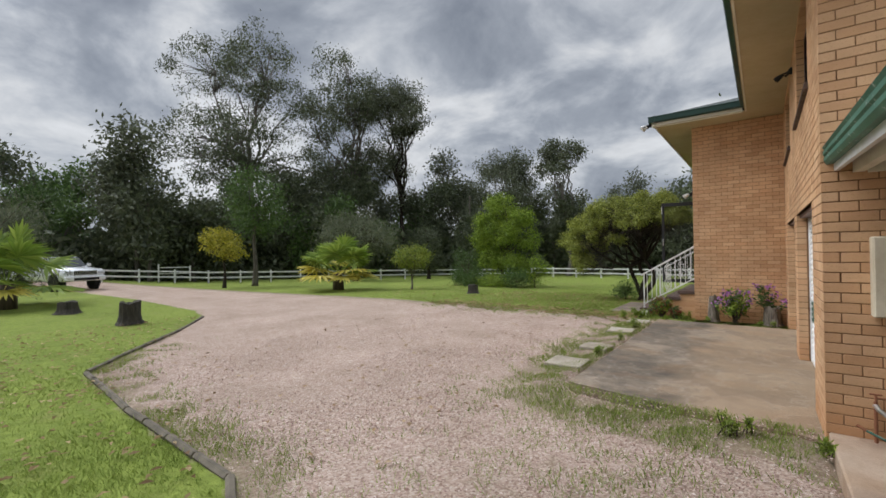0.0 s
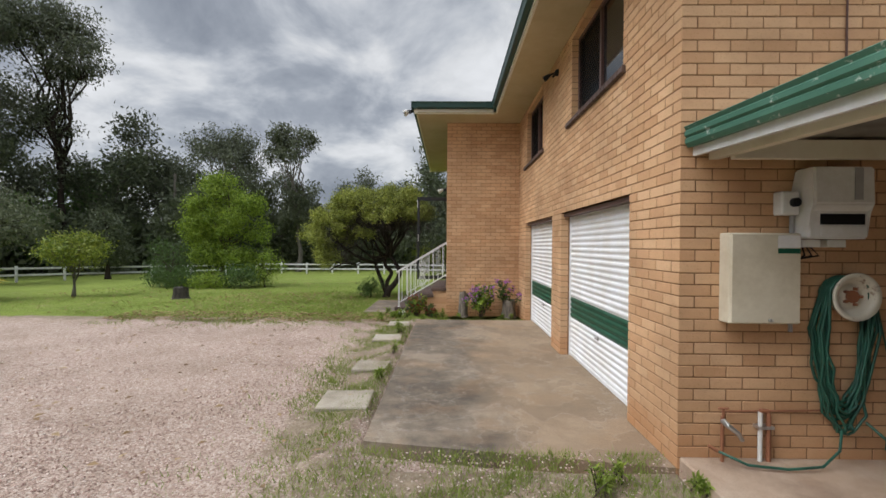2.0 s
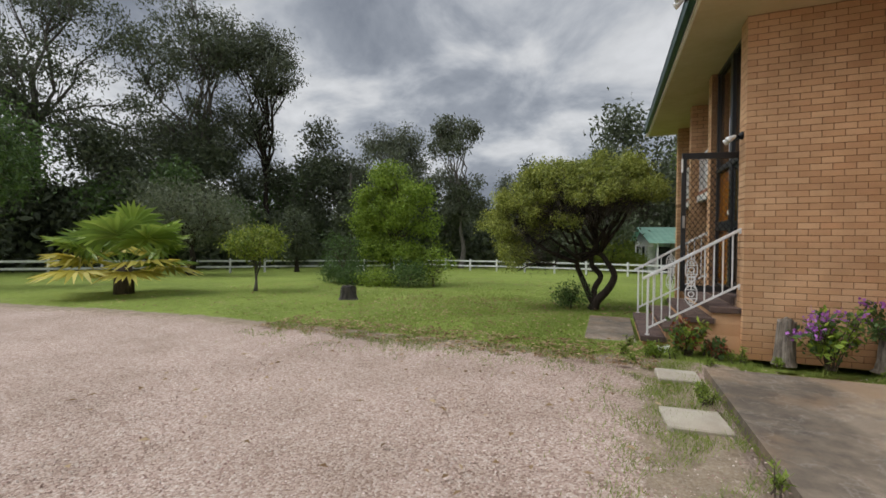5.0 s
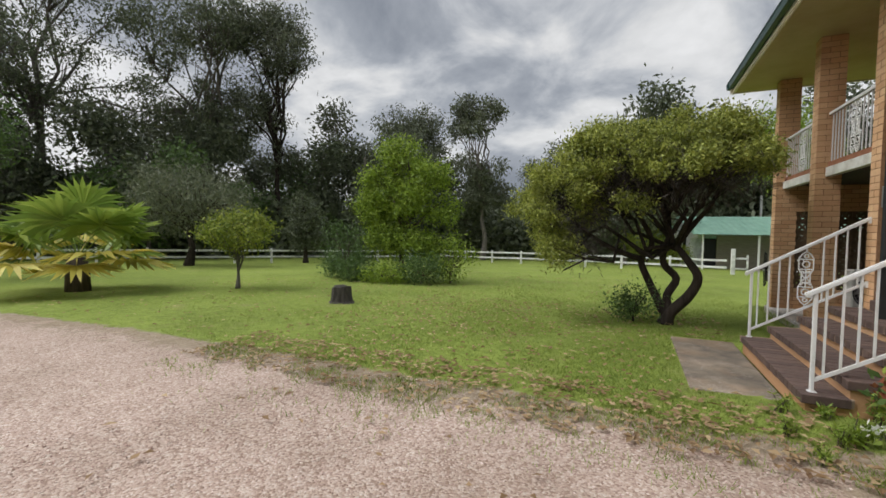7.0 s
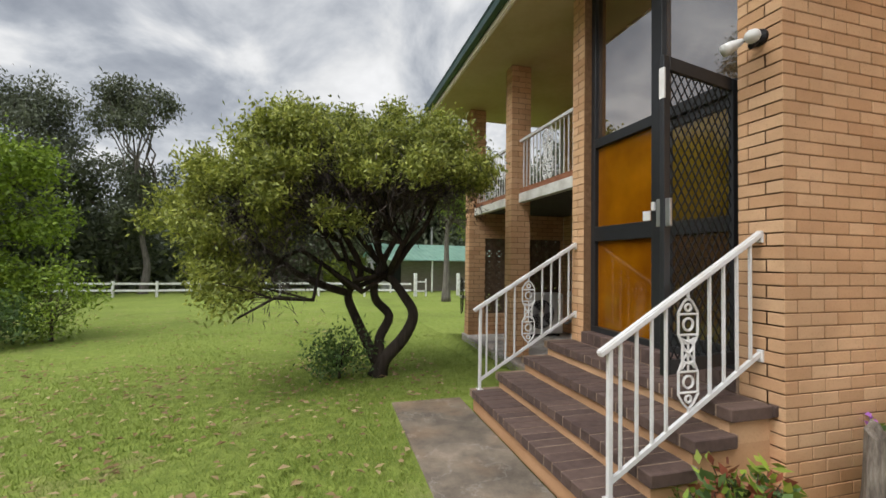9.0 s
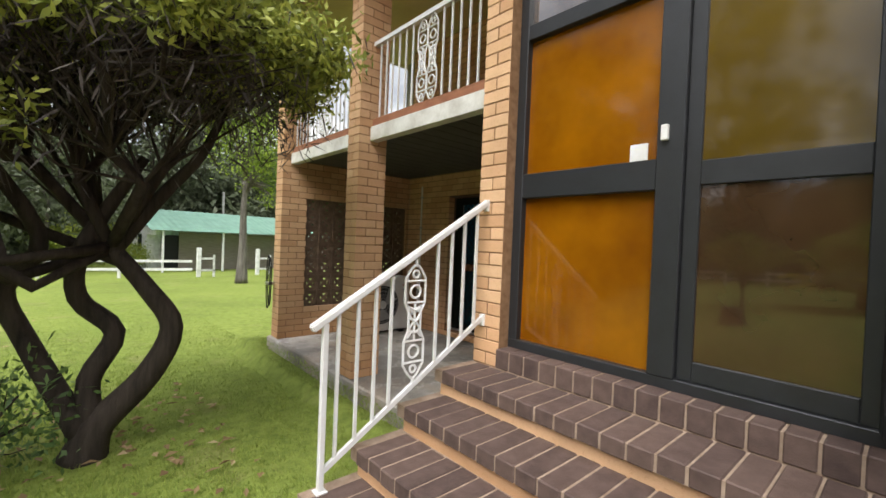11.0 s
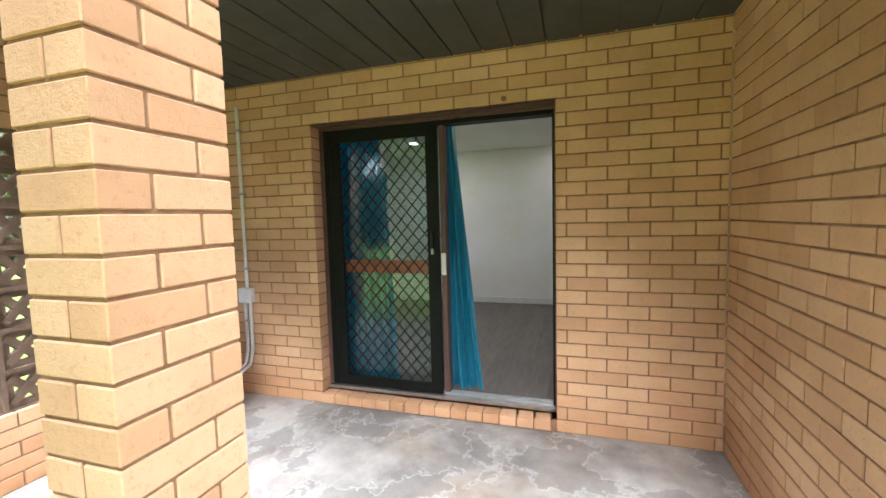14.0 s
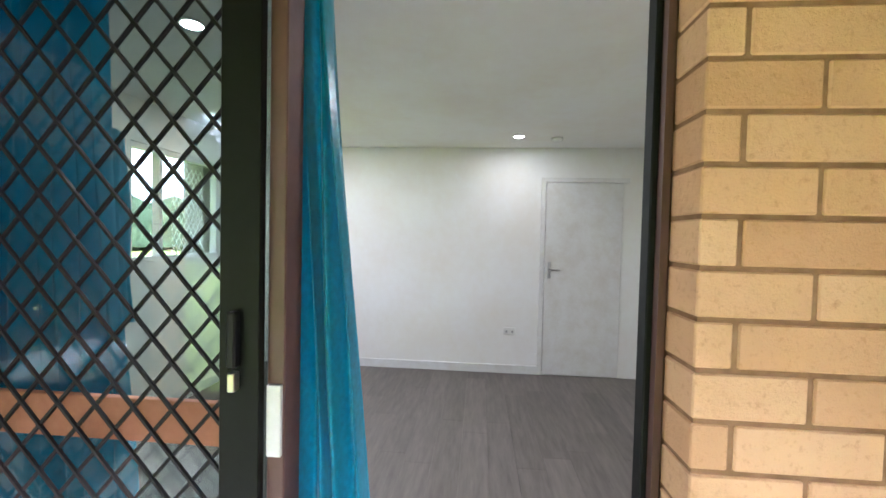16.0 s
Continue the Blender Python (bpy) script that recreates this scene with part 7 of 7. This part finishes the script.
for s in (-1, 1):
    bm = bmesh.new()
    bm.faces.new([bm.verts.new((s * (0.89 if z < 1.4 else 0.755), y, z)) for y, z in ((-0.85, 1.27), (0.98, 1.27), (0.8, 1.70), (-0.42, 1.70))])
    part("side_window", bm, "dark_glass", car)
    part("headlight", boxes((s * 0.72 - 0.17, s * 0.72 + 0.17, -2.63, -2.5, 0.86, 1.02), bevel=0.02), "lamp", car, "clear headlight")
    part("mirror", boxes((s * 1.02 - 0.09, s * 1.02 + 0.09, -0.95, -0.83, 1.22, 1.40), bevel=0.03), "car", car)
    for y in (-1.65, 1.65):
        wh = part("wheel", lathe(bmesh.new(), [(0.20, -0.10), (0.38, -0.12), (0.40, -0.08), (0.40, 0.08), (0.38, 0.12), (0.20, 0.10)], 24, (s * 0.82, y, 0.40), "x"), "tyre", car, "black tyre", True)
        part("rim", lathe(bmesh.new(), [(0.22, 0.0), (0.22, 0.105), (0.12, 0.09), (0.0, 0.11)], 16, (s * 0.82 + (0.01 if s > 0 else -0.115), y, 0.40), "x"), "plastic_grey", wh)
        part("wheel_arch", lathe(bmesh.new(), [(0.47, -0.02), (0.47, 0.02)], 24, (s * 0.925, y, 0.44), "x"), "black", car)
gr = part("grille", boxes((-0.50, 0.50, -2.66, -2.6, 0.84, 1.04), bevel=0.015), "black", car, "black grille")
for z in (0.88, 0.94, 1.0):
    part("grille_bar", boxes((-0.48, 0.48, -2.68, -2.655, z - 0.012, z + 0.012)), "chrome", gr)
part("bumper", boxes((-0.90, 0.90, -2.74, -2.5, 0.52, 0.78), bevel=0.05, ), "car", car)
part("lower_intake", boxes((-0.55, 0.55, -2.752, -2.74, 0.56, 0.68)), "black", car)

# ---- ground cover: grass, pebbles, fallen leaves ----
rng = np.random.RandomState(44)


def scatter(n, x0, x1, y0, y1, keep):
    x, y = rng.uniform(x0, x1, n), rng.uniform(y0, y1, n)
    k = rng.uniform(0, 1, n) < keep(x, y)
    return x[k], y[k]


def off_floors(x, y):
    return 1.0 - (((x > -2.02) & (y > 4.6) & (y < 10.62)) | ((x > XG) & (y < YC)) | ((x > XF - 0.06) & (y > 11.5)) | ((x > -3.46) & (y > 11.82) & (y < 14.17)))


def lawn_keep(x, y):
    return (gravel(x, y) < 0.5 + 0.25 * np.sin(x * 3.1 + y * 2.3)) * off_floors(x, y)


def blades(x, y, h, w, name, label):
    n = len(x)
    z = ground_z(x, y) - 0.004
    a = rng.uniform(0, 6.283, n)
    H = h * rng.uniform(0.5, 1.4, n)
    ln = H * rng.uniform(0.2, 0.9, n)
    b = rng.uniform(0, 6.283, n)
    W = w * rng.uniform(0.7, 1.3, n)
    p0 = np.stack([x - W * np.cos(a), y - W * np.sin(a), z], -1)
    p1 = np.stack([x + W * np.cos(a), y + W * np.sin(a), z], -1)
    p2 = np.stack([x + ln * np.cos(b), y + ln * np.sin(b), z + H], -1)
    v = np.stack([p0, p1, p2], 1).reshape(-1, 3)
    ob = new(name, mesh_np(name, v, np.arange(n * 3).reshape(n, 3), "grass_blade"))
    tagged(ob, label, "grass", kind="stuff")


def near_walk(x, y):
    """Denser close to the line walked."""
    d = np.minimum(np.hypot(x + 3.6, y - np.clip(y, 7.0, 14.0)), np.hypot(x + 2.0, y - 0.5))
    return np.exp(-np.maximum(0, d - 1.5) / 3.2)


parts = [scatter(1500000, -18, -1.3, -4, 26, lambda x, y: lawn_keep(x, y) * near_walk(x, y))]
gx_, gy_ = np.concatenate([p[0] for p in parts]), np.concatenate([p[1] for p in parts])
blades(gx_, gy_, 0.032, 0.0035, "lawn_grass", "short mown grass blades of the lawn")


def weed_keep(x, y):
    cl = 0.5 + 0.5 * np.sin(x * 5.3 + 2 * np.sin(y * 3.7)) * np.sin(y * 4.9 + 1.7 * np.sin(x * 4.1))
    return np.clip(weeds(x, y), 0, 1) * np.clip((cl - 0.25) * 2.4, 0, 1) * gravel(x, y) * off_floors(x, y)


wx, wy = scatter(520000, -9, 0.5, -2, 11.4, weed_keep)
blades(wx, wy, 0.055, 0.0034, "weedy_grass", "sparse weedy grass along the edges of the gravel")
# pebbles: small eight-sided stones
px, py = scatter(60000, -8, 0.42, -0.5, 11, lambda x, y: (gravel(x, y) > 0.5) * off_floors(x, y) * np.exp(-np.maximum(0, np.hypot(x + 2.2, y - 3.0) - 3.0) / 3.0))
n = len(px)
sz = rng.uniform(0.004, 0.011, n)
c = np.stack([px, py, ground_z(px, py) + sz * 0.35], -1)
octa = np.array([(1, 0, 0), (0, 1, 0), (-1, 0, 0), (0, -1, 0), (0, 0, 0.7), (0, 0, -0.7)])
rot = rng.uniform(0, 6.28, n)
R = np.stack([np.stack([np.cos(rot), -np.sin(rot), 0 * rot], -1), np.stack([np.sin(rot), np.cos(rot), 0 * rot], -1), np.stack([0 * rot, 0 * rot, 1 + 0 * rot], -1)], 1)
shape = octa[None] * (rng.uniform(0.7, 1.4, (n, 6, 1)))
v = np.einsum("nij,nkj->nki", R, shape) * sz[:, None, None] + c[:, None]
tri = np.array([(0, 1, 4), (1, 2, 4), (2, 3, 4), (3, 0, 4), (1, 0, 5), (2, 1, 5), (3, 2, 5), (0, 3, 5)])
f = (tri[None] + np.arange(n)[:, None, None] * 6).reshape(-1, 3)
m = Mat("pink_pebble", 0.85, spec=0.3)
M["pebble"] = m.color(m.ramp(m.n.new("ShaderNodeNewGeometry").outputs["Random Per Island"], (0, (0.26, 0.155, 0.125)), (0.5, (0.46, 0.325, 0.27)), (1, (0.68, 0.57, 0.50)))).m
tagged(new("gravel_stones", mesh_np("gravel_stones", v.reshape(-1, 3), f, "pebble")), "loose pink gravel stones on the driveway", "gravel", kind="stuff")


def flat_leaves(x, y, size, name, label, mat="dead_leaf", lift=0.012):
    n = len(x)
    a = rng.uniform(0, 6.283, n)
    L, W = size * rng.uniform(0.5, 1.3, n), size * rng.uniform(0.16, 0.32, n)
    z = ground_z(x, y) + lift + rng.uniform(0, 0.012, n)
    d, s = np.stack([np.cos(a), np.sin(a)], -1), np.stack([-np.sin(a), np.cos(a)], -1)
    p = np.stack([x, y], -1)
    q = [p - d * L[:, None] * 0.5, p + s * W[:, None], p + d * L[:, None] * 0.5, p - s * W[:, None]]
    zz = [z, z + rng.uniform(0, 0.02, n), z, z + rng.uniform(0, 0.02, n)]
    v = np.stack([np.concatenate([a_, b_[:, None]], -1) for a_, b_ in zip(q, zz)], 1).reshape(-1, 3)
    tagged(new(name, mesh_np(name, v, np.arange(n * 4).reshape(n, 4), mat)), label, "leaves", kind="stuff")


lx = [scatter(1500, -9, -2.5, 10.6, 17, lawn_keep), scatter(1500, -16, -4, 10.6, 26, lawn_keep), scatter(2600, -13, -2, -3, 4.6, lawn_keep), scatter(420, -8, -2.2, 1, 11, lambda x, y: off_floors(x, y) * 0.6), scatter(1300, -9, -2.5, 10.3, 11.5, lambda x, y: off_floors(x, y))]
flat_leaves(np.concatenate([p[0] for p in lx]), np.concatenate([p[1] for p in lx]), 0.085, "fallen_leaves", "brown and tan fallen leaves on lawn and gravel", lift=0.032)

# ---- bricks last ----
lay_bricks()
